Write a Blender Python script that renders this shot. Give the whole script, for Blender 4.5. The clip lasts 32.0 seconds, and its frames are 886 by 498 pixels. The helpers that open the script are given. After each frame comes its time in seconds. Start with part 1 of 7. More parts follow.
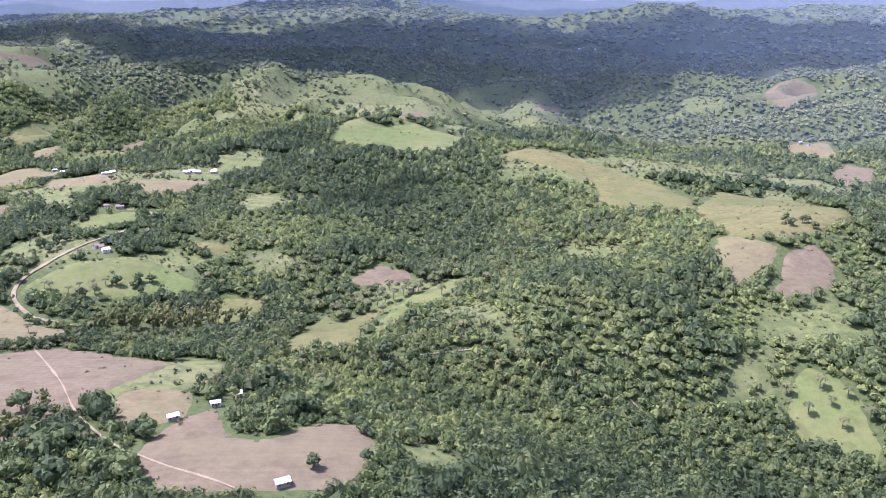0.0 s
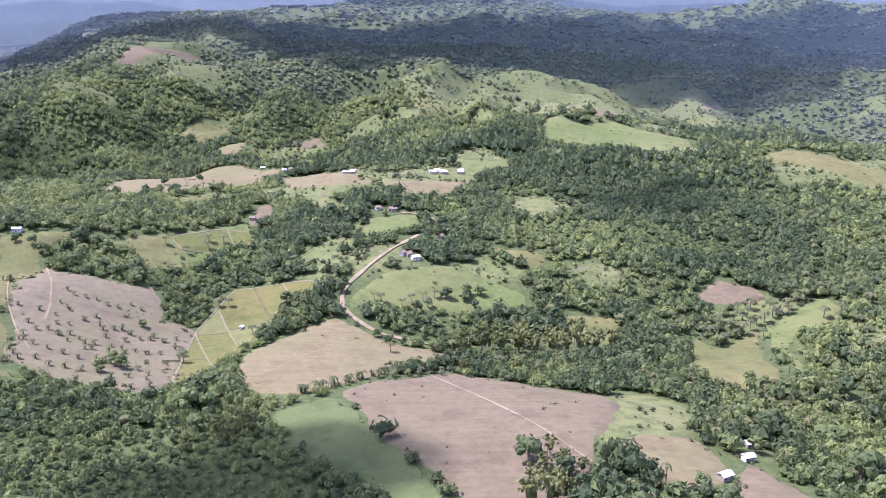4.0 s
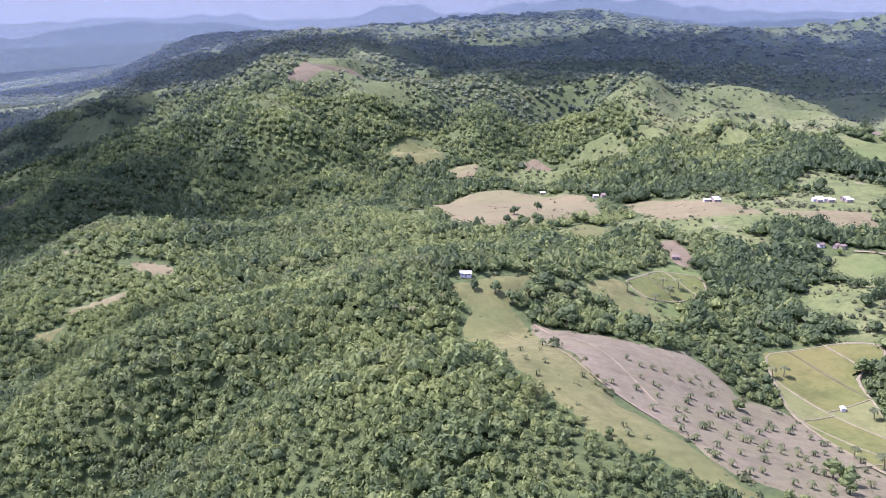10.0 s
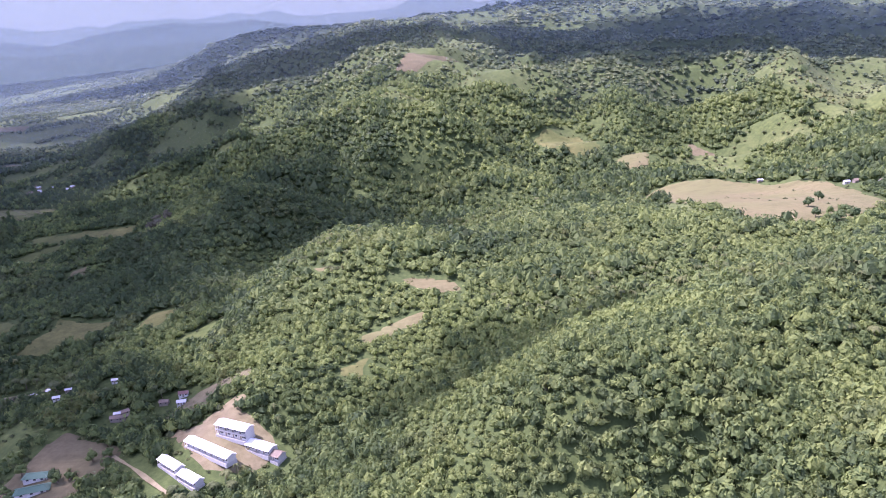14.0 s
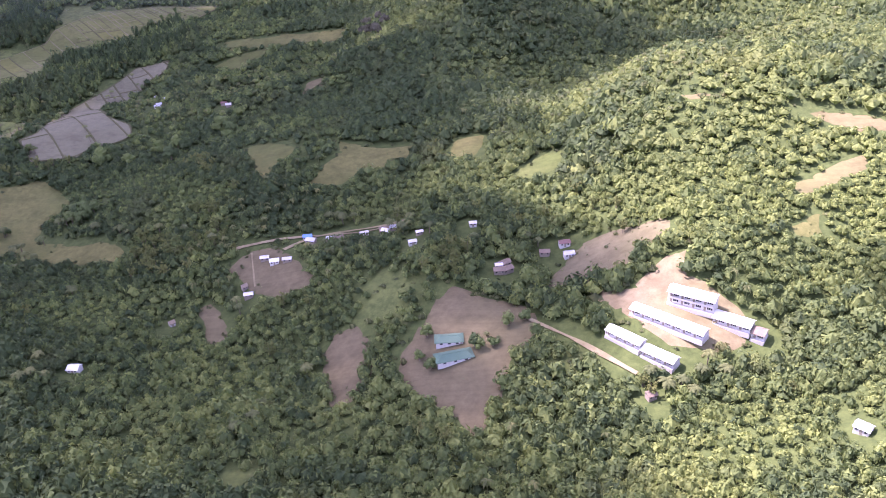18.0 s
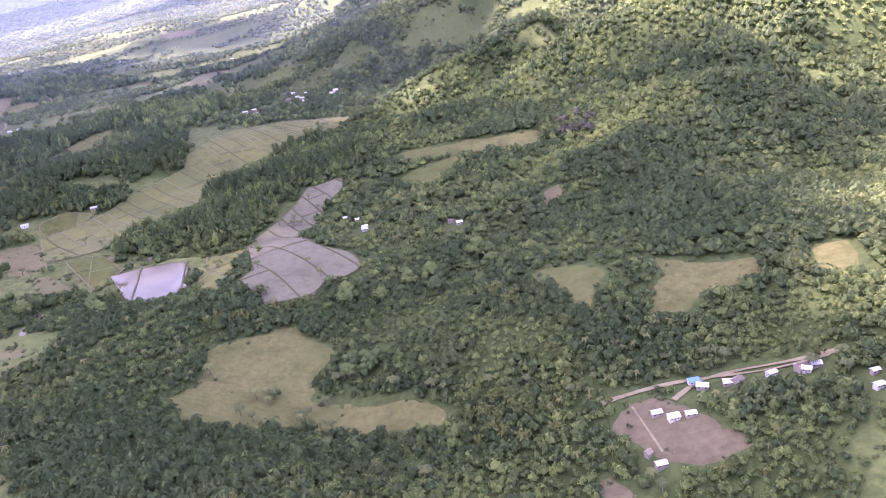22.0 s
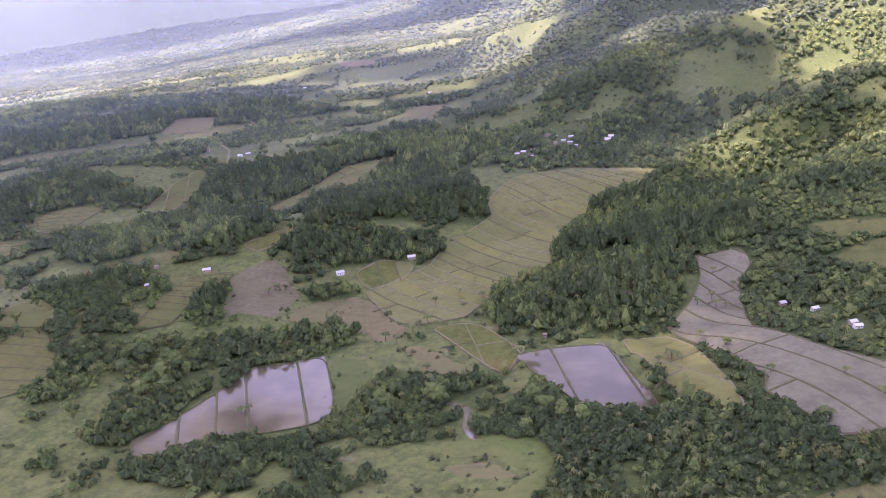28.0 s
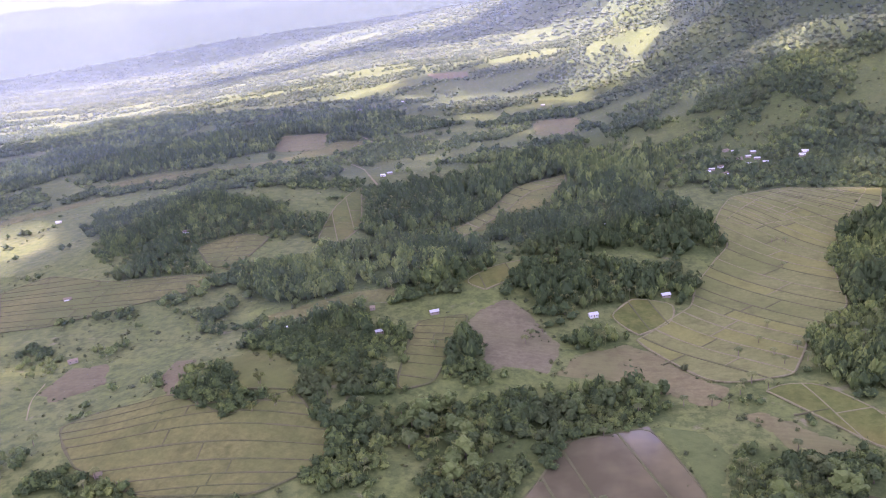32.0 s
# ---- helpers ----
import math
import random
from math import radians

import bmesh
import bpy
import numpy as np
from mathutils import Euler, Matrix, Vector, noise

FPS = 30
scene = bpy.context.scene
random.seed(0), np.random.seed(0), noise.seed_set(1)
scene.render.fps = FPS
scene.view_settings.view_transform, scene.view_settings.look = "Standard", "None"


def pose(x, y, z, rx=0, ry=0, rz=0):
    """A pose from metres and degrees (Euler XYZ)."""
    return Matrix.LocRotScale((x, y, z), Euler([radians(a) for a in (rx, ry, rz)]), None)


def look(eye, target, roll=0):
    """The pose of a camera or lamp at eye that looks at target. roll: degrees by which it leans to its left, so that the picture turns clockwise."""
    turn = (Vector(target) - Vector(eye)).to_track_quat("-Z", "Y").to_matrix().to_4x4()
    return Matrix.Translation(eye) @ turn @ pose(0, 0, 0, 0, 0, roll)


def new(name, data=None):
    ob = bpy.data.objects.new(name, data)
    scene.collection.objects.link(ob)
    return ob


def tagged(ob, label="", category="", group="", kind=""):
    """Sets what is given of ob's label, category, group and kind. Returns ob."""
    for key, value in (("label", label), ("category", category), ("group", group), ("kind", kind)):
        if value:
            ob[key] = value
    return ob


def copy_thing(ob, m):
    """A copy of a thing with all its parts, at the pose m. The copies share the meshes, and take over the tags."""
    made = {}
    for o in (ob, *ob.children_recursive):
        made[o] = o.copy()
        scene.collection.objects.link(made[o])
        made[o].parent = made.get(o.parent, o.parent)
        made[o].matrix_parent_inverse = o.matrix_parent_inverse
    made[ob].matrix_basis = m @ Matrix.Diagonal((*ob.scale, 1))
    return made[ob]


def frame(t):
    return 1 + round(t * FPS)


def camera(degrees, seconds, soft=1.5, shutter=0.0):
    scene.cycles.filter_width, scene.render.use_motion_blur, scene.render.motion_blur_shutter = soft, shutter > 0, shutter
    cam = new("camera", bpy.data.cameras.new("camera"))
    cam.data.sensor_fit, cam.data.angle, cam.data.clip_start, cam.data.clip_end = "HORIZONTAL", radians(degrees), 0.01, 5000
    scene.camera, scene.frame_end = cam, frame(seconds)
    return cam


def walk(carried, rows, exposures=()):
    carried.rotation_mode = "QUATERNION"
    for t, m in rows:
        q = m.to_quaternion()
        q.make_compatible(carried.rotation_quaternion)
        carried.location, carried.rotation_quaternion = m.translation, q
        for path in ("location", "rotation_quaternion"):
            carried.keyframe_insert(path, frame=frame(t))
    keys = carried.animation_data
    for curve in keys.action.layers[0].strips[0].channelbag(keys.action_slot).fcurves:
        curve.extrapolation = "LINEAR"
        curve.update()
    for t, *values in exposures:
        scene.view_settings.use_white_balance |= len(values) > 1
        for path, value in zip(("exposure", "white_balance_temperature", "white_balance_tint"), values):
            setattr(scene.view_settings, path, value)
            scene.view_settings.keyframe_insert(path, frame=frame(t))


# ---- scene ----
from mathutils.geometry import delaunay_2d_cdt

# ---- the camera and its flight ----
cam = camera(56.61, 32.0, 0.95)
PATH = [
    (0.0, -7.71, -6.54, 204.59, 73.376, 0.332, -2.986),
    (0.5, -24.73, -0.86, 203.96, 73.373, 0.637, -3.006),
    (1.0, -41.81, 4.94, 203.27, 73.287, 1.296, -3.167),
    (1.5, -58.95, 10.83, 202.52, 73.031, 0.453, -1.955),
    (2.0, -76.14, 16.80, 201.74, 73.071, 0.327, 0.099),
    (2.5, -93.37, 22.83, 200.94, 73.118, 0.556, 1.060),
    (3.0, -110.64, 28.90, 200.11, 73.144, 0.603, 1.312),
    (3.5, -127.94, 34.99, 199.28, 73.153, 0.642, 1.420),
    (5.5, -197.38, 59.39, 196.00, 74.337, 0.258, 1.774),
    (6.0, -214.79, 65.44, 195.23, 74.388, 0.140, 1.978),
    (6.5, -232.21, 71.46, 194.49, 74.422, 0.223, 2.309),
    (7.0, -249.65, 77.44, 193.78, 74.469, 0.307, 2.692),
    (7.5, -267.10, 83.38, 193.11, 74.481, 0.347, 2.974),
    (8.0, -284.56, 89.27, 192.47, 74.526, 0.405, 3.192),
    (8.5, -302.03, 95.12, 191.88, 74.561, 0.443, 3.416),
    (9.0, -319.52, 100.91, 191.33, 74.582, 0.494, 3.502),
    (9.5, -337.02, 106.66, 190.82, 74.629, 0.539, 3.601),
    (10.0, -354.53, 112.35, 190.36, 74.679, 1.021, 4.030),
    (10.5, -372.06, 117.99, 189.95, 74.724, 1.157, 4.235),
    (11.0, -389.61, 123.59, 189.58, 74.752, 1.198, 4.356),
    (11.5, -407.17, 129.14, 189.25, 74.797, 1.274, 4.421),
    (12.0, -424.75, 134.64, 188.97, 74.841, 1.290, 4.459),
    (12.5, -442.36, 140.11, 188.74, 74.681, 1.456, 4.474),
    (13.0, -459.99, 145.54, 188.54, 74.428, 2.031, 4.386),
    (13.5, -477.64, 150.94, 188.38, 74.199, 2.620, 4.397),
    (15.5, -548.55, 172.30, 188.12, 71.712, 6.408, 5.987),
    (16.0, -566.37, 177.60, 188.13, 69.648, 6.763, 6.815),
    (16.5, -584.22, 182.90, 188.16, 68.322, 7.194, 6.765),
    (17.0, -602.11, 188.20, 188.22, 66.786, 7.192, 6.798),
    (17.5, -620.05, 193.50, 188.30, 64.563, 6.551, 7.141),
    (18.0, -638.03, 198.81, 188.39, 60.660, 3.275, 8.561),
    (18.5, -656.06, 204.14, 188.50, 60.528, 2.126, 9.305),
    (19.0, -674.13, 209.48, 188.62, 61.555, 2.232, 9.182),
    (19.5, -692.26, 214.83, 188.74, 63.541, 3.965, 8.289),
    (20.0, -710.43, 220.22, 188.87, 63.667, 4.358, 8.177),
    (20.5, -728.66, 225.62, 189.00, 63.992, 4.726, 8.129),
    (21.0, -746.93, 231.05, 189.13, 66.096, 5.600, 7.967),
    (21.5, -765.26, 236.51, 189.26, 66.669, 7.016, 7.630),
    (22.0, -783.64, 242.00, 189.38, 66.821, 7.411, 7.587),
    (22.5, -802.07, 247.51, 189.49, 67.072, 7.482, 7.713),
    (23.0, -820.55, 253.05, 189.59, 67.850, 7.714, 7.965),
    (23.5, -839.08, 258.61, 189.68, 67.974, 7.690, 8.102),
    (24.0, -857.66, 264.19, 189.76, 68.122, 7.349, 8.397),
    (24.5, -876.28, 269.78, 189.82, 68.208, 6.841, 8.861),
    (25.0, -894.94, 275.39, 189.87, 68.285, 6.691, 9.168),
    (25.5, -913.65, 281.00, 189.90, 68.345, 6.664, 9.445),
    (26.0, -932.38, 286.60, 189.92, 68.774, 6.149, 10.284),
    (26.5, -951.15, 292.20, 189.92, 69.307, 5.020, 11.880),
    (28.5, -1026.44, 314.21, 189.79, 70.517, 4.632, 13.491),
    (29.0, -1045.28, 319.55, 189.74, 70.717, 4.769, 13.836),
    (29.5, -1064.11, 324.80, 189.68, 70.946, 4.874, 13.968),
    (30.0, -1082.93, 329.92, 189.62, 71.042, 4.899, 14.095),
    (30.5, -1101.72, 334.91, 189.57, 71.107, 5.004, 14.178),
    (31.0, -1120.47, 339.74, 189.53, 71.161, 5.173, 14.226),
    (31.5, -1139.18, 344.38, 189.51, 71.258, 5.197, 14.346),
    (32.0, -1157.82, 348.81, 189.51, 71.309, 5.222, 14.441),
]
EXPOSURES = ((0.0, 1.8, 5400, 52), (13.0, 1.82, 5420, 53), (16.0, 2.28, 5950, 59), (18.0, 2.57, 5950, 61), (19.0, 2.87, 5850, 64), (20.0, 3.2, 5850, 66), (21.0, 3.22, 5950, 66),
             (22.0, 3.24, 6150, 67), (23.0, 3.05, 6250, 67), (24.0, 3.32, 6250, 67), (26.0, 3.18, 6300, 66), (29.0, 2.72, 6450, 60), (30.0, 3.15, 6450, 60), (32.0, 2.92, 6450, 60))
walk(cam, [(t, pose(*row)) for t, *row in PATH], EXPOSURES)

# ---- world and sun ----
SUN_DIR = Vector((-0.50, 0.14, 0.86)).normalized()
world = bpy.data.worlds.new("world")
scene.world = world
world.use_nodes = True
wn = world.node_tree.nodes
sky = wn.new("ShaderNodeTexSky")
sky.sky_type = "NISHITA"
sky.sun_disc = False
sky.sun_elevation = math.asin(SUN_DIR.z)
sky.sun_rotation = math.atan2(SUN_DIR.x, SUN_DIR.y)
sky.dust_density = 2.5
sky.altitude = 200
# broken white cloud over the whole sky
sky_way = wn.new("ShaderNodeTexCoord")
sky_puffs = wn.new("ShaderNodeTexNoise")
sky_puffs.inputs["Scale"].default_value = 3.2
sky_puffs.inputs["Detail"].default_value = 6.0
sky_cover = wn.new("ShaderNodeValToRGB")
sky_cover.color_ramp.elements[0].position, sky_cover.color_ramp.elements[0].color = 0.40, (0.1, 0.1, 0.1, 1)
sky_cover.color_ramp.elements[1].position, sky_cover.color_ramp.elements[1].color = 0.62, (0.75, 0.75, 0.75, 1)
sky_mix = wn.new("ShaderNodeMix")
sky_mix.data_type = "RGBA"
sky_mix.inputs[7].default_value = (1.9, 2.1, 2.3, 1)
world.node_tree.links.new(sky_way.outputs["Generated"], sky_puffs.inputs["Vector"])
world.node_tree.links.new(sky_puffs.outputs["Fac"], sky_cover.inputs[0])
world.node_tree.links.new(sky_cover.outputs[0], sky_mix.inputs[0])
world.node_tree.links.new(sky.outputs[0], sky_mix.inputs[6])
world.node_tree.links.new(sky_mix.outputs[2], wn["Background"].inputs[0])
wn["Background"].inputs[1].default_value = 0.15
sun_data = bpy.data.lights.new("sun", "SUN")
sun_data.energy = 3.4
sun_data.angle = radians(0.6)
sun_data.color = (1.0, 0.95, 0.86)
sun = new("sun", sun_data)
sun.matrix_world = look((0, 0, 900), Vector((0, 0, 900)) - SUN_DIR)

# ---- materials ----


def material(name, build):
    m = bpy.data.materials.new(name)
    m.use_nodes = True
    nt = m.node_tree
    bsdf = nt.nodes["Principled BSDF"]
    build(nt, bsdf)
    return m


def node(nt, kind, **inputs):
    n = nt.nodes.new(kind)
    for k, v in inputs.items():
        key = int(k[1:]) if k[0] == "i" and k[1:].isdigit() else k.replace("_", " ")
        if isinstance(v, bpy.types.NodeSocket):
            nt.links.new(v, n.inputs[key])
        else:
            n.inputs[key].default_value = v
    return n


def coords(nt):
    return nt.nodes.new("ShaderNodeNewGeometry").outputs["Position"]


def noise_tex(nt, scale, detail=4.0, rough=0.55, vec=None):
    return node(nt, "ShaderNodeTexNoise", Vector=vec or coords(nt), Scale=scale, Detail=detail, Roughness=rough).outputs["Fac"]


def ramp(nt, fac, stops):
    n = node(nt, "ShaderNodeValToRGB", Fac=fac)
    els = n.color_ramp.elements
    while len(els) < len(stops):
        els.new(0.5)
    for e, (p, c) in zip(els, stops):
        e.position, e.color = p, (*c, 1)
    return n.outputs["Color"]


def mix(nt, fac, a, b, how="MIX"):
    n = nt.nodes.new("ShaderNodeMix")
    n.data_type, n.blend_type = "RGBA", how
    for s, v in ((n.inputs[0], fac), (n.inputs[6], a), (n.inputs[7], b)):
        if isinstance(v, bpy.types.NodeSocket):
            nt.links.new(v, s)
        else:
            s.default_value = (*v, 1) if isinstance(v, tuple) else v
    return n.outputs[2]


def bumped(nt, bsdf, height, strength=0.5, dist=0.3):
    b = node(nt, "ShaderNodeBump", Height=height, Strength=strength, Distance=dist)
    nt.links.new(b.outputs[0], bsdf.inputs["Normal"])


def soil_like(name, dark, light, patch, streak=0.0, scale=1.0, rough=0.95, amount=0.55):
    """Earth or grass: two tones by noise at two scales, patches of a third, and faint furrows."""

    def build(nt, bsdf):
        big = noise_tex(nt, 0.018 * scale, 5)
        fine = noise_tex(nt, 0.35 * scale, 6, 0.7)
        c = ramp(nt, fine, [(0.3, dark), (0.7, light)])
        c = mix(nt, ramp(nt, big, [(0.42, (0, 0, 0)), (0.62, (amount,) * 3)]), c, patch)
        blot = noise_tex(nt, 0.09 * scale, 5, 0.65)
        c = mix(nt, ramp(nt, blot, [(0.5, (0, 0, 0)), (0.66, (0.45,) * 3)]), c, tuple(0.62 * v for v in dark))
        if streak:
            turned = node(nt, "ShaderNodeMapping", Vector=coords(nt))
            turned.inputs["Rotation"].default_value = (0, 0, streak)
            turned.inputs["Scale"].default_value = (0.03, 0.7, 0.1)
            lines = noise_tex(nt, 1.0, 3, 0.6, turned.outputs[0])
            c = mix(nt, 0.2, c, ramp(nt, lines, [(0.35, dark), (0.65, light)]))
        nt.links.new(c, bsdf.inputs["Base Color"])
        bsdf.inputs["Roughness"].default_value = rough
        bsdf.inputs["Specular IOR Level"].default_value = 0.15
        bumped(nt, bsdf, fine, 0.6, 0.4)

    return material(name, build)


def leafy(name, dark, mid, light, dry=(0.16, 0.13, 0.05), dry_amount=0.0):
    """Foliage: each tree takes its own tone from the 'tint' of its crown, and mottles inside it."""

    def build(nt, bsdf):
        tint = nt.nodes.new("ShaderNodeAttribute")
        tint.attribute_name = "tint"
        c = ramp(nt, tint.outputs["Fac"], [(0.0, dark), (0.5, mid), (0.95, light)])
        stand = noise_tex(nt, 0.012, 3)
        c = mix(nt, ramp(nt, stand, [(0.4, (0, 0, 0)), (0.65, (0.28,) * 3)]), c, dark, "MIX")
        if dry_amount:
            c = mix(nt, ramp(nt, noise_tex(nt, 0.03, 3), [(0.55, (0, 0, 0)), (0.7, (dry_amount,) * 3)]), c, dry)
        fine = noise_tex(nt, 1.3, 4, 0.7)
        c = mix(nt, 0.7, c, ramp(nt, fine, [(0.3, (0.70, 0.70, 0.70)), (0.7, (1, 1, 1))]), "MULTIPLY")
        nt.links.new(c, bsdf.inputs["Base Color"])
        bsdf.inputs["Roughness"].default_value = 0.6
        bsdf.inputs["Specular IOR Level"].default_value = 0.15
        tr = node(nt, "ShaderNodeBsdfTranslucent", Color=c)
        sh = node(nt, "ShaderNodeMixShader", i0=0.4, i1=bsdf.outputs[0], i2=tr.outputs[0])
        nt.links.new(sh.outputs[0], nt.nodes["Material Output"].inputs[0])
        bumped(nt, bsdf, fine, 0.8, 0.5)

    return material(name, build)


def plain(name, colour, rough=0.7, metal=0.0, wear=0.25, scale=1.5):
    def build(nt, bsdf):
        n = noise_tex(nt, scale, 5, 0.65)
        n2 = noise_tex(nt, scale * 0.15, 3)
        c = mix(nt, wear, colour, ramp(nt, n, [(0.3, tuple(v * 0.35 for v in colour)), (0.7, colour)]))
        c = mix(nt, ramp(nt, n2, [(0.5, (0, 0, 0)), (0.75, (wear,) * 3)]), c, (0.22, 0.17, 0.12))
        nt.links.new(c, bsdf.inputs["Base Color"])
        bsdf.inputs["Roughness"].default_value = rough
        bsdf.inputs["Metallic"].default_value = metal
        if "sheet" in name:
            obj = nt.nodes.new("ShaderNodeTexCoord").outputs["Object"]
            w = node(nt, "ShaderNodeTexWave", Vector=obj, Scale=2.2, Distortion=0.0)
            bumped(nt, bsdf, w.outputs["Fac"], 0.5, 0.06)

    return material(name, build)


def water_like(name, mud, rough):
    def build(nt, bsdf):
        n = noise_tex(nt, 0.05, 3)
        nt.links.new(ramp(nt, n, [(0.4, mud), (0.7, tuple(v * 1.6 for v in mud))]), bsdf.inputs["Base Color"])
        r = ramp(nt, noise_tex(nt, 0.09, 4), [(0.45, (rough,) * 3), (0.75, (rough + 0.10,) * 3)])
        nt.links.new(r, bsdf.inputs["Roughness"])
        bsdf.inputs["IOR"].default_value = 1.33
        bsdf.inputs["Specular IOR Level"].default_value = 0.45
        bumped(nt, bsdf, noise_tex(nt, 1.2, 2), 0.02, 0.05)

    return material(name, build)


def ground_cover(nt, bsdf):
    """Undergrowth under trees, paler grass in the open, bare earth here and there."""
    open_ = nt.nodes.new("ShaderNodeAttribute")
    open_.attribute_name = "grass"
    fine, big, blot = noise_tex(nt, 0.4, 6, 0.7), noise_tex(nt, 0.02, 5), noise_tex(nt, 0.07, 4, 0.65)
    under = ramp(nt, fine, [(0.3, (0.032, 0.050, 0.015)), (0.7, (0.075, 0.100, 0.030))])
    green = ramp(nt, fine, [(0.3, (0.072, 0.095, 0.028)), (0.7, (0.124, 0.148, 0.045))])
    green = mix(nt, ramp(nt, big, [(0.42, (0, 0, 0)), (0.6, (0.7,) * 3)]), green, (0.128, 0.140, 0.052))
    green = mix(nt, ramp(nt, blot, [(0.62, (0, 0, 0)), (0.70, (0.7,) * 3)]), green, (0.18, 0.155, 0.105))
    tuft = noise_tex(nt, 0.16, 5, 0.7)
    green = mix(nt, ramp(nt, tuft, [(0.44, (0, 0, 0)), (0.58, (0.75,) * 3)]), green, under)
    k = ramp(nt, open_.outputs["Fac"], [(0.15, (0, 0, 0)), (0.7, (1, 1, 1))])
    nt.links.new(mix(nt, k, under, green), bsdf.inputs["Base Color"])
    bsdf.inputs["Roughness"].default_value = 0.95
    bsdf.inputs["Specular IOR Level"].default_value = 0.15
    bumped(nt, bsdf, fine, 0.6, 0.4)


M = {
    "ground": material("ground_cover", ground_cover),
    "ploughed": soil_like("ploughed_soil", (0.084, 0.071, 0.037), (0.140, 0.121, 0.066), (0.110, 0.106, 0.047), 0.6, amount=0.5),
    "ploughed2": soil_like("mauve_soil", (0.090, 0.080, 0.043), (0.152, 0.138, 0.079), (0.102, 0.106, 0.041), 2.1, amount=0.6),
    "yard": soil_like("yard_earth", (0.125, 0.102, 0.055), (0.200, 0.172, 0.100), (0.105, 0.110, 0.038), amount=0.45),
    "stubble": soil_like("stubble", (0.100, 0.089, 0.039), (0.158, 0.142, 0.067), (0.106, 0.115, 0.042), 1.2, amount=0.75),
    "pasture": soil_like("pasture_grass", (0.078, 0.084, 0.026), (0.140, 0.136, 0.048), (0.067, 0.088, 0.024), amount=0.65),
    "meadow": soil_like("meadow_grass", (0.058, 0.090, 0.022), (0.104, 0.136, 0.038), (0.122, 0.126, 0.044), amount=0.6),
    "crop": soil_like("young_crop", (0.052, 0.081, 0.023), (0.086, 0.115, 0.038), (0.092, 0.110, 0.036), amount=0.5),
    "rice": soil_like("ripening_rice", (0.094, 0.106, 0.034), (0.152, 0.156, 0.058), (0.082, 0.100, 0.028), amount=0.6),
    "ricegold": soil_like("ripe_rice", (0.112, 0.118, 0.034), (0.160, 0.160, 0.052), (0.095, 0.108, 0.032), amount=0.5),
    "paddygreen": soil_like("green_paddy", (0.053, 0.074, 0.016), (0.106, 0.118, 0.032), (0.119, 0.106, 0.032), amount=0.6),
    "bund": soil_like("bund_grass", (0.118, 0.112, 0.055), (0.188, 0.176, 0.094), (0.152, 0.134, 0.080), scale=3),
    # dark bank grass; on terraces the steps' shadow line is in its colour
    "bank": soil_like("dark_bank_grass", (0.058, 0.066, 0.026), (0.096, 0.100, 0.042), (0.105, 0.092, 0.052), scale=3),
    "mud": soil_like("wet_mud", (0.098, 0.094, 0.055), (0.158, 0.154, 0.092), (0.118, 0.116, 0.064), amount=0.5, rough=0.7),
    "track": soil_like("track_earth", (0.165, 0.138, 0.075), (0.242, 0.212, 0.127), (0.136, 0.125, 0.054), scale=2, amount=0.4),
    "water": water_like("paddy_water", (0.070, 0.062, 0.034), 0.03),
    "leaf": leafy("broadleaf_foliage", (0.068, 0.106, 0.042), (0.152, 0.206, 0.066), (0.262, 0.318, 0.094), dry=(0.23, 0.22, 0.085), dry_amount=0.15),
    # bluer copy of the broadleaf foliage: distance haze put into the leaf colour
    "far_leaf": leafy("far_foliage_hazed", (0.068, 0.102, 0.054), (0.140, 0.184, 0.082), (0.225, 0.262, 0.105), dry=(0.20, 0.20, 0.10), dry_amount=0.3),
    "scrub": leafy("shrub_foliage", (0.078, 0.10, 0.046), (0.130, 0.155, 0.060), (0.205, 0.215, 0.080), dry_amount=0.4),
    "palm": leafy("palm_fronds", (0.085, 0.115, 0.046), (0.150, 0.175, 0.066), (0.240, 0.250, 0.090)),
    "bamboo": leafy("bamboo_foliage", (0.115, 0.145, 0.045), (0.190, 0.218, 0.070), (0.265, 0.280, 0.092)),
    "flower": leafy("mauve_blossom", (0.115, 0.118, 0.078), (0.150, 0.145, 0.098), (0.195, 0.182, 0.125)),
    "bark": plain("bark", (0.16, 0.125, 0.09), 0.9),
    "tin": plain("galvanised_roof_sheet", (0.50, 0.51, 0.53), 0.4, 0.3, 0.18, 0.8),
    "white_roof": plain("white_painted_roof_sheet", (0.70, 0.70, 0.68), 0.45, 0.0, 0.1, 0.5),
    "rust": plain("rusted_roof_sheet", (0.19, 0.145, 0.105), 0.75, 0.1, 0.5),
    "teal": plain("teal_roof_sheet", (0.068, 0.138, 0.090), 0.75, 0.0, 0.15, 0.4),
    "blue": plain("blue_tarpaulin", (0.08, 0.22, 0.55), 0.5, 0.0, 0.15),
    "red_roof": plain("maroon_roof_sheet", (0.15, 0.08, 0.068), 0.6, 0.1, 0.3),
    "thatch": plain("nipa_thatch", (0.27, 0.21, 0.14), 0.95, 0.0, 0.5, 3),
    "wall": plain("whitewashed_wall", (0.58, 0.56, 0.51), 0.85, 0.0, 0.25),
    "board": plain("weathered_boards", (0.30, 0.25, 0.19), 0.9, 0.0, 0.4, 3),
    "pane": plain("dark_window_glass", (0.03, 0.035, 0.04), 0.15, 0.0, 0.05),
    "concrete": plain("concrete", (0.50, 0.48, 0.44), 0.9, 0.0, 0.3),
}

# ---- the lie of the land ----


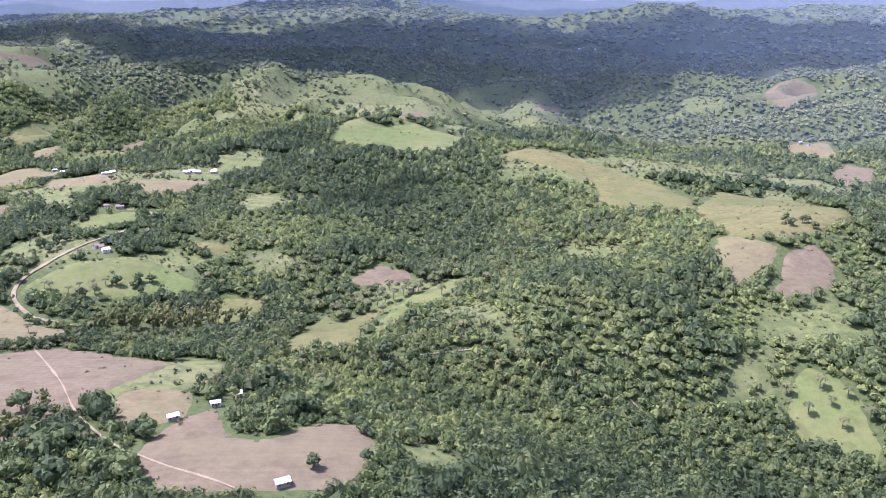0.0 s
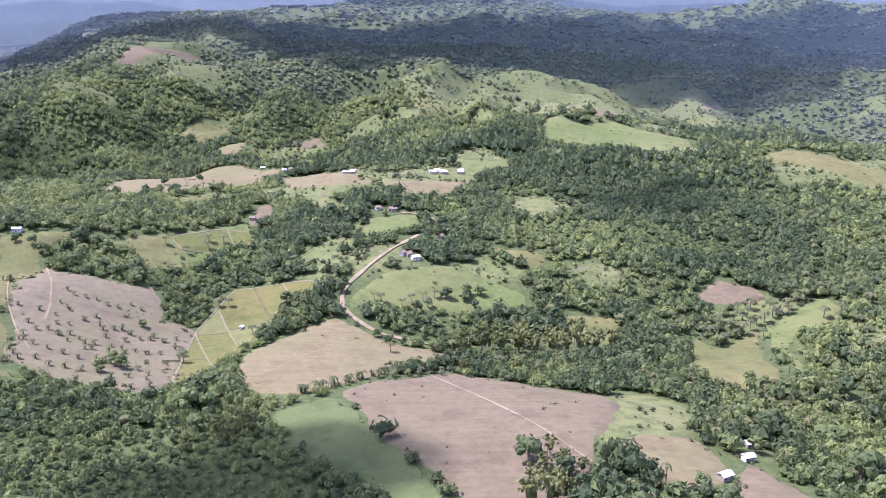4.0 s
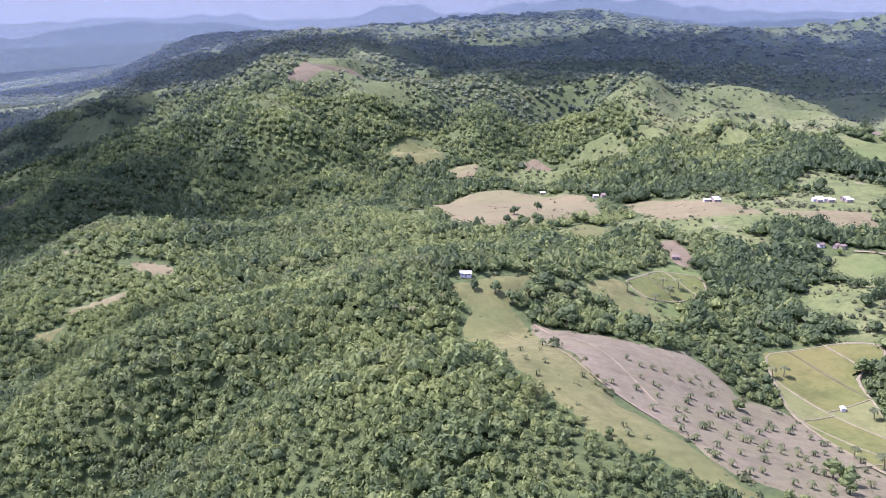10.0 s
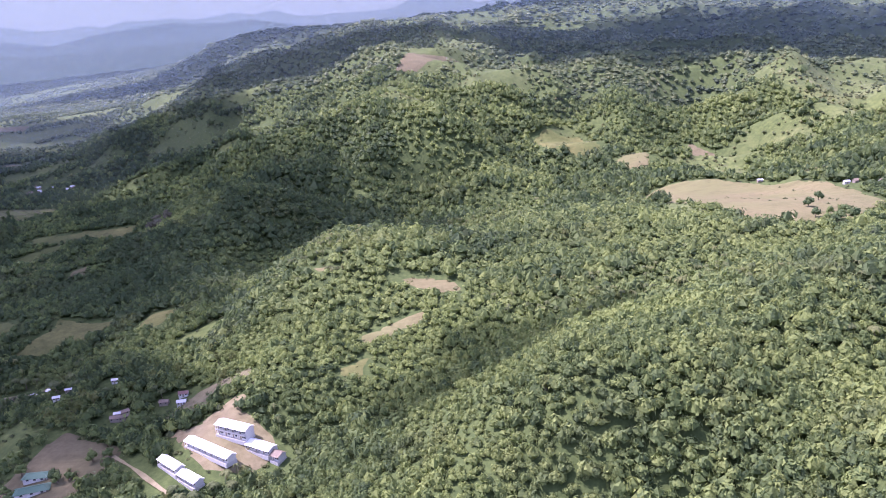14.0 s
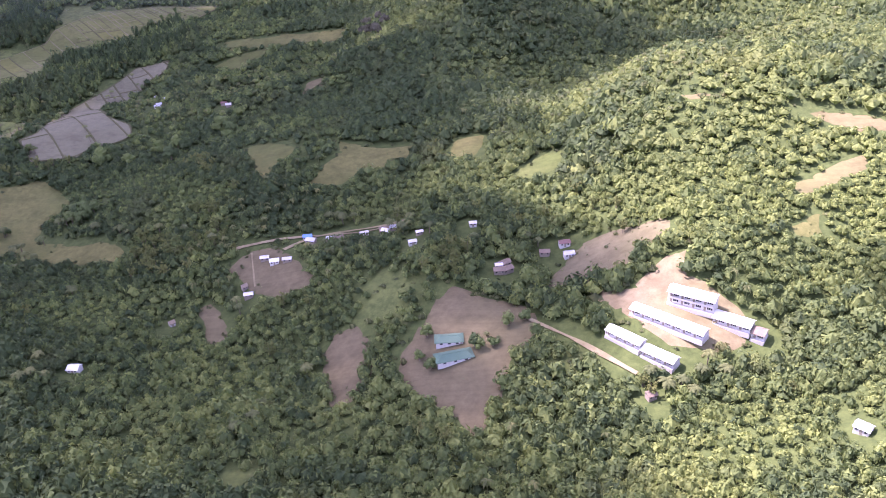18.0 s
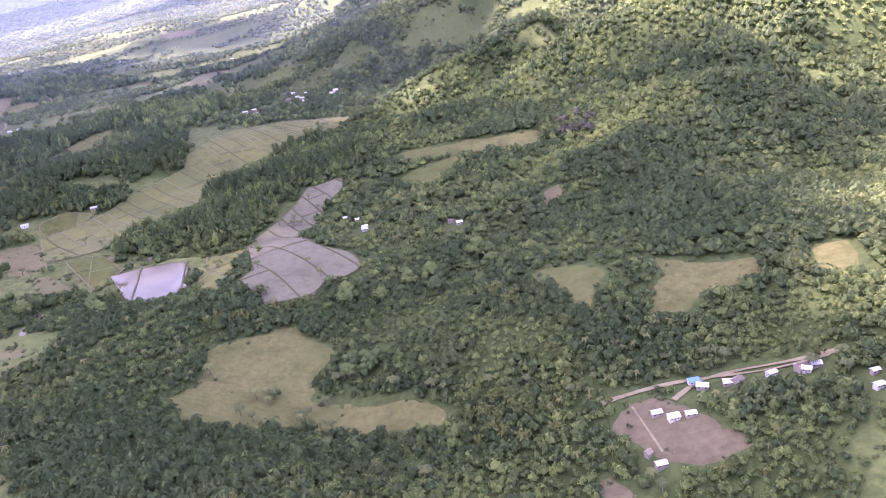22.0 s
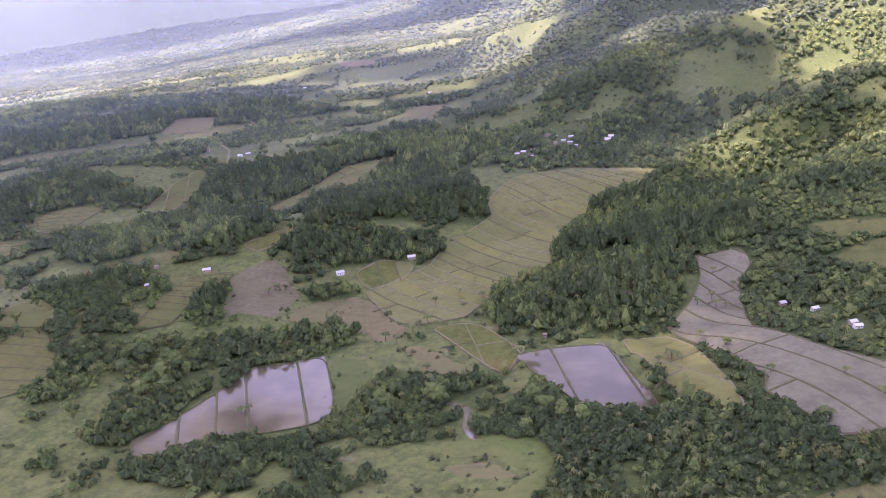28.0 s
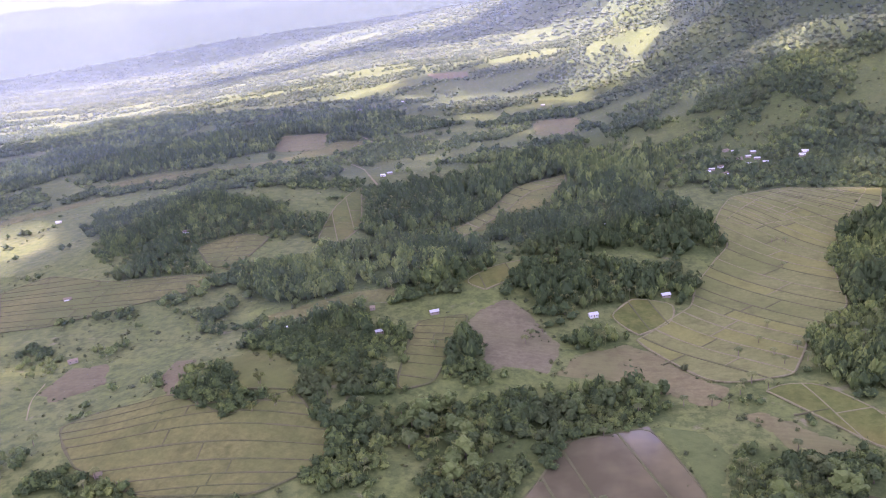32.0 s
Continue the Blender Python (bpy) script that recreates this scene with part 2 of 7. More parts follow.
def lattice(ix, iy, seed):
    h = (ix.astype(np.int64) * 374761393 + iy.astype(np.int64) * 668265263 + seed * 974634521) & 0xFFFFFFFF
    h = ((h ^ (h >> 13)) * 1274126177) & 0xFFFFFFFF
    return ((h ^ (h >> 16)) & 0xFFFF) / 65535.0


def vnoise(x, y, size, seed):
    """Smooth value noise, -1 to 1, with knots every size metres."""
    u, v = np.asarray(x, float) / size, np.asarray(y, float) / size
    iu, iv = np.floor(u), np.floor(v)
    fu, fv = u - iu, v - iv
    fu, fv = fu * fu * (3 - 2 * fu), fv * fv * (3 - 2 * fv)
    a, b = lattice(iu, iv, seed), lattice(iu + 1, iv, seed)
    c, d = lattice(iu, iv + 1, seed), lattice(iu + 1, iv + 1, seed)
    return 2 * ((a * (1 - fu) + b * fu) * (1 - fv) + (c * (1 - fu) + d * fu) * fv) - 1


HILLS = []


def hill(x, y, length, width, turn, height):
    """A rise (or a hollow, if height is negative) of that half-length and half-width, its length turned from east."""
    HILLS.append((x, y, length, width, radians(turn), height))


hill(-128, 3356, 1800, 450, 90, 154.6)
hill(1658, 2844, 900, 900, 0, 136.4)
hill(29, 1123, 520, 130, 30, -21.0)
hill(-1039, 671, 520, 130, 120, -11.2)
hill(-636, 1291, 360, 90, 90, 35.8)
hill(-272, 162, 360, 90, 120, 36.2)
hill(-1256, 3029, 600, 600, 0, 74.8)
hill(-901, 1426, 267, 121, 0, 38.6)
hill(-75, 220, 80, 80, 0, 26.4)
hill(-463, 871, 240, 60, 60, -15.3)
hill(203, 1218, 520, 130, 120, -26.9)
hill(809, 512, 1200, 300, 90, 33.1)
hill(-1518, 1521, 386, 175, 135, -22.9)
hill(-478, 570, 240, 60, 0, 14.8)
hill(-623, 796, 160, 40, 120, -14.8)
hill(236, 448, 267, 121, 135, 22.6)
hill(-770, 2100, 400, 400, 0, 42.4)
hill(2323, 1571, 600, 600, 0, 44.8)
hill(-2490, 2857, 600, 600, 0, -46.9)
hill(712, 2520, 260, 260, 0, 54.4)
hill(-194, 497, 80, 80, 0, 8.0)
hill(-226, 1109, 160, 40, 30, 8.2)
hill(-3108, 3578, 1800, 450, 60, 9.1)
hill(-600, 561, 67, 30, 90, 13.4)
hill(-610, 409, 160, 40, 30, -3.2)
hill(-519, 1073, 240, 60, 60, 2.9)
hill(-1465, 1985, 520, 130, 120, -28.5)
hill(-357, 443, 120, 30, 30, 5.7)
hill(-837, 1111, 160, 40, 120, 6.3)
hill(-1064, 886, 240, 60, 60, -15.9)
hill(-769, 442, 120, 30, 150, -10.1)
hill(-1050, 659, 160, 40, 30, -9.2)
hill(-1800, 908, 800, 200, 120, -18.2)
hill(-6, 99, 80, 80, 0, 13.7)
hill(39, 344, 45, 45, 0, 4.4)
hill(87, 241, 160, 40, 150, -11.6)
hill(-266, 641, 160, 40, 0, 2.3)
hill(-312, 1012, 160, 40, 90, -12.0)
hill(-696, 3297, 260, 260, 0, 34.3)
hill(-686, 660, 160, 40, 0, -8.0)
hill(-710, 818, 160, 40, 90, 9.7)
hill(-1321, 916, 45, 45, 0, -17.5)
hill(-377, 1129, 120, 30, 150, 9.0)
hill(-845, 1007, 120, 30, 30, -14.9)
hill(-651, 1028, 160, 40, 120, 7.2)
hill(-328, 2121, 386, 175, 90, -35.4)
hill(-883, 571, 67, 30, 90, -6.8)
hill(453, 1378, 520, 130, 60, -8.6)
hill(-1338, 638, 45, 45, 0, 13.1)
hill(-258, 389, 67, 30, 90, -9.0)
hill(-452, 337, 90, 22, 30, -17.9)
hill(-895, 1057, 67, 30, 0, 10.0)
hill(-682, 589, 160, 40, 60, -14.4)
hill(-778, 877, 160, 40, 30, -5.1)
hill(-688, 419, 90, 22, 120, 0.9)
hill(-258, 112, 80, 80, 0, -7.5)
hill(41, 472, 119, 54, 45, -3.0)
hill(104, 2723, 400, 400, 0, -24.4)
hill(-987, 1116, 240, 60, 0, -5.9)
hill(-3634, 1859, 900, 900, 0, -2.7)
hill(-489, 456, 90, 22, 60, -0.4)
hill(-193, 423, 45, 45, 0, 7.3)
hill(-642, 493, 90, 22, 90, -6.4)
hill(-285, 1152, 45, 45, 0, -17.6)
hill(1017, 1268, 386, 175, 0, 12.1)
hill(-1315, 737, 160, 40, 0, -0.7)
hill(-1570, 2617, 520, 130, 120, -49.1)
hill(283, 186, 120, 120, 0, -6.0)
hill(21, 186, 45, 45, 0, 8.3)
hill(-1078, 1467, 360, 90, 90, 10.3)
hill(-642, 749, 120, 30, 0, 4.8)
hill(-4254, 5120, 1800, 450, 90, -37.5)
hill(-917, 519, 90, 22, 150, -4.6)
hill(82, 1339, 520, 130, 0, 7.7)
hill(-140, 1030, 160, 40, 120, 5.2)
hill(-1236, 2541, 260, 260, 0, -2.1)
hill(160, 394, 120, 30, 30, 15.4)
hill(114, 663, 160, 40, 0, 12.7)
hill(-496, 363, 90, 22, 30, 5.1)
hill(-547, 425, 120, 30, 90, -3.7)
hill(78, 314, 120, 30, 0, 8.1)
hill(-417, 335, 90, 22, 60, 3.1)
hill(-1741, 434, 386, 175, 135, 7.8)
hill(-1516, 971, 178, 81, 135, 12.7)
hill(-456, 1048, 120, 30, 60, -7.7)
hill(-65, 365, 67, 30, 0, -5.4)
hill(302, 1987, 593, 270, 0, -10.9)
hill(-787, 1025, 160, 40, 150, 7.3)
hill(31, -414, 800, 200, 0, 6.1)
hill(-1121, 1164, 240, 60, 120, -8.3)
hill(-3215, 3789, 1200, 300, 0, 33.3)
hill(-845, 1258, 240, 60, 30, 4.5)
hill(-688, 561, 90, 22, 90, 8.2)
hill(-558, 847, 90, 22, 150, -3.5)
hill(-482, 937, 120, 30, 120, -8.0)
hill(-445, 1090, 120, 30, 120, -3.4)
hill(-765, 480, 90, 22, 150, 8.7)
hill(-793, 1614, 520, 130, 150, 30.9)
hill(-214, 1070, 160, 40, 90, 15.6)
hill(-811, 810, 120, 30, 150, 4.5)
hill(-1465, 301, 120, 120, 0, 6.8)
hill(-820, 680, 90, 22, 30, 8.6)
hill(-2718, 4516, 1800, 450, 0, 9.3)
hill(-807, 777, 160, 40, 60, -4.4)
hill(-80, 525, 120, 30, 90, 6.4)
hill(-30, 603, 67, 30, 45, -7.7)
hill(-847, 1264, 240, 60, 150, 7.4)
hill(-191, 280, 45, 45, 0, 3.2)
hill(-2235, 3484, 1200, 300, 30, -22.0)
hill(110, 1177, 160, 40, 90, -19.3)
hill(68, 1149, 240, 60, 120, 10.8)
hill(762, 2837, 520, 130, 30, -14.7)
hill(2540, 2929, 593, 270, 135, 12.6)
hill(-1301, 619, 90, 22, 30, -5.8)
hill(-1419, 853, 240, 60, 90, -6.2)
hill(-99, 829, 160, 40, 60, 8.0)
hill(-755, 946, 120, 30, 0, 6.9)
hill(-350, 595, 160, 40, 90, 4.4)
hill(-529, 419, 90, 22, 150, 5.8)
hill(-531, 503, 90, 22, 120, 5.6)
hill(-533, 433, 90, 22, 30, -9.9)
hill(-1443, 2923, 800, 200, 150, 11.1)
hill(-910, 427, 160, 40, 120, 7.1)
hill(125, 351, 120, 30, 90, -7.8)
hill(89, 305, 90, 22, 60, 3.2)
hill(-595, 484, 90, 22, 30, -6.8)
hill(-258, 937, 90, 22, 120, -6.3)
hill(-715, 677, 90, 22, 60, 5.5)
hill(-598, 915, 120, 30, 30, 10.7)
hill(-648, 1043, 119, 54, 45, 10.1)
hill(-905, 700, 160, 40, 60, 5.0)
hill(-360, 1650, 520, 130, 0, -17.5)
hill(-1280, 1580, 520, 130, 60, -11.2)
hill(291, 1045, 240, 60, 90, -11.4)
hill(-5066, 2185, 1335, 607, 90, 5.2)
hill(-617, 829, 90, 22, 0, 9.7)
hill(-1246, 2677, 800, 200, 120, 65.3)
hill(-1080, 1238, 160, 40, 120, -7.5)
hill(-70, 290, 90, 22, 150, -3.7)
hill(256, 783, 180, 180, 0, -4.1)
hill(-1266, 748, 90, 22, 0, -5.8)
hill(-2191, 1674, 593, 270, 90, -16.2)
hill(-2483, 1019, 400, 400, 0, 5.4)
hill(-878, 1018, 90, 22, 30, -6.7)
hill(-976, 1289, 160, 40, 90, -1.2)
hill(-929, 831, 67, 30, 135, 3.6)
hill(-738, 1064, 120, 30, 120, -5.9)
hill(-263, 1186, 45, 45, 0, -10.1)
hill(-365, 1116, 120, 30, 90, 8.9)
hill(-35, 428, 90, 22, 150, 2.7)
hill(-335, 367, 90, 22, 30, 7.1)
hill(-960, 724, 90, 22, 30, -7.4)
hill(-1233, 796, 45, 45, 0, 3.1)
hill(-984, 723, 90, 22, 120, 5.2)
hill(-970, 775, 120, 30, 120, -3.8)
hill(-725, -49, 360, 90, 30, 3.9)
hill(-277, 512, 120, 30, 90, -3.3)
hill(-4200, 5550, 1335, 607, 0, -56.6)
hill(-85, 227, 90, 22, 30, -3.0)
hill(-385, 969, 120, 30, 150, -6.8)
hill(-630, 831, 90, 22, 30, -4.7)
hill(-818, 385, 45, 45, 0, 4.4)
hill(-1423, 1057, 178, 81, 45, 5.0)
hill(-442, 550, 67, 30, 45, -1.9)
hill(-178, 2990, 800, 200, 60, 13.4)
hill(-120, -99, 360, 90, 150, 7.9)
hill(-847, 1091, 120, 30, 30, 9.7)
hill(-494, 1080, 90, 22, 120, 6.9)
hill(-569, 934, 90, 22, 120, 8.5)
hill(-558, 1198, 160, 40, 90, -5.4)
hill(-922, 574, 90, 22, 90, -3.3)
hill(-3243, 2723, 890, 405, 0, -33.4)
hill(-633, 2800, 593, 270, 135, 25.1)
hill(-358, 1133, 120, 30, 0, -6.9)
hill(-895, 986, 160, 40, 150, -6.8)
hill(-1221, 874, 160, 40, 30, 3.5)
hill(-1109, 700, 120, 30, 90, 2.3)
hill(-813, 502, 90, 22, 0, -4.5)
hill(-589, 472, 90, 22, 60, 5.8)
hill(-841, 518, 120, 30, 30, 1.0)
hill(-236, 560, 160, 40, 30, 1.6)
hill(1594, 3050, 260, 260, 0, 30.9)
hill(1144, 2132, 593, 270, 135, 14.4)
hill(-1162, 1842, 520, 130, 0, 16.2)
hill(-1046, 1271, 90, 22, 90, 9.0)
hill(-409, 341, 90, 22, 150, 8.9)
hill(-381, 450, 120, 30, 0, 4.5)
hill(-689, 735, 120, 30, 120, 3.1)
hill(307, 30, 360, 90, 30, -2.5)
hill(-189, 855, 240, 60, 0, -4.5)
hill(-700, 1490, 280, 75, -10, -38)
hill(-140, 1340, 220, 70, 0, -32)


def rugged(x, y):
    """How broken the ground is: the valley floor is flat, the uplands are not."""
    flat = 1 / (1 + np.exp((x + 830 + 0.33 * (y - 600)) / -70.0))
    return np.clip(flat, 0.04, 1)


def smooth_height(x, y):
    """The lie of the land before running water has cut it."""
    x, y = np.asarray(x, float), np.asarray(y, float)
    z = 18.0 - 34.0 / (1 + np.exp((x + 2300) / 160.0))
    for hx, hy, a, b, turn, h in HILLS:
        c, s = math.cos(turn), math.sin(turn)
        u, v = (x - hx) * c + (y - hy) * s, (y - hy) * c - (x - hx) * s
        z = z + h * np.exp(-0.5 * ((u / a) ** 2 + (v / b) ** 2))
    far = np.clip((y - 750) / 700, 0, 1)
    gully = 1 - np.abs(vnoise(x, y, 150, 3)) * 2
    rill = 1 - np.abs(vnoise(x + 40 * vnoise(x, y, 90, 8), y, 72, 7)) * 2
    mid = np.clip((y - 560) / 300, 0, 1)
    z = z + rugged(x, y) * (far * (15 * gully + 8 * vnoise(x, y, 260, 4)) + mid * 8.0 * rill + 1.2 * vnoise(x, y, 60, 6))
    return z


EX, EY, ES = -2400.0, 560.0, 12.0


def ravines():
    """How deep rain has cut into the slopes: every cell drains to its lowest neighbour, and the gathered water carves."""
    nx_, ny_ = 334, 240
    x, y = np.meshgrid(EX + ES * np.arange(nx_), EY + ES * np.arange(ny_), indexing="ij")
    z = smooth_height(x, y) + 1.5 * vnoise(x, y, 40, 91) + 0.8 * vnoise(x, y, 17, 92)
    flat = np.pad(z, 1, constant_values=9999.0)
    best, to = np.full(z.shape, 1e9), np.zeros(z.shape, np.int64)
    for dx in (-1, 0, 1):
        for dy in (-1, 0, 1):
            if dx or dy:
                lower = flat[1 + dx:1 + dx + nx_, 1 + dy:1 + dy + ny_]
                slope = (lower - z) / math.hypot(dx, dy)
                better = slope < best
                best[better] = slope[better]
                to[better] = ((np.arange(nx_)[:, None] + dx) * ny_ + np.arange(ny_)[None] + dy)[better]
    water = np.ones(z.size).tolist()
    down, order = to.ravel().tolist(), np.argsort(-z.ravel()).tolist()
    sinks = (best >= 0).ravel().tolist()
    for k in order:
        if not sinks[k]:
            water[down[k]] += water[k]
    cut = np.log2(np.array(water).reshape(z.shape))
    for _ in range(3):
        p = np.pad(cut, 1, mode="edge")
        cut = (p[1:-1, 1:-1] * 2 + p[:-2, 1:-1] + p[2:, 1:-1] + p[1:-1, :-2] + p[1:-1, 2:]) / 6
    steep = np.clip(np.hypot(*np.gradient(z, ES)) / 0.22, 0, 1)
    deep = np.clip((y - 640) / 320, 0, 1) * (3.2 + 4.5 * np.clip((y - 1020) / 420, 0, 1))
    return cut * deep * steep * rugged(x, y)


RAVINES = ravines()


def height(x, y):
    x, y = np.asarray(x, float), np.asarray(y, float)
    u = np.clip((x - EX) / ES, 0, RAVINES.shape[0] - 1.001)
    v = np.clip((y - EY) / ES, 0, RAVINES.shape[1] - 1.001)
    i, j = u.astype(int), v.astype(int)
    u, v = u - i, v - j
    cut = (RAVINES[i, j] * (1 - u) + RAVINES[i + 1, j] * u) * (1 - v) + (RAVINES[i, j + 1] * (1 - u) + RAVINES[i + 1, j + 1] * u) * v
    return smooth_height(x, y) - cut


def spaced(lo, hi, near_lo, near_hi, step, grow):
    """Grid lines that stand close between near_lo and near_hi, and spread outside."""
    mid = list(np.arange(near_lo, near_hi + step, step))
    up, s, p = [], step, mid[-1]
    while p < hi:
        s *= grow
        p += s
        up.append(p)
    down, s, p = [], step, mid[0]
    while p > lo:
        s *= grow
        p -= s
        down.append(p)
    return np.array(down[::-1] + mid + up)


GX = spaced(-5600, 4400, -1800, 420, 8.0, 1.04)
GY = spaced(-1200, 5000, 140, 1400, 8.0, 1.03)
mesh_x, mesh_y = np.meshgrid(GX, GY, indexing="ij")
GZ = height(mesh_x, mesh_y)


def ground_z(x, y):
    """The height of the ground sheet itself, triangle by triangle."""
    x, y = np.asarray(x, float), np.asarray(y, float)
    i = np.clip(np.searchsorted(GX, x) - 1, 0, len(GX) - 2)
    j = np.clip(np.searchsorted(GY, y) - 1, 0, len(GY) - 2)
    u, v = (x - GX[i]) / (GX[i + 1] - GX[i]), (y - GY[j]) / (GY[j + 1] - GY[j])
    a, b, c, d = GZ[i, j], GZ[i + 1, j], GZ[i + 1, j + 1], GZ[i, j + 1]
    return np.where(u >= v, a + u * (b - a) + v * (c - b), a + v * (d - a) + u * (c - d))


def inside(poly, x, y):
    """Which of the points lie in the polygon."""
    p = np.asarray(poly, float)
    res = np.zeros(x.shape, bool)
    for (x0, y0), (x1, y1) in zip(p, np.roll(p, -1, 0)):
        if y0 != y1:
            res ^= ((y0 > y) != (y1 > y)) & (x < (x1 - x0) * (y - y0) / (y1 - y0) + x0)
    return res


def level(outline):
    """Flatten the ground inside the outline, for a flooded field."""
    p = np.asarray(outline, float)
    mid = p.mean(0)
    wide = mid + (p - mid) * (1 + 12 / np.linalg.norm(p - mid, axis=1))[:, None]
    hit = inside(wide, mesh_x, mesh_y)
    GZ[hit] = float(np.median(GZ[hit]))


level([(-1069, 662), (-1057, 670), (-1027, 678), (-999, 616), (-1011, 606), (-1036, 620)])
level([(-1223, 572), (-1213, 590), (-1203, 620), (-1198, 642), (-1180, 650), (-1166, 656), (-1156, 636), (-1146, 614), (-1143, 600), (-1151, 592), (-1170, 584), (-1190, 574), (-1202, 564), (-1213, 558)])


def mesh_object(name, verts, faces, mats, smooth=False, tint=None, mat_index=None):
    """One mesh from arrays; faces all have the same number of corners."""
    verts, faces = np.asarray(verts, np.float32), np.asarray(faces, np.int32)
    me = bpy.data.meshes.new(name)
    k = faces.shape[1]
    me.vertices.add(len(verts))
    me.vertices.foreach_set("co", verts.ravel())
    me.loops.add(faces.size)
    me.loops.foreach_set("vertex_index", faces.ravel())
    me.polygons.add(len(faces))
    me.polygons.foreach_set("loop_start", np.arange(len(faces), dtype=np.int32) * k)
    for m in mats:
        me.materials.append(m)
    if mat_index is not None:
        me.polygons.foreach_set("material_index", np.asarray(mat_index, np.int32))
    me.update(calc_edges=True)
    me.polygons.foreach_set("use_smooth", np.full(len(faces), smooth, bool))
    if tint is not None:
        me.attributes.new("tint", "FLOAT", "POINT").data.foreach_set("value", np.asarray(tint, np.float32))
    return new(name, me)


nx, ny = len(GX), len(GY)
idx = np.arange(nx * ny).reshape(nx, ny)
a, b, c, d = idx[:-1, :-1].ravel(), idx[1:, :-1].ravel(), idx[1:, 1:].ravel(), idx[:-1, 1:].ravel()
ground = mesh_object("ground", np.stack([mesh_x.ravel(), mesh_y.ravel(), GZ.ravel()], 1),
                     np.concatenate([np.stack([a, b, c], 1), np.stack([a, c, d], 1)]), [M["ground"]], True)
tagged(ground, "hilly green ground of grass and undergrowth", "ground", kind="structure")

# ---- fields, draped on the ground ----
CELL, MX0, MY0, MNX, MNY = 3.0, -2700.0, 60.0, 1400, 1000
MASK = np.zeros((MNX, MNY), np.uint8)


def clear(poly, value=1):
    """Mark the polygon on the plan, so that no woods grow there."""
    p = np.asarray(poly, float)
    i0, i1 = np.clip(((p[:, 0].min() - MX0) / CELL, (p[:, 0].max() - MX0) / CELL + 2), 0, MNX).astype(int)
    j0, j1 = np.clip(((p[:, 1].min() - MY0) / CELL, (p[:, 1].max() - MY0) / CELL + 2), 0, MNY).astype(int)
    if i1 <= i0 or j1 <= j0:
        return
    x, y = np.meshgrid(MX0 + CELL * np.arange(i0, i1), MY0 + CELL * np.arange(j0, j1), indexing="ij")
    MASK[i0:i1, j0:j1][inside(p, x, y)] = value


def rounded(poly, wobble=2.0, step=7.0, seed=1, cut=0.1):
    """The outline in short steps, its corners cut and its edges a little uneven."""
    p = np.asarray(poly, float)
    q = np.roll(p, -1, 0)
    p = np.stack([(1 - cut) * p + cut * q, cut * p + (1 - cut) * q], 1).reshape(-1, 2)
    out = []
    for s, e in zip(p, np.roll(p, -1, 0)):
        n = max(1, int(np.hypot(*(e - s)) // step))
        for k in range(n):
            out.append(s + (e - s) * k / n)
    out = np.array(out)
    out[:, 0] += wobble * vnoise(out[:, 0], out[:, 1], 11, seed)
    out[:, 1] += wobble * vnoise(out[:, 0], out[:, 1], 11, seed + 7)
    out[:, 0] += 1.3 * wobble * vnoise(out[:, 0], out[:, 1], 27, seed + 3)
    out[:, 1] += 1.3 * wobble * vnoise(out[:, 0], out[:, 1], 27, seed + 5)
    return out


def drape(name, outline, mat, lift=0.35, step=7.0, edge=None):
    """A patch of ground cover inside the outline, lying on the ground sheet."""
    o = np.asarray(outline, float)
    o = np.concatenate([a + (b - a) * np.arange(k)[:, None] / k for a, b in zip(o, np.roll(o, -1, 0))
                        for k in (max(1, int(np.hypot(*(b - a)) // 6)),)])
    span = max(np.ptp(o[:, 0]), np.ptp(o[:, 1]))
    step = max(5.0, span / 60)
    x, y = np.meshgrid(np.arange(o[:, 0].min(), o[:, 0].max(), step), np.arange(o[:, 1].min(), o[:, 1].max(), step), indexing="ij")
    x, y = x.ravel(), y.ravel()
    keep = inside(o, x, y)
    pts = [Vector(q) for q in o] + [Vector(q) for q in zip(x[keep], y[keep])]
    n = len(o)
    from_cdt = delaunay_2d_cdt(pts, [(i, (i + 1) % n) for i in range(n)], [list(range(n))], 2, 0.01)
    v = np.array([tuple(q) for q in from_cdt[0]])
    f = np.array([t for t in from_cdt[2] if len(t) == 3])
    rise = np.full(len(v), lift)
    if edge is not None:
        rise[[any(i < n for i in ids) for ids in from_cdt[3]]] = edge
    return mesh_object(name, np.column_stack([v, ground_z(v[:, 0], v[:, 1]) + rise]), f, [mat], True)


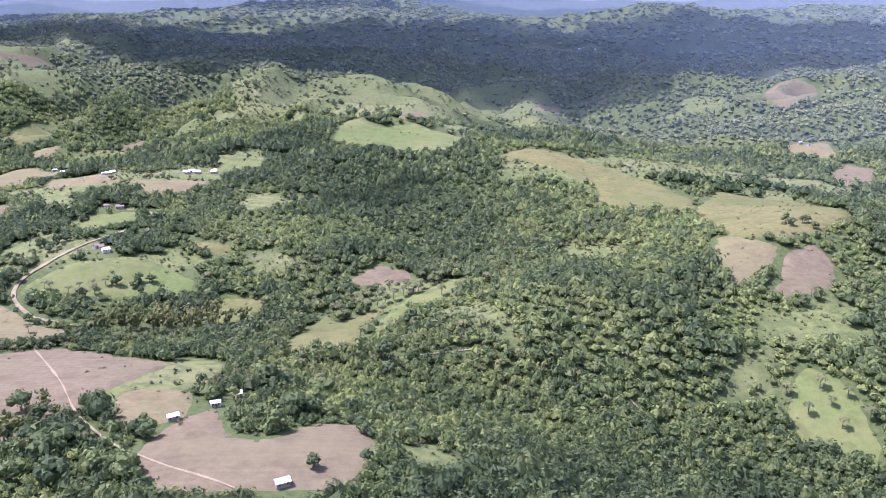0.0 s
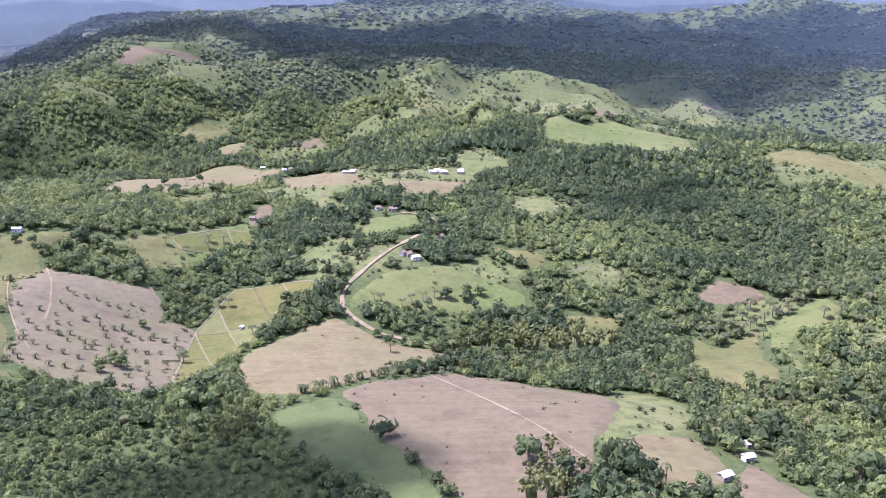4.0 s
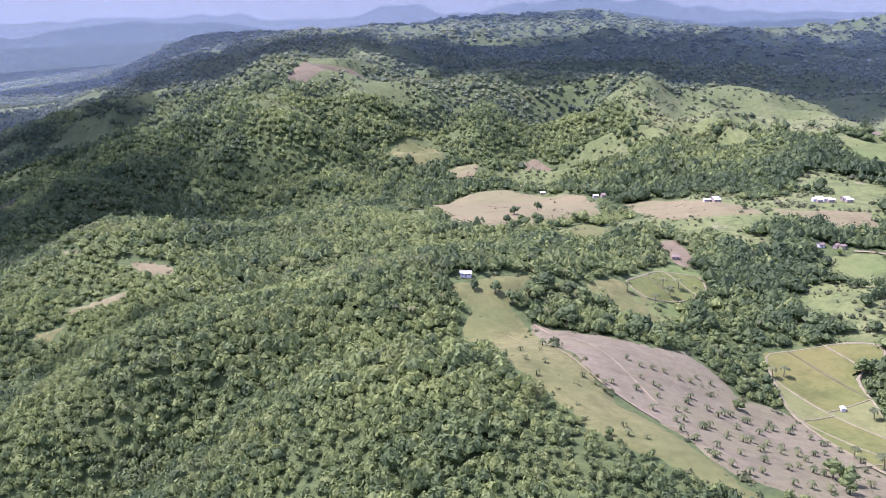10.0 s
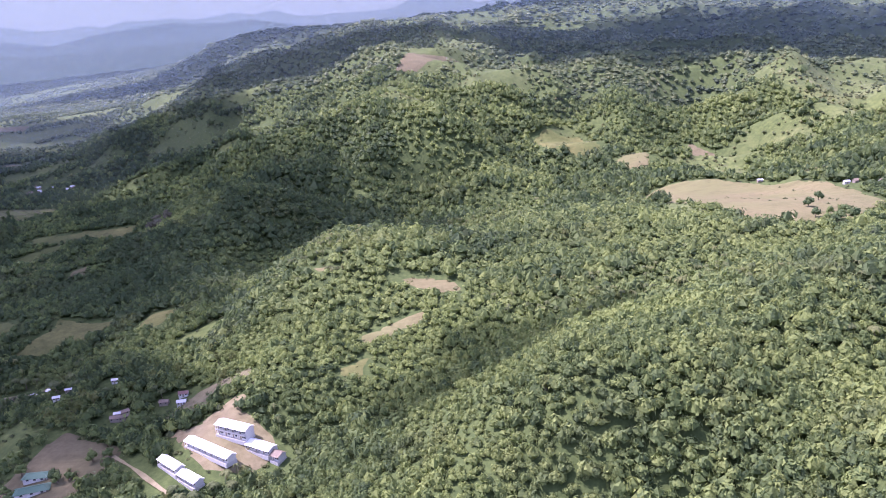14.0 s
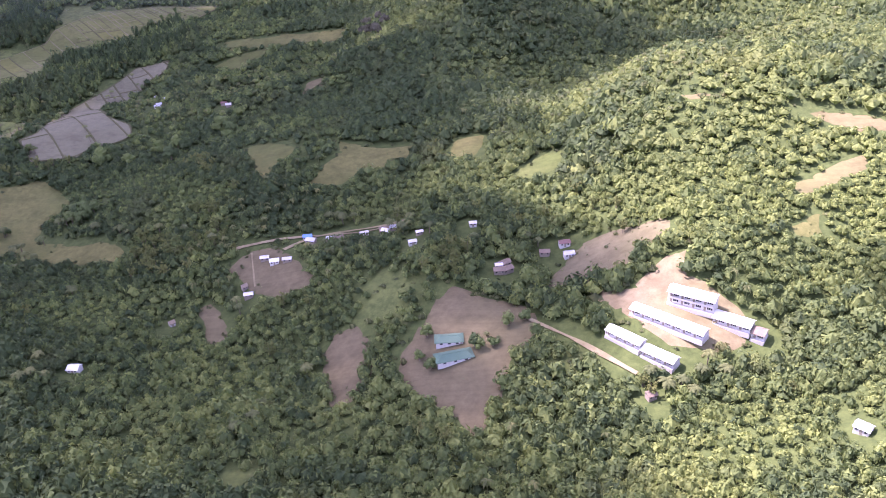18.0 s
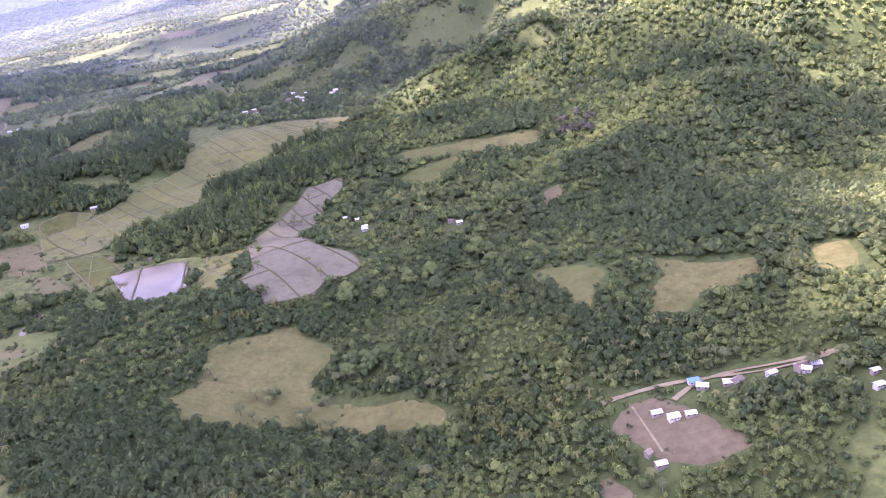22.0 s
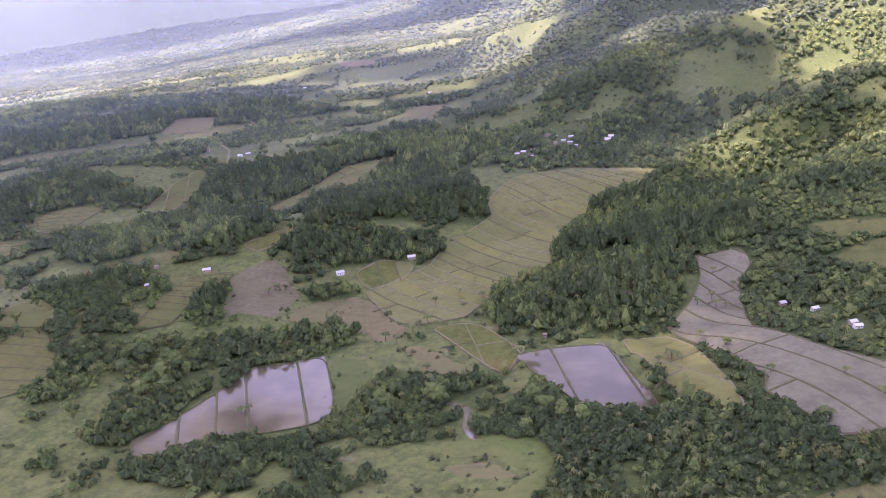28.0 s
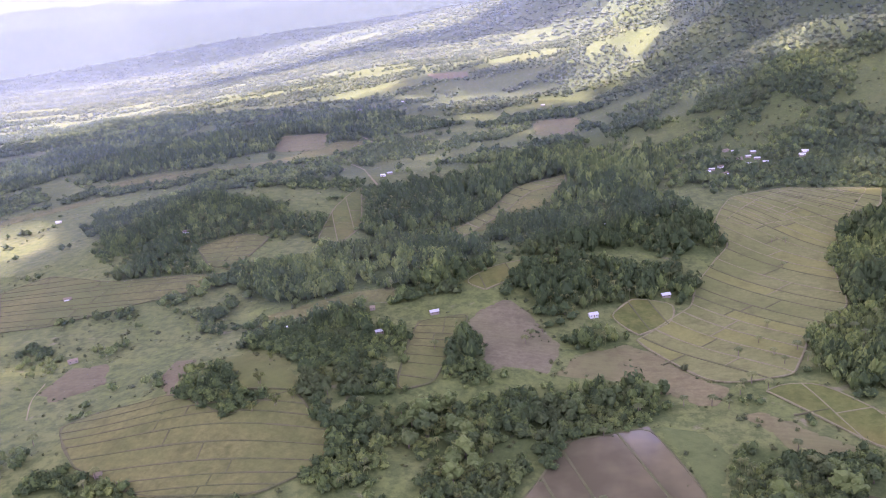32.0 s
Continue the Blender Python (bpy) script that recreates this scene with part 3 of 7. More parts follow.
def ribbon(name, line, width, mat, lift=0.45, thick=0.0, step=4.0, wobble=0.0):
    """A strip along a line on the ground: flat (a track), or raised with sides (a bank)."""
    p = np.asarray(line, float)
    out = [p[0]]
    for s, e in zip(p[:-1], p[1:]):
        n = max(1, int(np.hypot(*(e - s)) // step))
        out += [s + (e - s) * k / n for k in range(1, n + 1)]
    q = np.array(out)
    for _ in range(3):
        q[1:-1] = 0.25 * q[:-2] + 0.5 * q[1:-1] + 0.25 * q[2:]
    t = np.gradient(q, axis=0)
    t /= np.linalg.norm(t, axis=1)[:, None] + 1e-9
    nrm = np.stack([-t[:, 1], t[:, 0]], 1)
    w = width / 2 * (1 + wobble * vnoise(q[:, 0], q[:, 1], 9, 5))[:, None]
    left, right = q - nrm * w, q + nrm * w
    rows = [left, q, right] if not thick else [left, left + nrm * w * 0.5, right - nrm * w * 0.5, right]
    lifts = [lift, lift, lift] if not thick else [lift - 0.3, lift + thick, lift + thick, lift - 0.3]
    k, m = len(rows), len(q)
    v = np.concatenate([np.column_stack([r, ground_z(r[:, 0], r[:, 1]) + h]) for r, h in zip(rows, lifts)])
    f = [(i * m + j, i * m + j + 1, (i + 1) * m + j + 1, (i + 1) * m + j) for i in range(k - 1) for j in range(m - 1)]
    return mesh_object(name, v, np.array(f)[:, ::-1], [mat], not thick)


def half_plane(poly, n, c):
    """The part of the polygon where n . p >= c."""
    out, d = [], poly @ n - c
    for i in range(len(poly)):
        j = (i + 1) % len(poly)
        if d[i] >= 0:
            out.append(poly[i])
        if d[i] * d[j] < 0:
            out.append(poly[i] + (poly[j] - poly[i]) * d[i] / (d[i] - d[j]))
    return np.array(out).reshape(-1, 2)


FIELD_NAMES = {"ploughed": "ploughed_field", "ploughed2": "ploughed_field", "yard": "yard", "stubble": "stubble_field", "pasture": "pasture", "terrace": "terraced_pasture", "meadow": "meadow",
               "crop": "crop_field", "rice": "rice_field", "ricegold": "rice_field", "paddygreen": "rice_paddies", "mud": "rice_paddies",
               "water": "flooded_paddies", "water2": "flooded_paddies"}
STRIPS = {"terrace": (9, 100), "rice": (14, 49), "paddygreen": (15, 25), "mud": (15, 42), "water": (26, 20), "water2": (21, 27), "ricegold": (22, 35)}
FIELDS = []


def field(kind, label, outline, turn=None):
    """A field. Paddies are cut into plots by low grassy banks, across the way that they run."""
    name = FIELD_NAMES[kind]
    clear(outline)
    line = rounded(outline, 2.2 if kind not in STRIPS else 0.6, seed=len(FIELDS), cut=0.02 if kind in STRIPS else 0.1)
    if kind not in STRIPS:
        ob = drape(name, line, M[kind], edge=-0.15)
        tagged(ob, label, "field", kind="structure")
        FIELDS.append((kind, line))
        return ob
    ob = new(name)
    p = np.asarray(outline, float)
    mid = p.mean(0)
    ob.location = (*mid, float(ground_z(*mid)))
    tagged(ob, label, "field", kind="structure")
    banks = [M["bank"]] if kind in ("terrace", "mud", "water", "water2") else [M["bund"], M["bank"]] if kind in ("rice", "ricegold") else [M["bund"], M["bund"], M["bank"]]
    mat = M[{"water2": "water", "terrace": "pasture"}.get(kind, kind)]
    others = [M[k] for k in {"rice": ("rice", "rice", "rice", "ricegold"), "paddygreen": ("paddygreen", "paddygreen", "paddygreen", "rice")}.get(kind, ())] or [mat]
    spacing, deg = STRIPS[kind]
    broad = {"mud": 1.5, "rice": 1.4, "ricegold": 1.3, "water": 1.5, "water2": 1.5}.get(kind, 0.9)
    deg = deg if turn is None else turn
    n = np.array([math.cos(radians(deg)), math.sin(radians(deg))])
    rng = random.Random(len(FIELDS) * 7 + 1)
    lo, hi = (p @ n).min(), (p @ n).max()
    cuts, pos = [lo], lo
    while pos < hi:
        pos += spacing * rng.uniform(0.65, 1.4)
        cuts.append(min(pos, hi))
    back = Matrix.Translation(ob.location).inverted()

    def child(part):
        part.parent, part.matrix_parent_inverse = ob, back

    along = np.array([-n[1], n[0]])
    for c0, c1 in zip(cuts[:-1], cuts[1:]):
        strip = half_plane(half_plane(line, n, c0), -n, -c1)
        if len(strip) < 3 or c1 - c0 < 2:
            continue
        s0, s1 = (strip @ along).min(), (strip @ along).max()
        pieces = [strip]
        if s1 - s0 > spacing * 2.6 and kind not in ("water", "water2"):
            s = s0 + (s1 - s0) * rng.uniform(0.35, 0.65)
            pieces = [half_plane(strip, along, s), half_plane(strip, -along, -s)]
            ends = [q for q in (mid * 0 + n * c0 + along * s, n * c1 + along * s)]
            child(ribbon("bund", ends, broad, rng.choice(banks), 0.68, 0.18))
        for piece in pieces:
            if len(piece) >= 3:
                child(drape("plot", piece, rng.choice(others), 0.62 + rng.uniform(0, 0.05)))
        on = strip[np.abs(strip @ n - c1) < 0.01]
        if len(on) >= 2 and c1 < hi - 0.1:
            e = on[np.argsort(on @ along)]
            child(ribbon("bund", [e[0], e[-1]], broad + 0.2, rng.choice(banks), 0.68, 0.2, wobble=0.4))
    child(ribbon("bund", np.vstack([line, line[:1]]), 1.3, banks[0], 0.66, 0.16, wobble=0.5))
    FIELDS.append((kind, line))
    return ob


def woods(outline):
    """A belt of trees in the open valley."""
    clear(outline, 3)


woods([(-1393, 654), (-1377, 662), (-1360, 674), (-1365, 710), (-1356, 738), (-1332, 744), (-1295, 726), (-1279, 698), (-1292, 684), (-1312, 684), (-1312, 642), (-1321, 618), (-1334, 610), (-1364, 622)])
woods([(-1307, 662), (-1303, 674), (-1283, 674), (-1276, 660), (-1283, 640), (-1295, 644)])
woods([(-1309, 622), (-1298, 634), (-1280, 622), (-1264, 594), (-1278, 590), (-1298, 606)])
woods([(-1421, 782), (-1434, 814), (-1383, 832), (-1335, 892), (-1268, 836), (-1252, 794), (-1290, 780), (-1341, 760), (-1399, 764)])
woods([(-1248, 794), (-1235, 816), (-1202, 838), (-1149, 830), (-1139, 814), (-1155, 784), (-1184, 784), (-1203, 772), (-1232, 770)])
woods([(-1209, 734), (-1184, 756), (-1173, 740), (-1193, 726)])
woods([(-1291, 916), (-1240, 998), (-1178, 966), (-1120, 906), (-1127, 864), (-1163, 862), (-1201, 850), (-1243, 826)])
woods([(-1373, 892), (-1371, 974), (-1308, 1010), (-1275, 990), (-1312, 960), (-1320, 926), (-1356, 886)])
woods([(-1529, 808), (-1507, 838), (-1453, 814), (-1439, 788), (-1479, 784), (-1493, 766)])
woods([(-1666, 962), (-1604, 986), (-1482, 936), (-1413, 920), (-1396, 888), (-1458, 882), (-1479, 836), (-1562, 846)])
woods([(-1237, 576), (-1257, 616), (-1268, 642), (-1261, 662), (-1229, 660), (-1201, 684), (-1168, 696), (-1155, 670), (-1173, 654), (-1199, 646), (-1209, 628), (-1214, 598), (-1229, 576)])
woods([(-1260, 696), (-1269, 734), (-1258, 726), (-1242, 690), (-1249, 684)])
woods([(-1387, 918), (-1401, 987), (-1364, 1033), (-1316, 1107), (-1289, 1140), (-1259, 1172), (-1209, 1184), (-1181, 1199), (-1149, 1101), (-1175, 958), (-1206, 917), (-1243, 897), (-1276, 942), (-1282, 978), (-1245, 1047), (-1282, 1030), (-1304, 971), (-1337, 931), (-1356, 904), (-1380, 899)])
woods([(-1538, 739), (-1558, 775), (-1529, 790), (-1479, 788), (-1472, 771), (-1503, 755), (-1514, 731)])
woods([(-1410, 574), (-1413, 584), (-1379, 594), (-1360, 582), (-1358, 576)])
woods([(-1095, 708), (-1083, 752), (-1070, 772), (-1047, 797), (-1069, 697), (-1084, 694)])
woods([(-1210, 564), (-1200, 574), (-1161, 579), (-1131, 563), (-1116, 546), (-1114, 528), (-1142, 530), (-1171, 536), (-1184, 532)])
woods([(-1143, 500), (-1141, 517), (-1129, 529), (-1100, 517), (-1089, 501)])
woods([(-1131, 587), (-1136, 633), (-1131, 651), (-1103, 644), (-1087, 651), (-1072, 644), (-1074, 613), (-1072, 579), (-1083, 580), (-1097, 575), (-1114, 572)])
woods([(-1047, 502), (-1050, 521), (-1039, 542), (-1043, 570), (-1062, 603), (-1057, 632), (-1032, 626), (-1004, 598), (-977, 583), (-962, 568), (-959, 545), (-958, 504)])
woods([(-1095, 718), (-1091, 768), (-1078, 792), (-1060, 843), (-1048, 931), (-1017, 951), (-966, 857), (-941, 827), (-934, 800), (-982, 798), (-985, 749), (-995, 713), (-1023, 699), (-1061, 696)])
woods([(-1842, 1193), (-1815, 1273), (-1746, 1359), (-1705, 1492), (-1629, 1584), (-1535, 1525), (-1545, 1353), (-1582, 1290), (-1638, 1216), (-1702, 1148), (-1762, 1107)])
woods([(-2017, 1235), (-1985, 1330), (-1953, 1479), (-1903, 1605), (-1843, 1431), (-1854, 1254), (-1871, 1147), (-1897, 1103)])
woods([(-1032, 469), (-1055, 497), (-1061, 522), (-1046, 537), (-1024, 538), (-1030, 566), (-1024, 603), (-972, 579), (-962, 566), (-968, 536), (-962, 513), (-945, 494), (-931, 509), (-910, 490), (-901, 463)])
field("ploughed", "bare reddish-brown ploughed hill field", [(-169, 251), (-149, 220), (-140, 207), (-131, 206), (-122, 209), (-115, 216), (-111, 227), (-106, 244), (-99, 265), (-97, 288), (-119, 299), (-132, 310), (-150, 317), (-165, 307), (-179, 296), (-188, 284)])
field("crop", "vivid green young crop field on a slope", [(-190, 236), (-172, 224), (-163, 211), (-156, 207), (-141, 207), (-150, 219), (-169, 250), (-189, 284), (-204, 268), (-202, 257)])
field("stubble", "pale tan stubble field beside the dirt road", [(-226, 302), (-217, 283), (-204, 280), (-189, 293), (-172, 313), (-149, 335), (-148, 349), (-166, 352), (-182, 358), (-193, 371), (-205, 378), (-222, 357), (-232, 335)])
field("meadow", "bright green meadow below the dirt road", [(-197, 384), (-178, 385), (-152, 388), (-115, 398), (-115, 411), (-133, 421), (-149, 434), (-172, 424), (-189, 414), (-201, 392)])
field("paddygreen", "yellow-green terraced rice field", [(-253, 327), (-244, 290), (-238, 302), (-235, 342), (-231, 367), (-230, 393), (-215, 399), (-213, 410), (-228, 414), (-256, 411), (-261, 366)])
field("ploughed2", "mauve-brown ploughed slope dotted with shrubs", [(-330, 347), (-312, 318), (-299, 290), (-281, 282), (-266, 281), (-252, 273), (-244, 284), (-252, 335), (-262, 366), (-278, 369), (-280, 384), (-288, 396), (-303, 389), (-331, 400), (-345, 405)])
field("pasture", "dry olive pasture on a hill shoulder", [(-368, 411), (-372, 398), (-350, 332), (-330, 304), (-313, 287), (-296, 276), (-287, 276), (-299, 289), (-312, 318), (-330, 347), (-345, 406), (-352, 420), (-343, 432), (-343, 442), (-358, 437), (-377, 427)])
field("meadow", "pale green clearing between hedgerow trees", [(-298, 434), (-289, 418), (-281, 439), (-281, 458), (-265, 471), (-258, 487), (-272, 501), (-295, 474), (-305, 447)])
field("stubble", "tan harvested plateau field", [(-364, 550), (-338, 544), (-320, 574), (-296, 603), (-288, 666), (-303, 716), (-352, 778), (-395, 787), (-417, 723), (-384, 559)])
field("stubble", "tan harvested field behind a row of houses", [(-268, 585), (-241, 572), (-209, 572), (-213, 594), (-254, 664), (-286, 652)])
field("ploughed", "small terracotta ploughed plot", [(-272, 501), (-266, 493), (-262, 507), (-265, 539), (-277, 539)])
field("stubble", "tan fallow field below a row of houses", [(-192, 560), (-176, 545), (-151, 552), (-144, 584), (-176, 586), (-202, 586)])
field("meadow", "smooth olive hillside meadow", [(-74, 782), (-46, 753), (-8, 672), (33, 661), (62, 789), (56, 900), (-5, 887), (-64, 869)])
field("pasture", "pale grassy ridge crest", [(85, 629), (113, 609), (135, 574), (126, 533), (143, 509), (161, 495), (179, 501), (188, 532), (177, 587), (154, 617), (124, 643), (94, 662), (68, 638)])
field("pasture", "olive grassy saddle", [(167, 443), (168, 405), (192, 398), (216, 409), (247, 431), (254, 451), (273, 543), (240, 551), (220, 563), (181, 501)])
field("stubble", "greyish tan fallow slope with a footpath", [(147, 371), (150, 356), (168, 367), (185, 385), (187, 393), (158, 414)])
field("ploughed", "bare eroded reddish slope", [(172, 365), (162, 352), (179, 349), (201, 360), (210, 378), (207, 397), (187, 384)])
field("ploughed", "pinkish-brown ploughed field around farm huts", [(-81, 193), (-71, 179), (-25, 178), (-20, 191), (-16, 202), (-20, 224), (-36, 224), (-49, 210), (-60, 215), (-69, 238), (-76, 227), (-84, 207)])
field("meadow", "green palm-lined meadow", [(-25, 327), (-13, 379), (20, 407), (23, 391), (10, 373), (-5, 369), (-17, 333), (-26, 311)])
field("ploughed", "dark red tilled patch", [(-30, 399), (-12, 403), (0, 413), (-22, 434), (-36, 411)])
field("meadow", "light green clearing", [(-159, 405), (-146, 402), (-130, 407), (-130, 419), (-150, 429), (-164, 415)])
field("meadow", "small green clearing", [(-107, 367), (-85, 367), (-86, 385), (-112, 376)])
field("meadow", "green clearing with scattered palms", [(140, 260), (154, 254), (161, 244), (170, 261), (171, 272), (169, 285), (160, 296), (148, 290), (138, 275)])
field("ploughed", "bare brown summit", [(494, 1102), (516, 1080), (569, 1111), (633, 1239), (604, 1274), (550, 1249)])
field("stubble", "pale terraced fallow field", [(421, 820), (457, 821), (472, 887), (428, 900)])
field("ploughed", "bare pinkish terrace", [(358, 646), (389, 653), (449, 754), (450, 806), (398, 740)])
field("ploughed", "bare reddish patch on a far slope", [(190, 1194), (240, 1290), (251, 1335), (210, 1309)])
field("ploughed", "bare brick-red patch on a hillside", [(-9, 902), (22, 929), (26, 985), (-6, 988)])
field("stubble", "dry grassy knoll clearing", [(-547, 512), (-534, 500), (-521, 500), (-528, 513), (-543, 519), (-559, 521)])
field("stubble", "narrow dry grass clearing", [(-561, 468), (-555, 473), (-538, 480), (-537, 489), (-554, 482), (-566, 478)])
field("pasture", "oval grassy clearing", [(-567, 446), (-557, 445), (-556, 459), (-569, 451)])
field("ploughed", "bare hilltop clearing", [(-645, 1191), (-617, 1250), (-583, 1281), (-543, 1362), (-576, 1371), (-628, 1333), (-657, 1218)])
field("pasture", "pale landslip scar in the valley woods", [(-467, 955), (-451, 947), (-444, 1010), (-462, 1038), (-480, 1014)])
field("pasture", "pale grass scar in the valley woods", [(-434, 951), (-420, 957), (-426, 1031), (-444, 1033)])
field("ploughed", "bare orange-brown cutting", [(-340, 961), (-307, 959), (-300, 969), (-322, 1006), (-351, 981)])
field("stubble", "tan clearing at the valley mouth", [(-392, 872), (-376, 888), (-386, 941), (-410, 900)])
field("pasture", "olive hillock pasture", [(-797, 555), (-788, 541), (-781, 535), (-780, 553), (-772, 564), (-779, 570), (-804, 577), (-814, 571)])
field("pasture", "rounded olive pasture between woods", [(-754, 560), (-757, 546), (-760, 534), (-744, 534), (-736, 546), (-714, 551), (-717, 567), (-745, 569), (-759, 573)])
field("pasture", "olive clearing beside tall bamboo", [(-696, 542), (-689, 534), (-680, 537), (-679, 562), (-697, 561)])
field("meadow", "sunlit yellow-green clearing", [(-664, 515), (-654, 514), (-644, 520), (-644, 539), (-654, 538), (-662, 527)])
field("stubble", "narrow pale ridge clearing", [(-594, 527), (-584, 525), (-582, 528), (-601, 536)])
field("ploughed2", "dry brown fallow slope above the school", [(-644, 438), (-635, 440), (-624, 438), (-616, 448), (-604, 450), (-603, 458), (-614, 462), (-627, 469), (-638, 470), (-648, 449)])
field("yard", "bare earth school yard", [(-633, 425), (-622, 415), (-612, 406), (-597, 402), (-588, 407), (-586, 418), (-605, 429), (-601, 440), (-608, 439), (-618, 433), (-624, 427), (-636, 433)])
field("ploughed", "graded reddish earth yard around a house", [(-688, 395), (-674, 384), (-665, 373), (-659, 392), (-657, 406), (-649, 417), (-651, 429), (-665, 434), (-675, 438), (-684, 442), (-690, 421), (-696, 409)])
field("ploughed", "eroded reddish bank", [(-720, 407), (-712, 389), (-705, 389), (-705, 409), (-705, 425), (-710, 432), (-721, 429), (-724, 421)])
field("ploughed", "bare earth hamlet yard", [(-773, 470), (-764, 460), (-751, 455), (-738, 454), (-739, 461), (-750, 479), (-764, 489), (-777, 485), (-782, 476)])
field("ploughed", "small bare earth slope", [(-774, 435), (-765, 432), (-766, 442), (-779, 457), (-784, 454)])
field("pasture", "sloping green paddock with lone trees", [(-958, 552), (-922, 568), (-908, 558), (-896, 548), (-901, 534), (-899, 520), (-882, 516), (-857, 510), (-836, 496), (-836, 490), (-862, 492), (-888, 490), (-911, 488), (-943, 492), (-955, 506), (-950, 520), (-952, 536)])
field("pasture", "curved yellow-olive hill pasture", [(-898, 761), (-878, 747), (-871, 763), (-861, 789), (-869, 785), (-892, 780), (-911, 771)])
field("pasture", "long olive hill pasture", [(-905, 792), (-873, 787), (-842, 774), (-807, 778), (-811, 800), (-858, 805), (-889, 805), (-918, 807)])
field("ploughed", "small bare cutting in the woods", [(-805, 662), (-793, 669), (-797, 684), (-808, 676)])
field("rice", "long straw-coloured terraced rice field", [(-1175, 748), (-1145, 788), (-1141, 826), (-1120, 884), (-1129, 912), (-1114, 974), (-1070, 1016), (-1011, 1018), (-1034, 956), (-1047, 920), (-1062, 874), (-1066, 788), (-1092, 746), (-1103, 706), (-1128, 698), (-1141, 702)])
field("mud", "grey muddy flooded rice paddies", [(-997, 702), (-984, 730), (-978, 758), (-980, 786), (-954, 792), (-949, 774), (-958, 756), (-958, 734), (-958, 690), (-934, 660), (-912, 646), (-900, 626), (-906, 614), (-917, 608), (-918, 596), (-940, 584), (-964, 610), (-960, 622), (-978, 660)])
field("ricegold", "ripe yellow rice plot", [(-1020, 692), (-997, 694), (-987, 674), (-976, 626), (-970, 592), (-979, 596), (-995, 620), (-1006, 656)])
field("water", "flooded paddy mirroring the clouds", [(-1069, 662), (-1057, 670), (-1027, 678), (-999, 616), (-1011, 606), (-1036, 620)])
field("paddygreen", "green paddies with puddles", [(-1117, 690), (-1110, 696), (-1095, 698), (-1064, 672), (-1068, 658), (-1074, 650), (-1093, 668)])
field("water2", "long flooded terraces mirroring the sky", [(-1223, 572), (-1213, 590), (-1203, 620), (-1198, 642), (-1180, 650), (-1166, 656), (-1156, 636), (-1146, 614), (-1143, 600), (-1151, 592), (-1170, 584), (-1190, 574), (-1202, 564), (-1213, 558)])
field("crop", "small bright green seedbed", [(-1164, 658), (-1143, 656), (-1136, 642), (-1135, 626), (-1138, 600), (-1144, 614), (-1155, 638)])
field("ploughed", "brown tilled field by the stream", [(-1102, 517), (-1088, 504), (-1069, 505), (-1062, 525), (-1067, 540), (-1087, 534), (-1116, 525)])
field("stubble", "pale cut-grass patch", [(-1072, 548), (-1055, 547), (-1050, 553), (-1065, 562), (-1078, 560)])
field("meadow", "lush green stream bank", [(-1080, 562), (-1066, 564), (-1048, 553), (-1054, 546), (-1067, 541), (-1064, 528), (-1057, 516), (-1046, 537), (-1042, 546), (-1037, 566), (-1052, 582), (-1083, 580)])
field("stubble", "tan tilled field above the flooded terraces", [(-1131, 672), (-1119, 676), (-1090, 654), (-1084, 644), (-1100, 640), (-1116, 648)])
field("stubble", "tan fallow valley plot", [(-1215, 694), (-1202, 724), (-1178, 746), (-1142, 702), (-1129, 696), (-1140, 676), (-1185, 700)])
field("ploughed2", "bare mauve-brown scrubby slope", [(-1240, 690), (-1266, 752), (-1245, 776), (-1224, 752), (-1208, 730), (-1212, 696), (-1231, 698)])
field("terrace", "terraced grassy slope", [(-1396, 591), (-1353, 575), (-1307, 579), (-1291, 600), (-1290, 624), (-1303, 630), (-1318, 644), (-1340, 620), (-1380, 640), (-1414, 634), (-1429, 621)])
field("terrace", "grassy terraces between woods", [(-1273, 664), (-1262, 673), (-1262, 707), (-1265, 756), (-1291, 743), (-1277, 662)])
field("terrace", "terraced valley floor strip", [(-1554, 723), (-1527, 731), (-1495, 755), (-1467, 775), (-1437, 795), (-1438, 813), (-1444, 809), (-1485, 805), (-1526, 799), (-1592, 817), (-1613, 789)])
field("pasture", "pale green open strip", [(-1744, 1082), (-1652, 1071), (-1580, 1119), (-1544, 1200), (-1517, 1315), (-1560, 1311), (-1588, 1176), (-1644, 1148), (-1717, 1127), (-1762, 1097)])
field("pasture", "pale green flat far field", [(-1774, 967), (-1754, 989), (-1706, 1030), (-1715, 1053), (-1757, 1026), (-1791, 985)])
field("rice", "pale rice field between woods", [(-1309, 926), (-1281, 972), (-1269, 1010), (-1243, 1036), (-1248, 1072), (-1282, 1030), (-1296, 975), (-1327, 927)])
field("paddygreen", "terraced green paddies", [(-1386, 870), (-1387, 918), (-1425, 1026), (-1420, 946), (-1405, 872)])
field("terrace", "terraced clearing in palms", [(-1465, 823), (-1442, 813), (-1441, 874), (-1471, 878), (-1491, 853)])
field("paddygreen", "stepped green plots beside palms", [(-1260, 779), (-1243, 798), (-1243, 823), (-1259, 811), (-1275, 786)])
field("ploughed", "brown tilled plot by woods", [(-1453, 642), (-1434, 665), (-1449, 690), (-1472, 683), (-1469, 652)])
field("ploughed", "brown earth bank", [(-1373, 625), (-1377, 645), (-1395, 684), (-1412, 688), (-1388, 643)])
field("stubble", "far tan field by a hamlet", [(-1616, 1233), (-1560, 1253), (-1592, 1371), (-1656, 1349)])
field("stubble", "far fallow field", [(-1304, 1281), (-1262, 1255), (-1260, 1366), (-1327, 1392)])
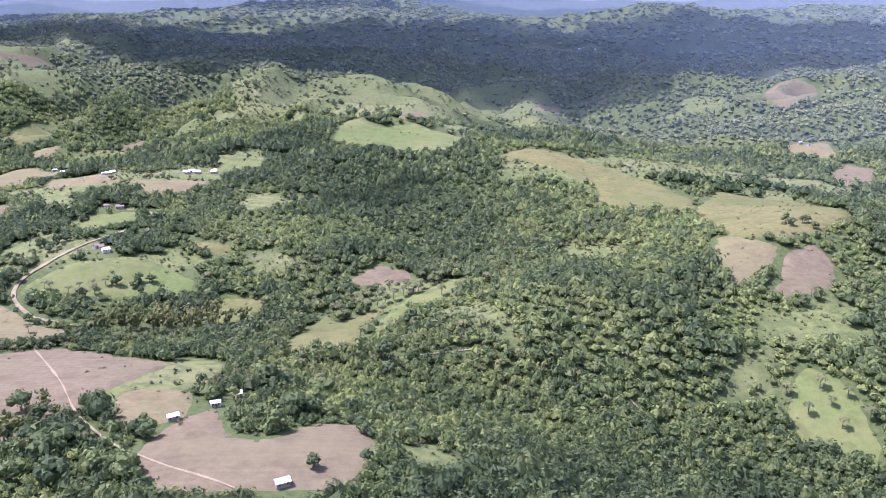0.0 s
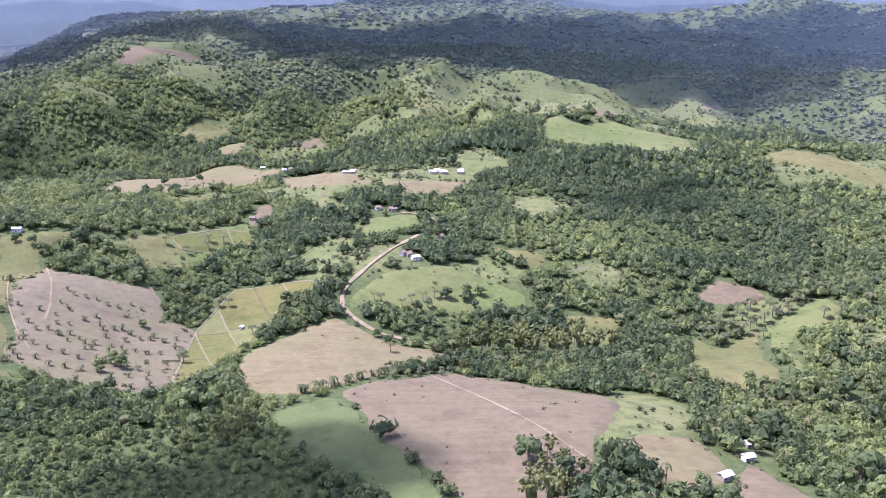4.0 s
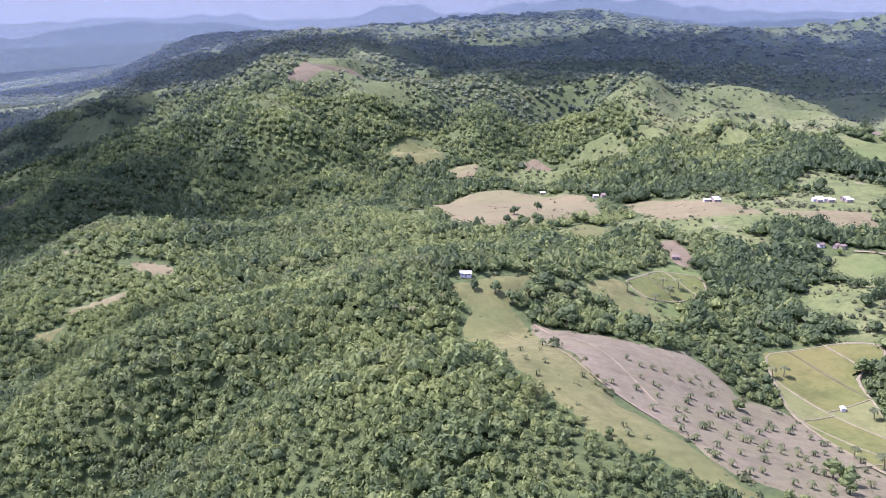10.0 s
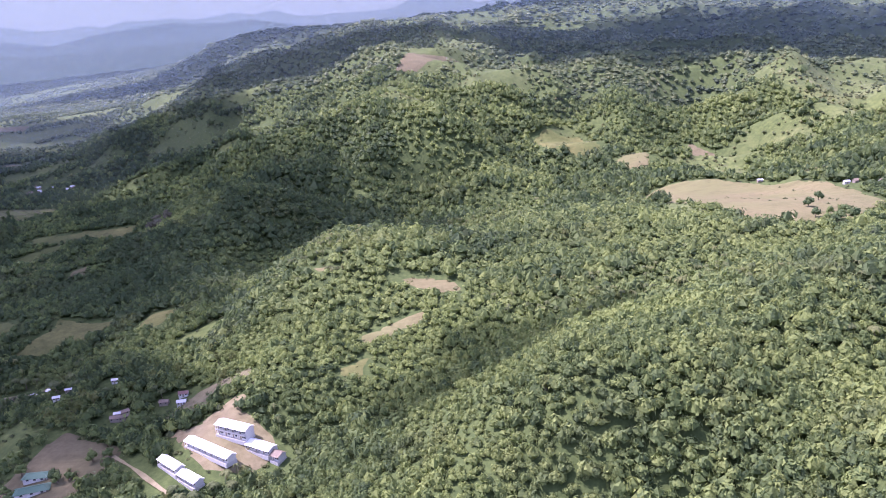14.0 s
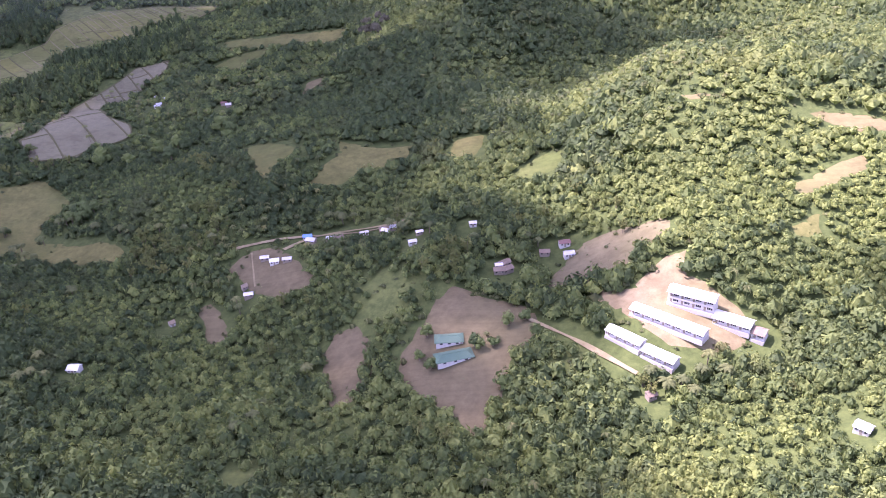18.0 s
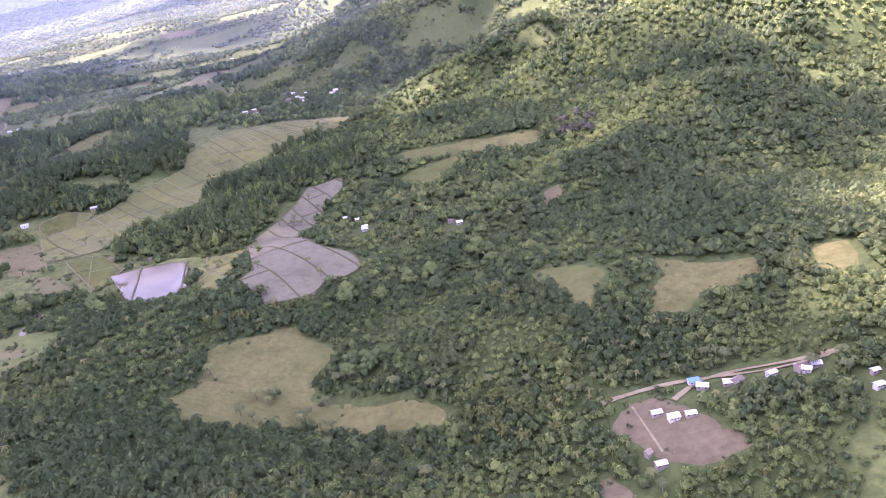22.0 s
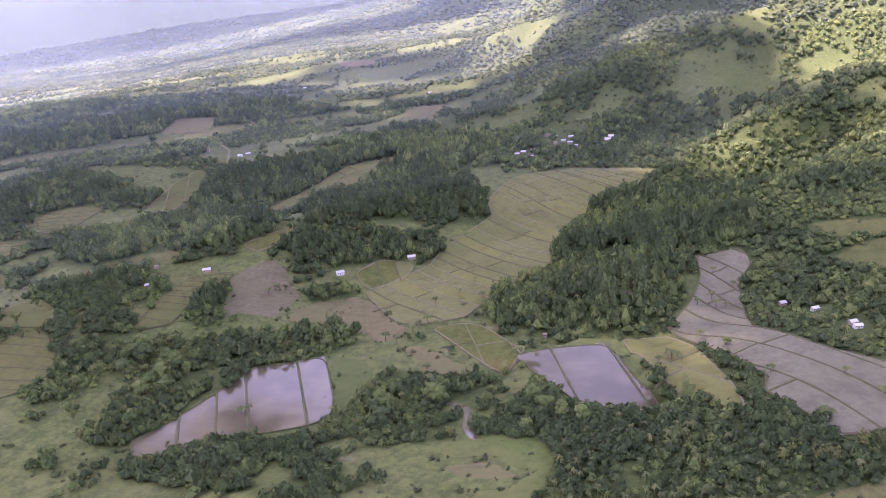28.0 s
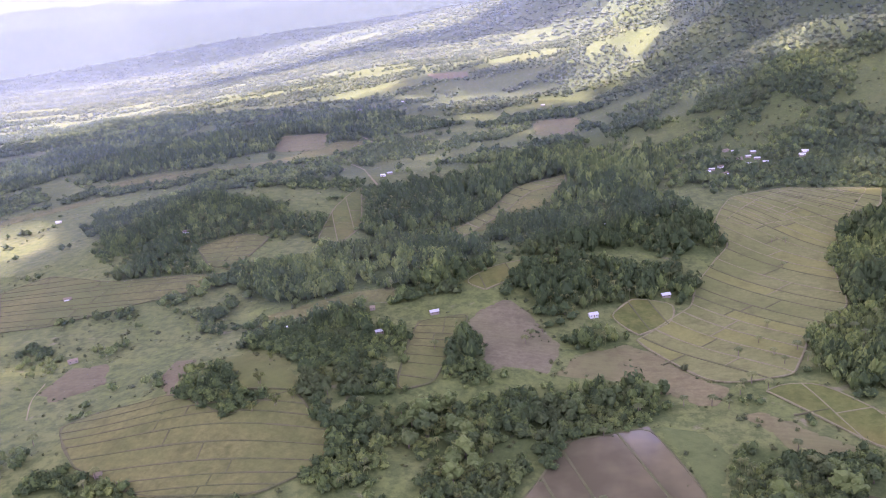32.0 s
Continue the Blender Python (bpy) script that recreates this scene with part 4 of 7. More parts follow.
field("meadow", "narrow green far clearing", [(-1190, 1137), (-1176, 1197), (-1193, 1202), (-1221, 1117)])
field("ploughed", "far brown tilled strip", [(-1549, 1747), (-1489, 1748), (-1501, 1803), (-1581, 1809)])
field("rice", "upper terraced rice field", [(-1099, 919), (-1071, 943), (-1041, 950), (-1012, 970), (-1002, 1014), (-1066, 1012), (-1090, 980), (-1123, 918)])
field("paddygreen", "emerald paddies at the wood's edge", [(-1173, 753), (-1156, 768), (-1154, 791), (-1178, 791), (-1190, 769)])
field("pasture", "sloping pasture below the woods", [(-1341, 639), (-1329, 637), (-1314, 645), (-1329, 669), (-1362, 690), (-1379, 679)])
field("pasture", "green valley strip between tree lines", [(-1314, 930), (-1280, 940), (-1255, 962), (-1232, 1019), (-1242, 1061), (-1271, 1043), (-1283, 974), (-1326, 943)])
field("pasture", "far valley strip", [(-1367, 733), (-1342, 756), (-1311, 766), (-1307, 778), (-1335, 775), (-1360, 766), (-1388, 747)])
field("pasture", "olive grass plot beside bamboo", [(-101, 377), (-96, 367), (-81, 364), (-78, 384), (-84, 391), (-103, 390)])
field("pasture", "olive grass field by the palm avenue", [(-58, 337), (-47, 377), (-39, 361), (-15, 381), (-23, 351), (-29, 315), (-39, 305), (-57, 305)])
field("pasture", "tan grassy plot between hedgerow trees", [(-327, 433), (-310, 433), (-297, 418), (-291, 422), (-289, 447), (-305, 466), (-322, 441), (-338, 439)])
field("pasture", "thin grassy strip in the trees", [(-120, 443), (-105, 430), (-102, 449), (-139, 466)])
field("stubble", "scrubby reddish bank below the farm huts", [(-100, 232), (-95, 220), (-87, 218), (-75, 229), (-73, 241), (-80, 252), (-94, 254), (-103, 244)])
field("pasture", "dry grass plateau plot", [(-317, 518), (-296, 533), (-290, 556), (-307, 566), (-331, 542)])
field("paddygreen", "small terraced green plot", [(-293, 448), (-281, 451), (-263, 466), (-263, 485), (-283, 486), (-302, 457)])
field("meadow", "grassy glade by the gravel road", [(-204, 478), (-195, 468), (-171, 490), (-171, 512), (-202, 503)])
field("pasture", "pale grassy landslip scar on the hill", [(-451, 953), (-436, 938), (-411, 951), (-431, 1026), (-460, 1039), (-477, 1023)])

# open strips: the boundary below the stubble field, and the ground under the bamboo
clear([(-208, 276), (-198, 288), (-180, 304), (-150, 322), (-138, 322), (-148, 314), (-166, 305), (-186, 292), (-198, 280)])
clear([(-148, 346), (-84, 356), (-82, 366), (-120, 370), (-146, 360)])

# ---- roads ----


def road(name, width, label, line):
    share = {"road": 0.45, "track": 0.28, "stream": 0.8}[name]
    ob = ribbon(name, line, width * share, M["water" if name == "stream" else "track"], 0.45, wobble=0.7)
    tagged(ob, label, "stream" if name == "stream" else "road", kind="structure")
    p = np.asarray(line, float)
    for s, e in zip(p[:-1], p[1:]):
        t = (e - s) / (np.hypot(*(e - s)) + 1e-6)
        n = np.array([-t[1], t[0]]) * width * 0.9
        clear([s - n, e - n, e + n, s + n])


road("road", 4.2, "winding pale gravel road between fields", [(-157, 357), (-167, 359), (-181, 362), (-193, 374), (-200, 384), (-203, 394), (-201, 405), (-195, 416), (-186, 438), (-171, 474)])
road("track", 2.5, "worn earth track past farm huts", [(-159, 312), (-125, 256), (-112, 232), (-92, 208), (-72, 192), (-58, 185), (-48, 178)])
road("track", 2.0, "pale footpath down the pasture", [(-353, 395), (-328, 345), (-321, 334), (-311, 319), (-298, 303)])
road("track", 2.2, "cart track over the ploughed slope", [(-343, 406), (-325, 375), (-315, 354), (-309, 336)])
road("road", 4.0, "village road lined with houses", [(-758, 484), (-747, 496), (-731, 500), (-709, 496), (-693, 492)])
road("road", 3.5, "concrete lane below the school", [(-652, 423), (-639, 412), (-626, 401), (-619, 396)])
road("road", 4.5, "winding pale far road", [(-1501, 1287), (-1529, 1329), (-1562, 1365), (-1594, 1475), (-1606, 1588)])
road("road", 4.0, "far village road", [(-1413, 1034), (-1460, 1127), (-1491, 1168)])
road("track", 2.0, "footpath through a hamlet yard", [(-772, 483), (-768, 473), (-764, 463)])
road("road", 3.0, "hamlet lane", [(-782, 486), (-769, 490), (-754, 495), (-738, 497), (-706, 494)])
road("track", 1.8, "muddy footpath on a terraced slope", [(-1310, 589), (-1310, 601), (-1306, 613), (-1304, 633)])
road("track", 2.2, "earth path along a wood", [(-1453, 629), (-1466, 647), (-1471, 664)])
road("track", 2.2, "sandy track in the woods", [(-21, 292), (-7, 299), (11, 301), (26, 303)])
road("track", 2.2, "steep earth path in scrub", [(79, 278), (84, 269), (87, 263)])
road("road", 3.6, "pale gravel road by the houses", [(-183, 513), (-168, 514), (-162, 500)])
road("stream", 3.5, "narrow brown stream winding between trees", [(-1094, 616), (-1085, 614), (-1080, 606), (-1081, 592), (-1077, 585), (-1072, 579)])

# ---- buildings ----


def part(name, bm, material_, parent, label=""):
    me = bpy.data.meshes.new(name)
    bmesh.ops.recalc_face_normals(bm, faces=bm.faces)
    bm.to_mesh(me)
    bm.free()
    me.materials.append(material_)
    ob = new(name, me)
    ob.parent = parent
    if label:
        ob["label"] = label
    return ob


def box(x0, x1, y0, y1, z0, z1, bm=None):
    bm = bm or bmesh.new()
    v = [bm.verts.new(q) for q in ((x0, y0, z0), (x1, y0, z0), (x1, y1, z0), (x0, y1, z0), (x0, y0, z1), (x1, y0, z1), (x1, y1, z1), (x0, y1, z1))]
    for f in ((0, 3, 2, 1), (4, 5, 6, 7), (0, 1, 5, 4), (1, 2, 6, 5), (2, 3, 7, 6), (3, 0, 4, 7)):
        bm.faces.new([v[k] for k in f])
    return bm


def gabled_walls(length, wide, eave, ridge, thick=0.12):
    """Four walls with thickness and gable tops, as one shell."""
    bm = bmesh.new()
    a, b = length / 2, wide / 2
    for s in (1, -1):
        box(-a, a, s * b - thick / 2, s * b + thick / 2, -1.2, eave, bm)
        x0, x1 = s * a - thick / 2, s * a + thick / 2
        pts = [(-b, -1.2), (b, -1.2), (b, eave), (0, ridge - 0.05), (-b, eave)]
        f0 = [bm.verts.new((x0, y, z)) for y, z in pts]
        f1 = [bm.verts.new((x1, y, z)) for y, z in pts]
        bm.faces.new(f0)
        bm.faces.new(f1[::-1])
        for k in range(5):
            bm.faces.new((f0[k], f0[(k + 1) % 5], f1[(k + 1) % 5], f1[k]))
    return bm


def roof_slope(length, wide, eave, ridge, side, over=0.35, thick=0.07, ribs=0):
    """One slope of a gabled roof, a slab with seams running down it."""
    bm = bmesh.new()
    a, b = length / 2 + over, wide / 2 + over
    drop = (ridge - eave) / (wide / 2)
    low = ridge - drop * b
    n = max(1, ribs)
    for k in range(n):
        x0, x1 = -a + 2 * a * k / n, -a + 2 * a * (k + 1) / n - (0.05 if ribs else 0)
        v = [bm.verts.new(q) for q in ((x0, side * b, low), (x1, side * b, low), (x1, side * 0.02, ridge), (x0, side * 0.02, ridge))]
        w = [bm.verts.new(q.co + Vector((0, 0, thick))) for q in v]
        bm.faces.new(v)
        bm.faces.new(w[::-1])
        for i in range(4):
            bm.faces.new((v[i], v[(i + 1) % 4], w[(i + 1) % 4], w[i]))
    return bm


ROOFS = {"white": "white_roof", "tin": "tin", "rust": "rust", "blue": "blue", "thatch": "thatch", "red_roof": "red_roof", "teal": "teal"}
HOUSE_LABELS = {"white": "small white-walled house with a white painted metal roof", "tin": "small house with a shiny corrugated metal roof",
                "rust": "low house under a rusty brown metal roof", "blue": "small house roofed with a bright blue sheet",
                "thatch": "small wooden hut with a grey thatched roof", "red_roof": "small house with a dark red metal roof"}
house_rng = random.Random(4)
SIZE = 0.44


def house(x, y, kind, length, wide, turn):
    length, wide = length * SIZE * house_rng.uniform(0.88, 1.12), wide * SIZE * house_rng.uniform(0.9, 1.1)
    eave = 1.4 if kind != "thatch" else 1.25
    ridge = eave + wide * (0.24 if kind != "thatch" else 0.42)
    ob = new("hut" if kind == "thatch" else "house")
    ob.matrix_world = pose(x, y, float(ground_z(x, y)) + 0.35, 0, 0, turn + house_rng.uniform(-8, 8))
    tagged(ob, HOUSE_LABELS[kind], "hut" if kind == "thatch" else "house")
    part("wall", gabled_walls(length, wide, eave, ridge), M["wall"] if kind in ("white", "blue") or house_rng.random() < 0.3 else M["board"], ob)
    for s in (1, -1):
        part("roof_slope", roof_slope(length, wide, eave, ridge, s, 0.3, 0.07), M[ROOFS[kind]], ob)
    part("door", box(-0.35, 0.35, -wide / 2 - 0.1, -wide / 2 - 0.055, -0.3, 1.2), M["board"], ob)
    for k in (-1, 1):
        win = part("window", box(k * length * 0.3 - 0.32, k * length * 0.3 + 0.32, -wide / 2 - 0.1, -wide / 2 - 0.055, 0.55, 1.15), M["board"], ob)
        part("pane", box(k * length * 0.3 - 0.26, k * length * 0.3 + 0.26, -wide / 2 - 0.12, -wide / 2 - 0.1, 0.6, 1.1), M["pane"], win)
    if length > 4.5 and house_rng.random() < 0.7:
        side = house_rng.choice((-1, 1))
        lean = bmesh.new()
        y0, y1 = side * (wide / 2 + 0.15), side * (wide / 2 + 1.7)
        v = [lean.verts.new(q) for q in ((-length * 0.4, y0, eave - 0.1), (length * 0.25, y0, eave - 0.1), (length * 0.25, y1, eave - 0.55), (-length * 0.4, y1, eave - 0.55))]
        w = [lean.verts.new(q.co + Vector((0, 0, -0.06))) for q in v]
        lean.faces.new(v)
        lean.faces.new(w[::-1])
        for i in range(4):
            lean.faces.new((v[i], v[(i + 1) % 4], w[(i + 1) % 4], w[i]))
        part("lean_to_roof", lean, M[house_rng.choice(("tin", "rust", "tin"))], ob)
        for px_ in (-length * 0.38, length * 0.23):
            part("post", box(px_ - 0.05, px_ + 0.05, y1 - side * 0.1 - 0.05, y1 - side * 0.1 + 0.05, -1, eave - 0.6), M["board"], ob)
    clear([(x - 5.0, y - 8.5), (x + 5.0, y - 8.5), (x + 5.0, y + 4), (x - 5.0, y + 4)])
    return ob


house(-69.6, 238.6, "white", 7, 5, 20)
house(-79.7, 225.7, "tin", 8, 5.5, 30)
house(-65.0, 249.6, "tin", 7, 5, 15)
house(-289.7, 684.4, "tin", 8, 6, 10)
house(-225.7, 610.1, "tin", 8, 6, 10)
house(-167.0, 605.6, "tin", 8, 6, 10)
house(-159.8, 606.9, "tin", 8, 6, 10)
house(-148.6, 608.5, "tin", 8, 6, 10)
house(-279.8, 563.7, "thatch", 6, 5, 40)
house(-174.0, 437.6, "thatch", 6, 5, 40)
house(-190.2, 517.1, "thatch", 6, 5, 40)
house(-270.3, 506.5, "rust", 7, 6, 0)
house(-197.4, 518.6, "rust", 7, 6, 0)
house(-40.2, 182.3, "tin", 8, 5.5, 25)
house(-323.4, 751.1, "tin", 9, 6, 10)
house(-225.1, 616.4, "tin", 9, 6, 10)
house(-165.2, 612.1, "tin", 9, 6, 10)
house(-148.7, 613.4, "tin", 9, 6, 10)
house(-176.9, 437.9, "thatch", 7, 5, 60)
house(-158.7, 470.4, "thatch", 7, 5, 60)
house(-369.5, 432.3, "white", 9, 6, 5)
house(-284.6, 683.7, "thatch", 6, 5, 30)
house(-272.1, 675.9, "thatch", 6, 5, 30)
house(-150.5, 612.9, "thatch", 6, 5, 30)
house(-230.5, 613.5, "tin", 9, 6, 12)
house(-168.4, 607.7, "tin", 9, 6, 12)
house(-161.4, 609.2, "tin", 9, 6, 12)
house(-242.1, 369.5, "white", 4, 3, 80)
house(-197.4, 518.0, "rust", 7, 6, 20)
house(-187.9, 516.4, "rust", 7, 6, 20)
house(-170.4, 434.0, "tin", 9, 6, 30)
house(410.2, 1934.8, "white", 16, 9, 10)
house(437.2, 1897.1, "tin", 14, 9, 60)
house(415.1, 1915.9, "tin", 14, 9, 60)
house(310.6, 844.3, "tin", 10, 7, 20)
house(330.2, 856.7, "tin", 10, 7, 20)
house(442.1, 896.8, "tin", 10, 7, 20)
house(473.8, 920.7, "tin", 10, 7, 20)
house(392.3, 778.3, "tin", 10, 7, 20)
house(298.6, 862.8, "rust", 9, 7, 50)
house(448.4, 889.4, "rust", 9, 7, 50)
house(-806.9, 402.7, "white", 10, 7, 10)
house(-828.0, 386.6, "tin", 8, 6, 25)
house(-851.8, 398.5, "tin", 8, 6, 25)
house(-840.3, 374.4, "tin", 8, 6, 25)
house(-639.9, 461.5, "tin", 8, 6, 25)
house(-834.5, 382.6, "blue", 8, 6, 15)
house(-843.7, 393.8, "rust", 9, 6, 40)
house(-855.9, 397.1, "rust", 9, 6, 40)
house(-759.1, 475.0, "white", 9, 6, 20)
house(-764.3, 477.9, "tin", 7, 5, 20)
house(-753.6, 475.2, "tin", 7, 5, 20)
house(-765.0, 458.2, "tin", 7, 5, 20)
house(-724.8, 491.8, "tin", 7, 5, 20)
house(-768.5, 463.0, "thatch", 5, 4, 50)
house(-792.7, 444.8, "thatch", 5, 4, 50)
house(-750.2, 493.3, "blue", 8, 6, 15)
house(-747.7, 489.9, "tin", 8, 6, 0)
house(-739.0, 490.6, "tin", 8, 6, 0)
house(-711.3, 489.9, "tin", 8, 6, 0)
house(-736.2, 490.9, "rust", 9, 6, 35)
house(-663.0, 455.9, "rust", 9, 6, 35)
house(-661.8, 452.4, "rust", 9, 6, 35)
house(-715.5, 490.9, "rust", 9, 6, 35)
house(-641.7, 468.5, "red_roof", 9, 6, 20)
house(-938.6, 732.4, "tin", 8, 6, 30)
house(-914.3, 689.8, "tin", 8, 6, 30)
house(-925.8, 716.4, "tin", 8, 6, 15)
house(-913.1, 685.4, "tin", 8, 6, 15)
house(-851.9, 660.9, "tin", 8, 6, 15)
house(-857.4, 666.8, "red_roof", 7, 5, 15)
house(-1083.2, 1134.1, "tin", 11, 7, 15)
house(-1088.8, 1116.6, "tin", 11, 7, 15)
house(-1126.1, 1052.8, "tin", 11, 7, 15)
house(-1656.1, 1542.4, "tin", 11, 7, 15)
house(-1207.3, 897.3, "tin", 11, 7, 15)
house(-1333.5, 1541.8, "tin", 11, 7, 15)
house(-1566.3, 1606.4, "tin", 11, 7, 15)
house(-1096.7, 1109.6, "rust", 11, 7, 40)
house(-1112.2, 1047.6, "rust", 11, 7, 40)
house(-1634.3, 1488.9, "rust", 11, 7, 40)
house(-1621.7, 1555.8, "rust", 11, 7, 40)
house(-1211.7, 878.6, "rust", 11, 7, 40)
house(-1106.9, 1136.0, "rust", 11, 7, 40)
house(-1202.0, 899.3, "white", 10, 7, 10)
house(-1424.9, 1084.5, "white", 10, 7, 10)
house(-1633.9, 974.1, "white", 10, 7, 10)
house(-1359.6, 724.3, "white", 10, 7, 10)
house(-1210.9, 873.4, "tin", 10, 7, 25)
house(-1705.4, 965.2, "tin", 10, 7, 25)
house(-1304.9, 720.4, "tin", 10, 7, 25)
house(-1284.1, 754.0, "tin", 10, 7, 25)
house(-1197.8, 767.3, "tin", 10, 7, 25)
house(-1159.6, 800.1, "tin", 10, 7, 25)
house(-1286.9, 1471.6, "tin", 10, 7, 25)
house(-1422.7, 1098.7, "tin", 10, 7, 25)
house(-1479.9, 1115.4, "red_roof", 10, 7, 5)
house(-1121.9, 1068.1, "tin", 11, 7, 0)
house(-1099.1, 1133.2, "tin", 11, 7, 0)
house(-1090.3, 1091.7, "tin", 11, 7, 0)
house(-1075.6, 1100.1, "tin", 11, 7, 0)
house(-1045.1, 1106.7, "tin", 11, 7, 0)
house(-1042.2, 1111.6, "tin", 11, 7, 0)
house(-1081.6, 1111.1, "tin", 11, 7, 0)
house(-1114.2, 1081.7, "rust", 10, 7, 45)
house(-1072.7, 1083.9, "rust", 10, 7, 45)
house(-1114.2, 1042.5, "rust", 10, 7, 45)
house(-1127.0, 1055.6, "rust", 10, 7, 45)
house(-1096.3, 1104.2, "rust", 10, 7, 45)
house(-1518.5, 884.3, "rust", 10, 7, 45)
house(-1472.7, 688.2, "rust", 10, 7, 45)
house(-1541.7, 771.6, "rust", 10, 7, 45)
house(-1644.4, 1502.2, "tin", 12, 8, 30)
house(-1635.4, 1526.1, "tin", 12, 8, 30)
house(-1615.6, 1510.0, "tin", 12, 8, 30)
house(-1664.4, 1540.4, "tin", 12, 8, 30)
house(-1380.5, 586.5, "thatch", 6, 5, 20)
house(-1320.9, 755.1, "thatch", 6, 5, 20)
house(-1058.3, 690.5, "thatch", 4, 3, 10)
house(-664.4, 451.3, "rust", 8, 6, 10)
house(-648.8, 464.2, "rust", 8, 6, 10)
house(-566.8, 365.8, "tin", 9, 7, -30)
house(-615.5, 387.3, "rust", 6, 5, 30)
house(-715.4, 489.0, "thatch", 6, 5, 0)
house(-714.5, 488.4, "white", 7, 5, -20)
house(-697.8, 476.0, "tin", 6, 4, 20)
house(-699.2, 468.2, "tin", 6, 4, 20)
house(-677.0, 478.6, "tin", 6, 4, 20)
house(-716.3, 491.5, "tin", 6, 4, 20)
house(-664.8, 454.1, "tin", 6, 4, 20)


def school_block(label, x, y, turn, length, wide, storeys, bays, roof="white_roof", rise=0.9):
    """A long classroom block: walls, a veranda with posts along its front, windows and doors bay by bay, a low gabled roof."""
    ob = new("school_building")
    ob.matrix_world = pose(x, y, float(ground_z(x, y)) + 0.45, 0, 0, turn)
    tagged(ob, label, "school", group="school buildings")
    tall = 2.05 * storeys
    part("wall", gabled_walls(length, wide, tall, tall + rise), M["wall"], ob)
    part("plinth", box(-length / 2 - 0.2, length / 2 + 0.2, -wide / 2 - 1.0, wide / 2 + 0.2, -1.6, 0.0), M["concrete"], ob)
    for s in (1, -1):
        part("roof_slope", roof_slope(length, wide + (1.6 if s < 0 else 0), tall, tall + rise, s, 0.35, 0.08), M[roof], ob)
    for st in range(storeys):
        z = st * 2.05
        if st:
            part("balcony_floor", box(-length / 2, length / 2, -wide / 2 - 0.95, -wide / 2 - 0.065, z - 0.12, z), M["concrete"], ob)
            part("railing", box(-length / 2, length / 2, -wide / 2 - 0.95, -wide / 2 - 0.88, z + 0.02, z + 0.55), M["wall"], ob)
        for k in range(bays):
            c = -length / 2 + length * (k + 0.5) / bays
            w = length / bays
            part("post", box(c - w / 2 - 0.07 + 0.1, c - w / 2 + 0.07 + 0.1, -wide / 2 - 0.92, -wide / 2 - 0.78, z, z + 2.0), M["wall"], ob)
            part("door", box(c - w * 0.36, c - w * 0.16, -wide / 2 - 0.1, -wide / 2 - 0.062, z + 0.02, z + 1.5), M["board"], ob)
            win = part("window", box(c - w * 0.08, c + w * 0.42, -wide / 2 - 0.1, -wide / 2 - 0.062, z + 0.62, z + 1.5), M["wall"], ob, "white window frame")
            for q in range(3):
                x0 = c - w * 0.06 + q * w * 0.16
                part("pane", box(x0, x0 + w * 0.135, -wide / 2 - 0.12, -wide / 2 - 0.101, z + 0.67, z + 1.45), M["pane"], win)
    return ob


school_block("white two-storey school building with a white metal roof", -601.5, 420.0, -24, 14.0, 4.2, 2, 4, rise=0.9)
school_block("long low white classroom block with a white roof", -609.0, 413.2, -33, 24, 3.5, 1, 7)
school_block("low white classroom row beside the lower lane", -621.8, 408.1, -38, 12, 3.0, 1, 4)
school_block("short white classroom block among trees", -612.1, 400.9, -36, 10.5, 3.2, 1, 3)
school_block("single-storey classroom block with a weathered white roof", -590.0, 413.7, -28, 11.0, 4.0, 1, 3)
school_block("small school annexe under a rusty red roof", -583.0, 409.8, -28, 3.6, 3.4, 1, 1, "rust")
for cx, cy in ((-604, 420), (-597, 417), (-611, 413), (-604, 408), (-621, 408), (-612, 401), (-590, 412), (-584, 408), (-600, 411), (-617, 413), (-604, 404)):
    clear([(cx - 7, cy - 7), (cx + 7, cy - 7), (cx + 7, cy + 6), (cx - 7, cy + 6)])


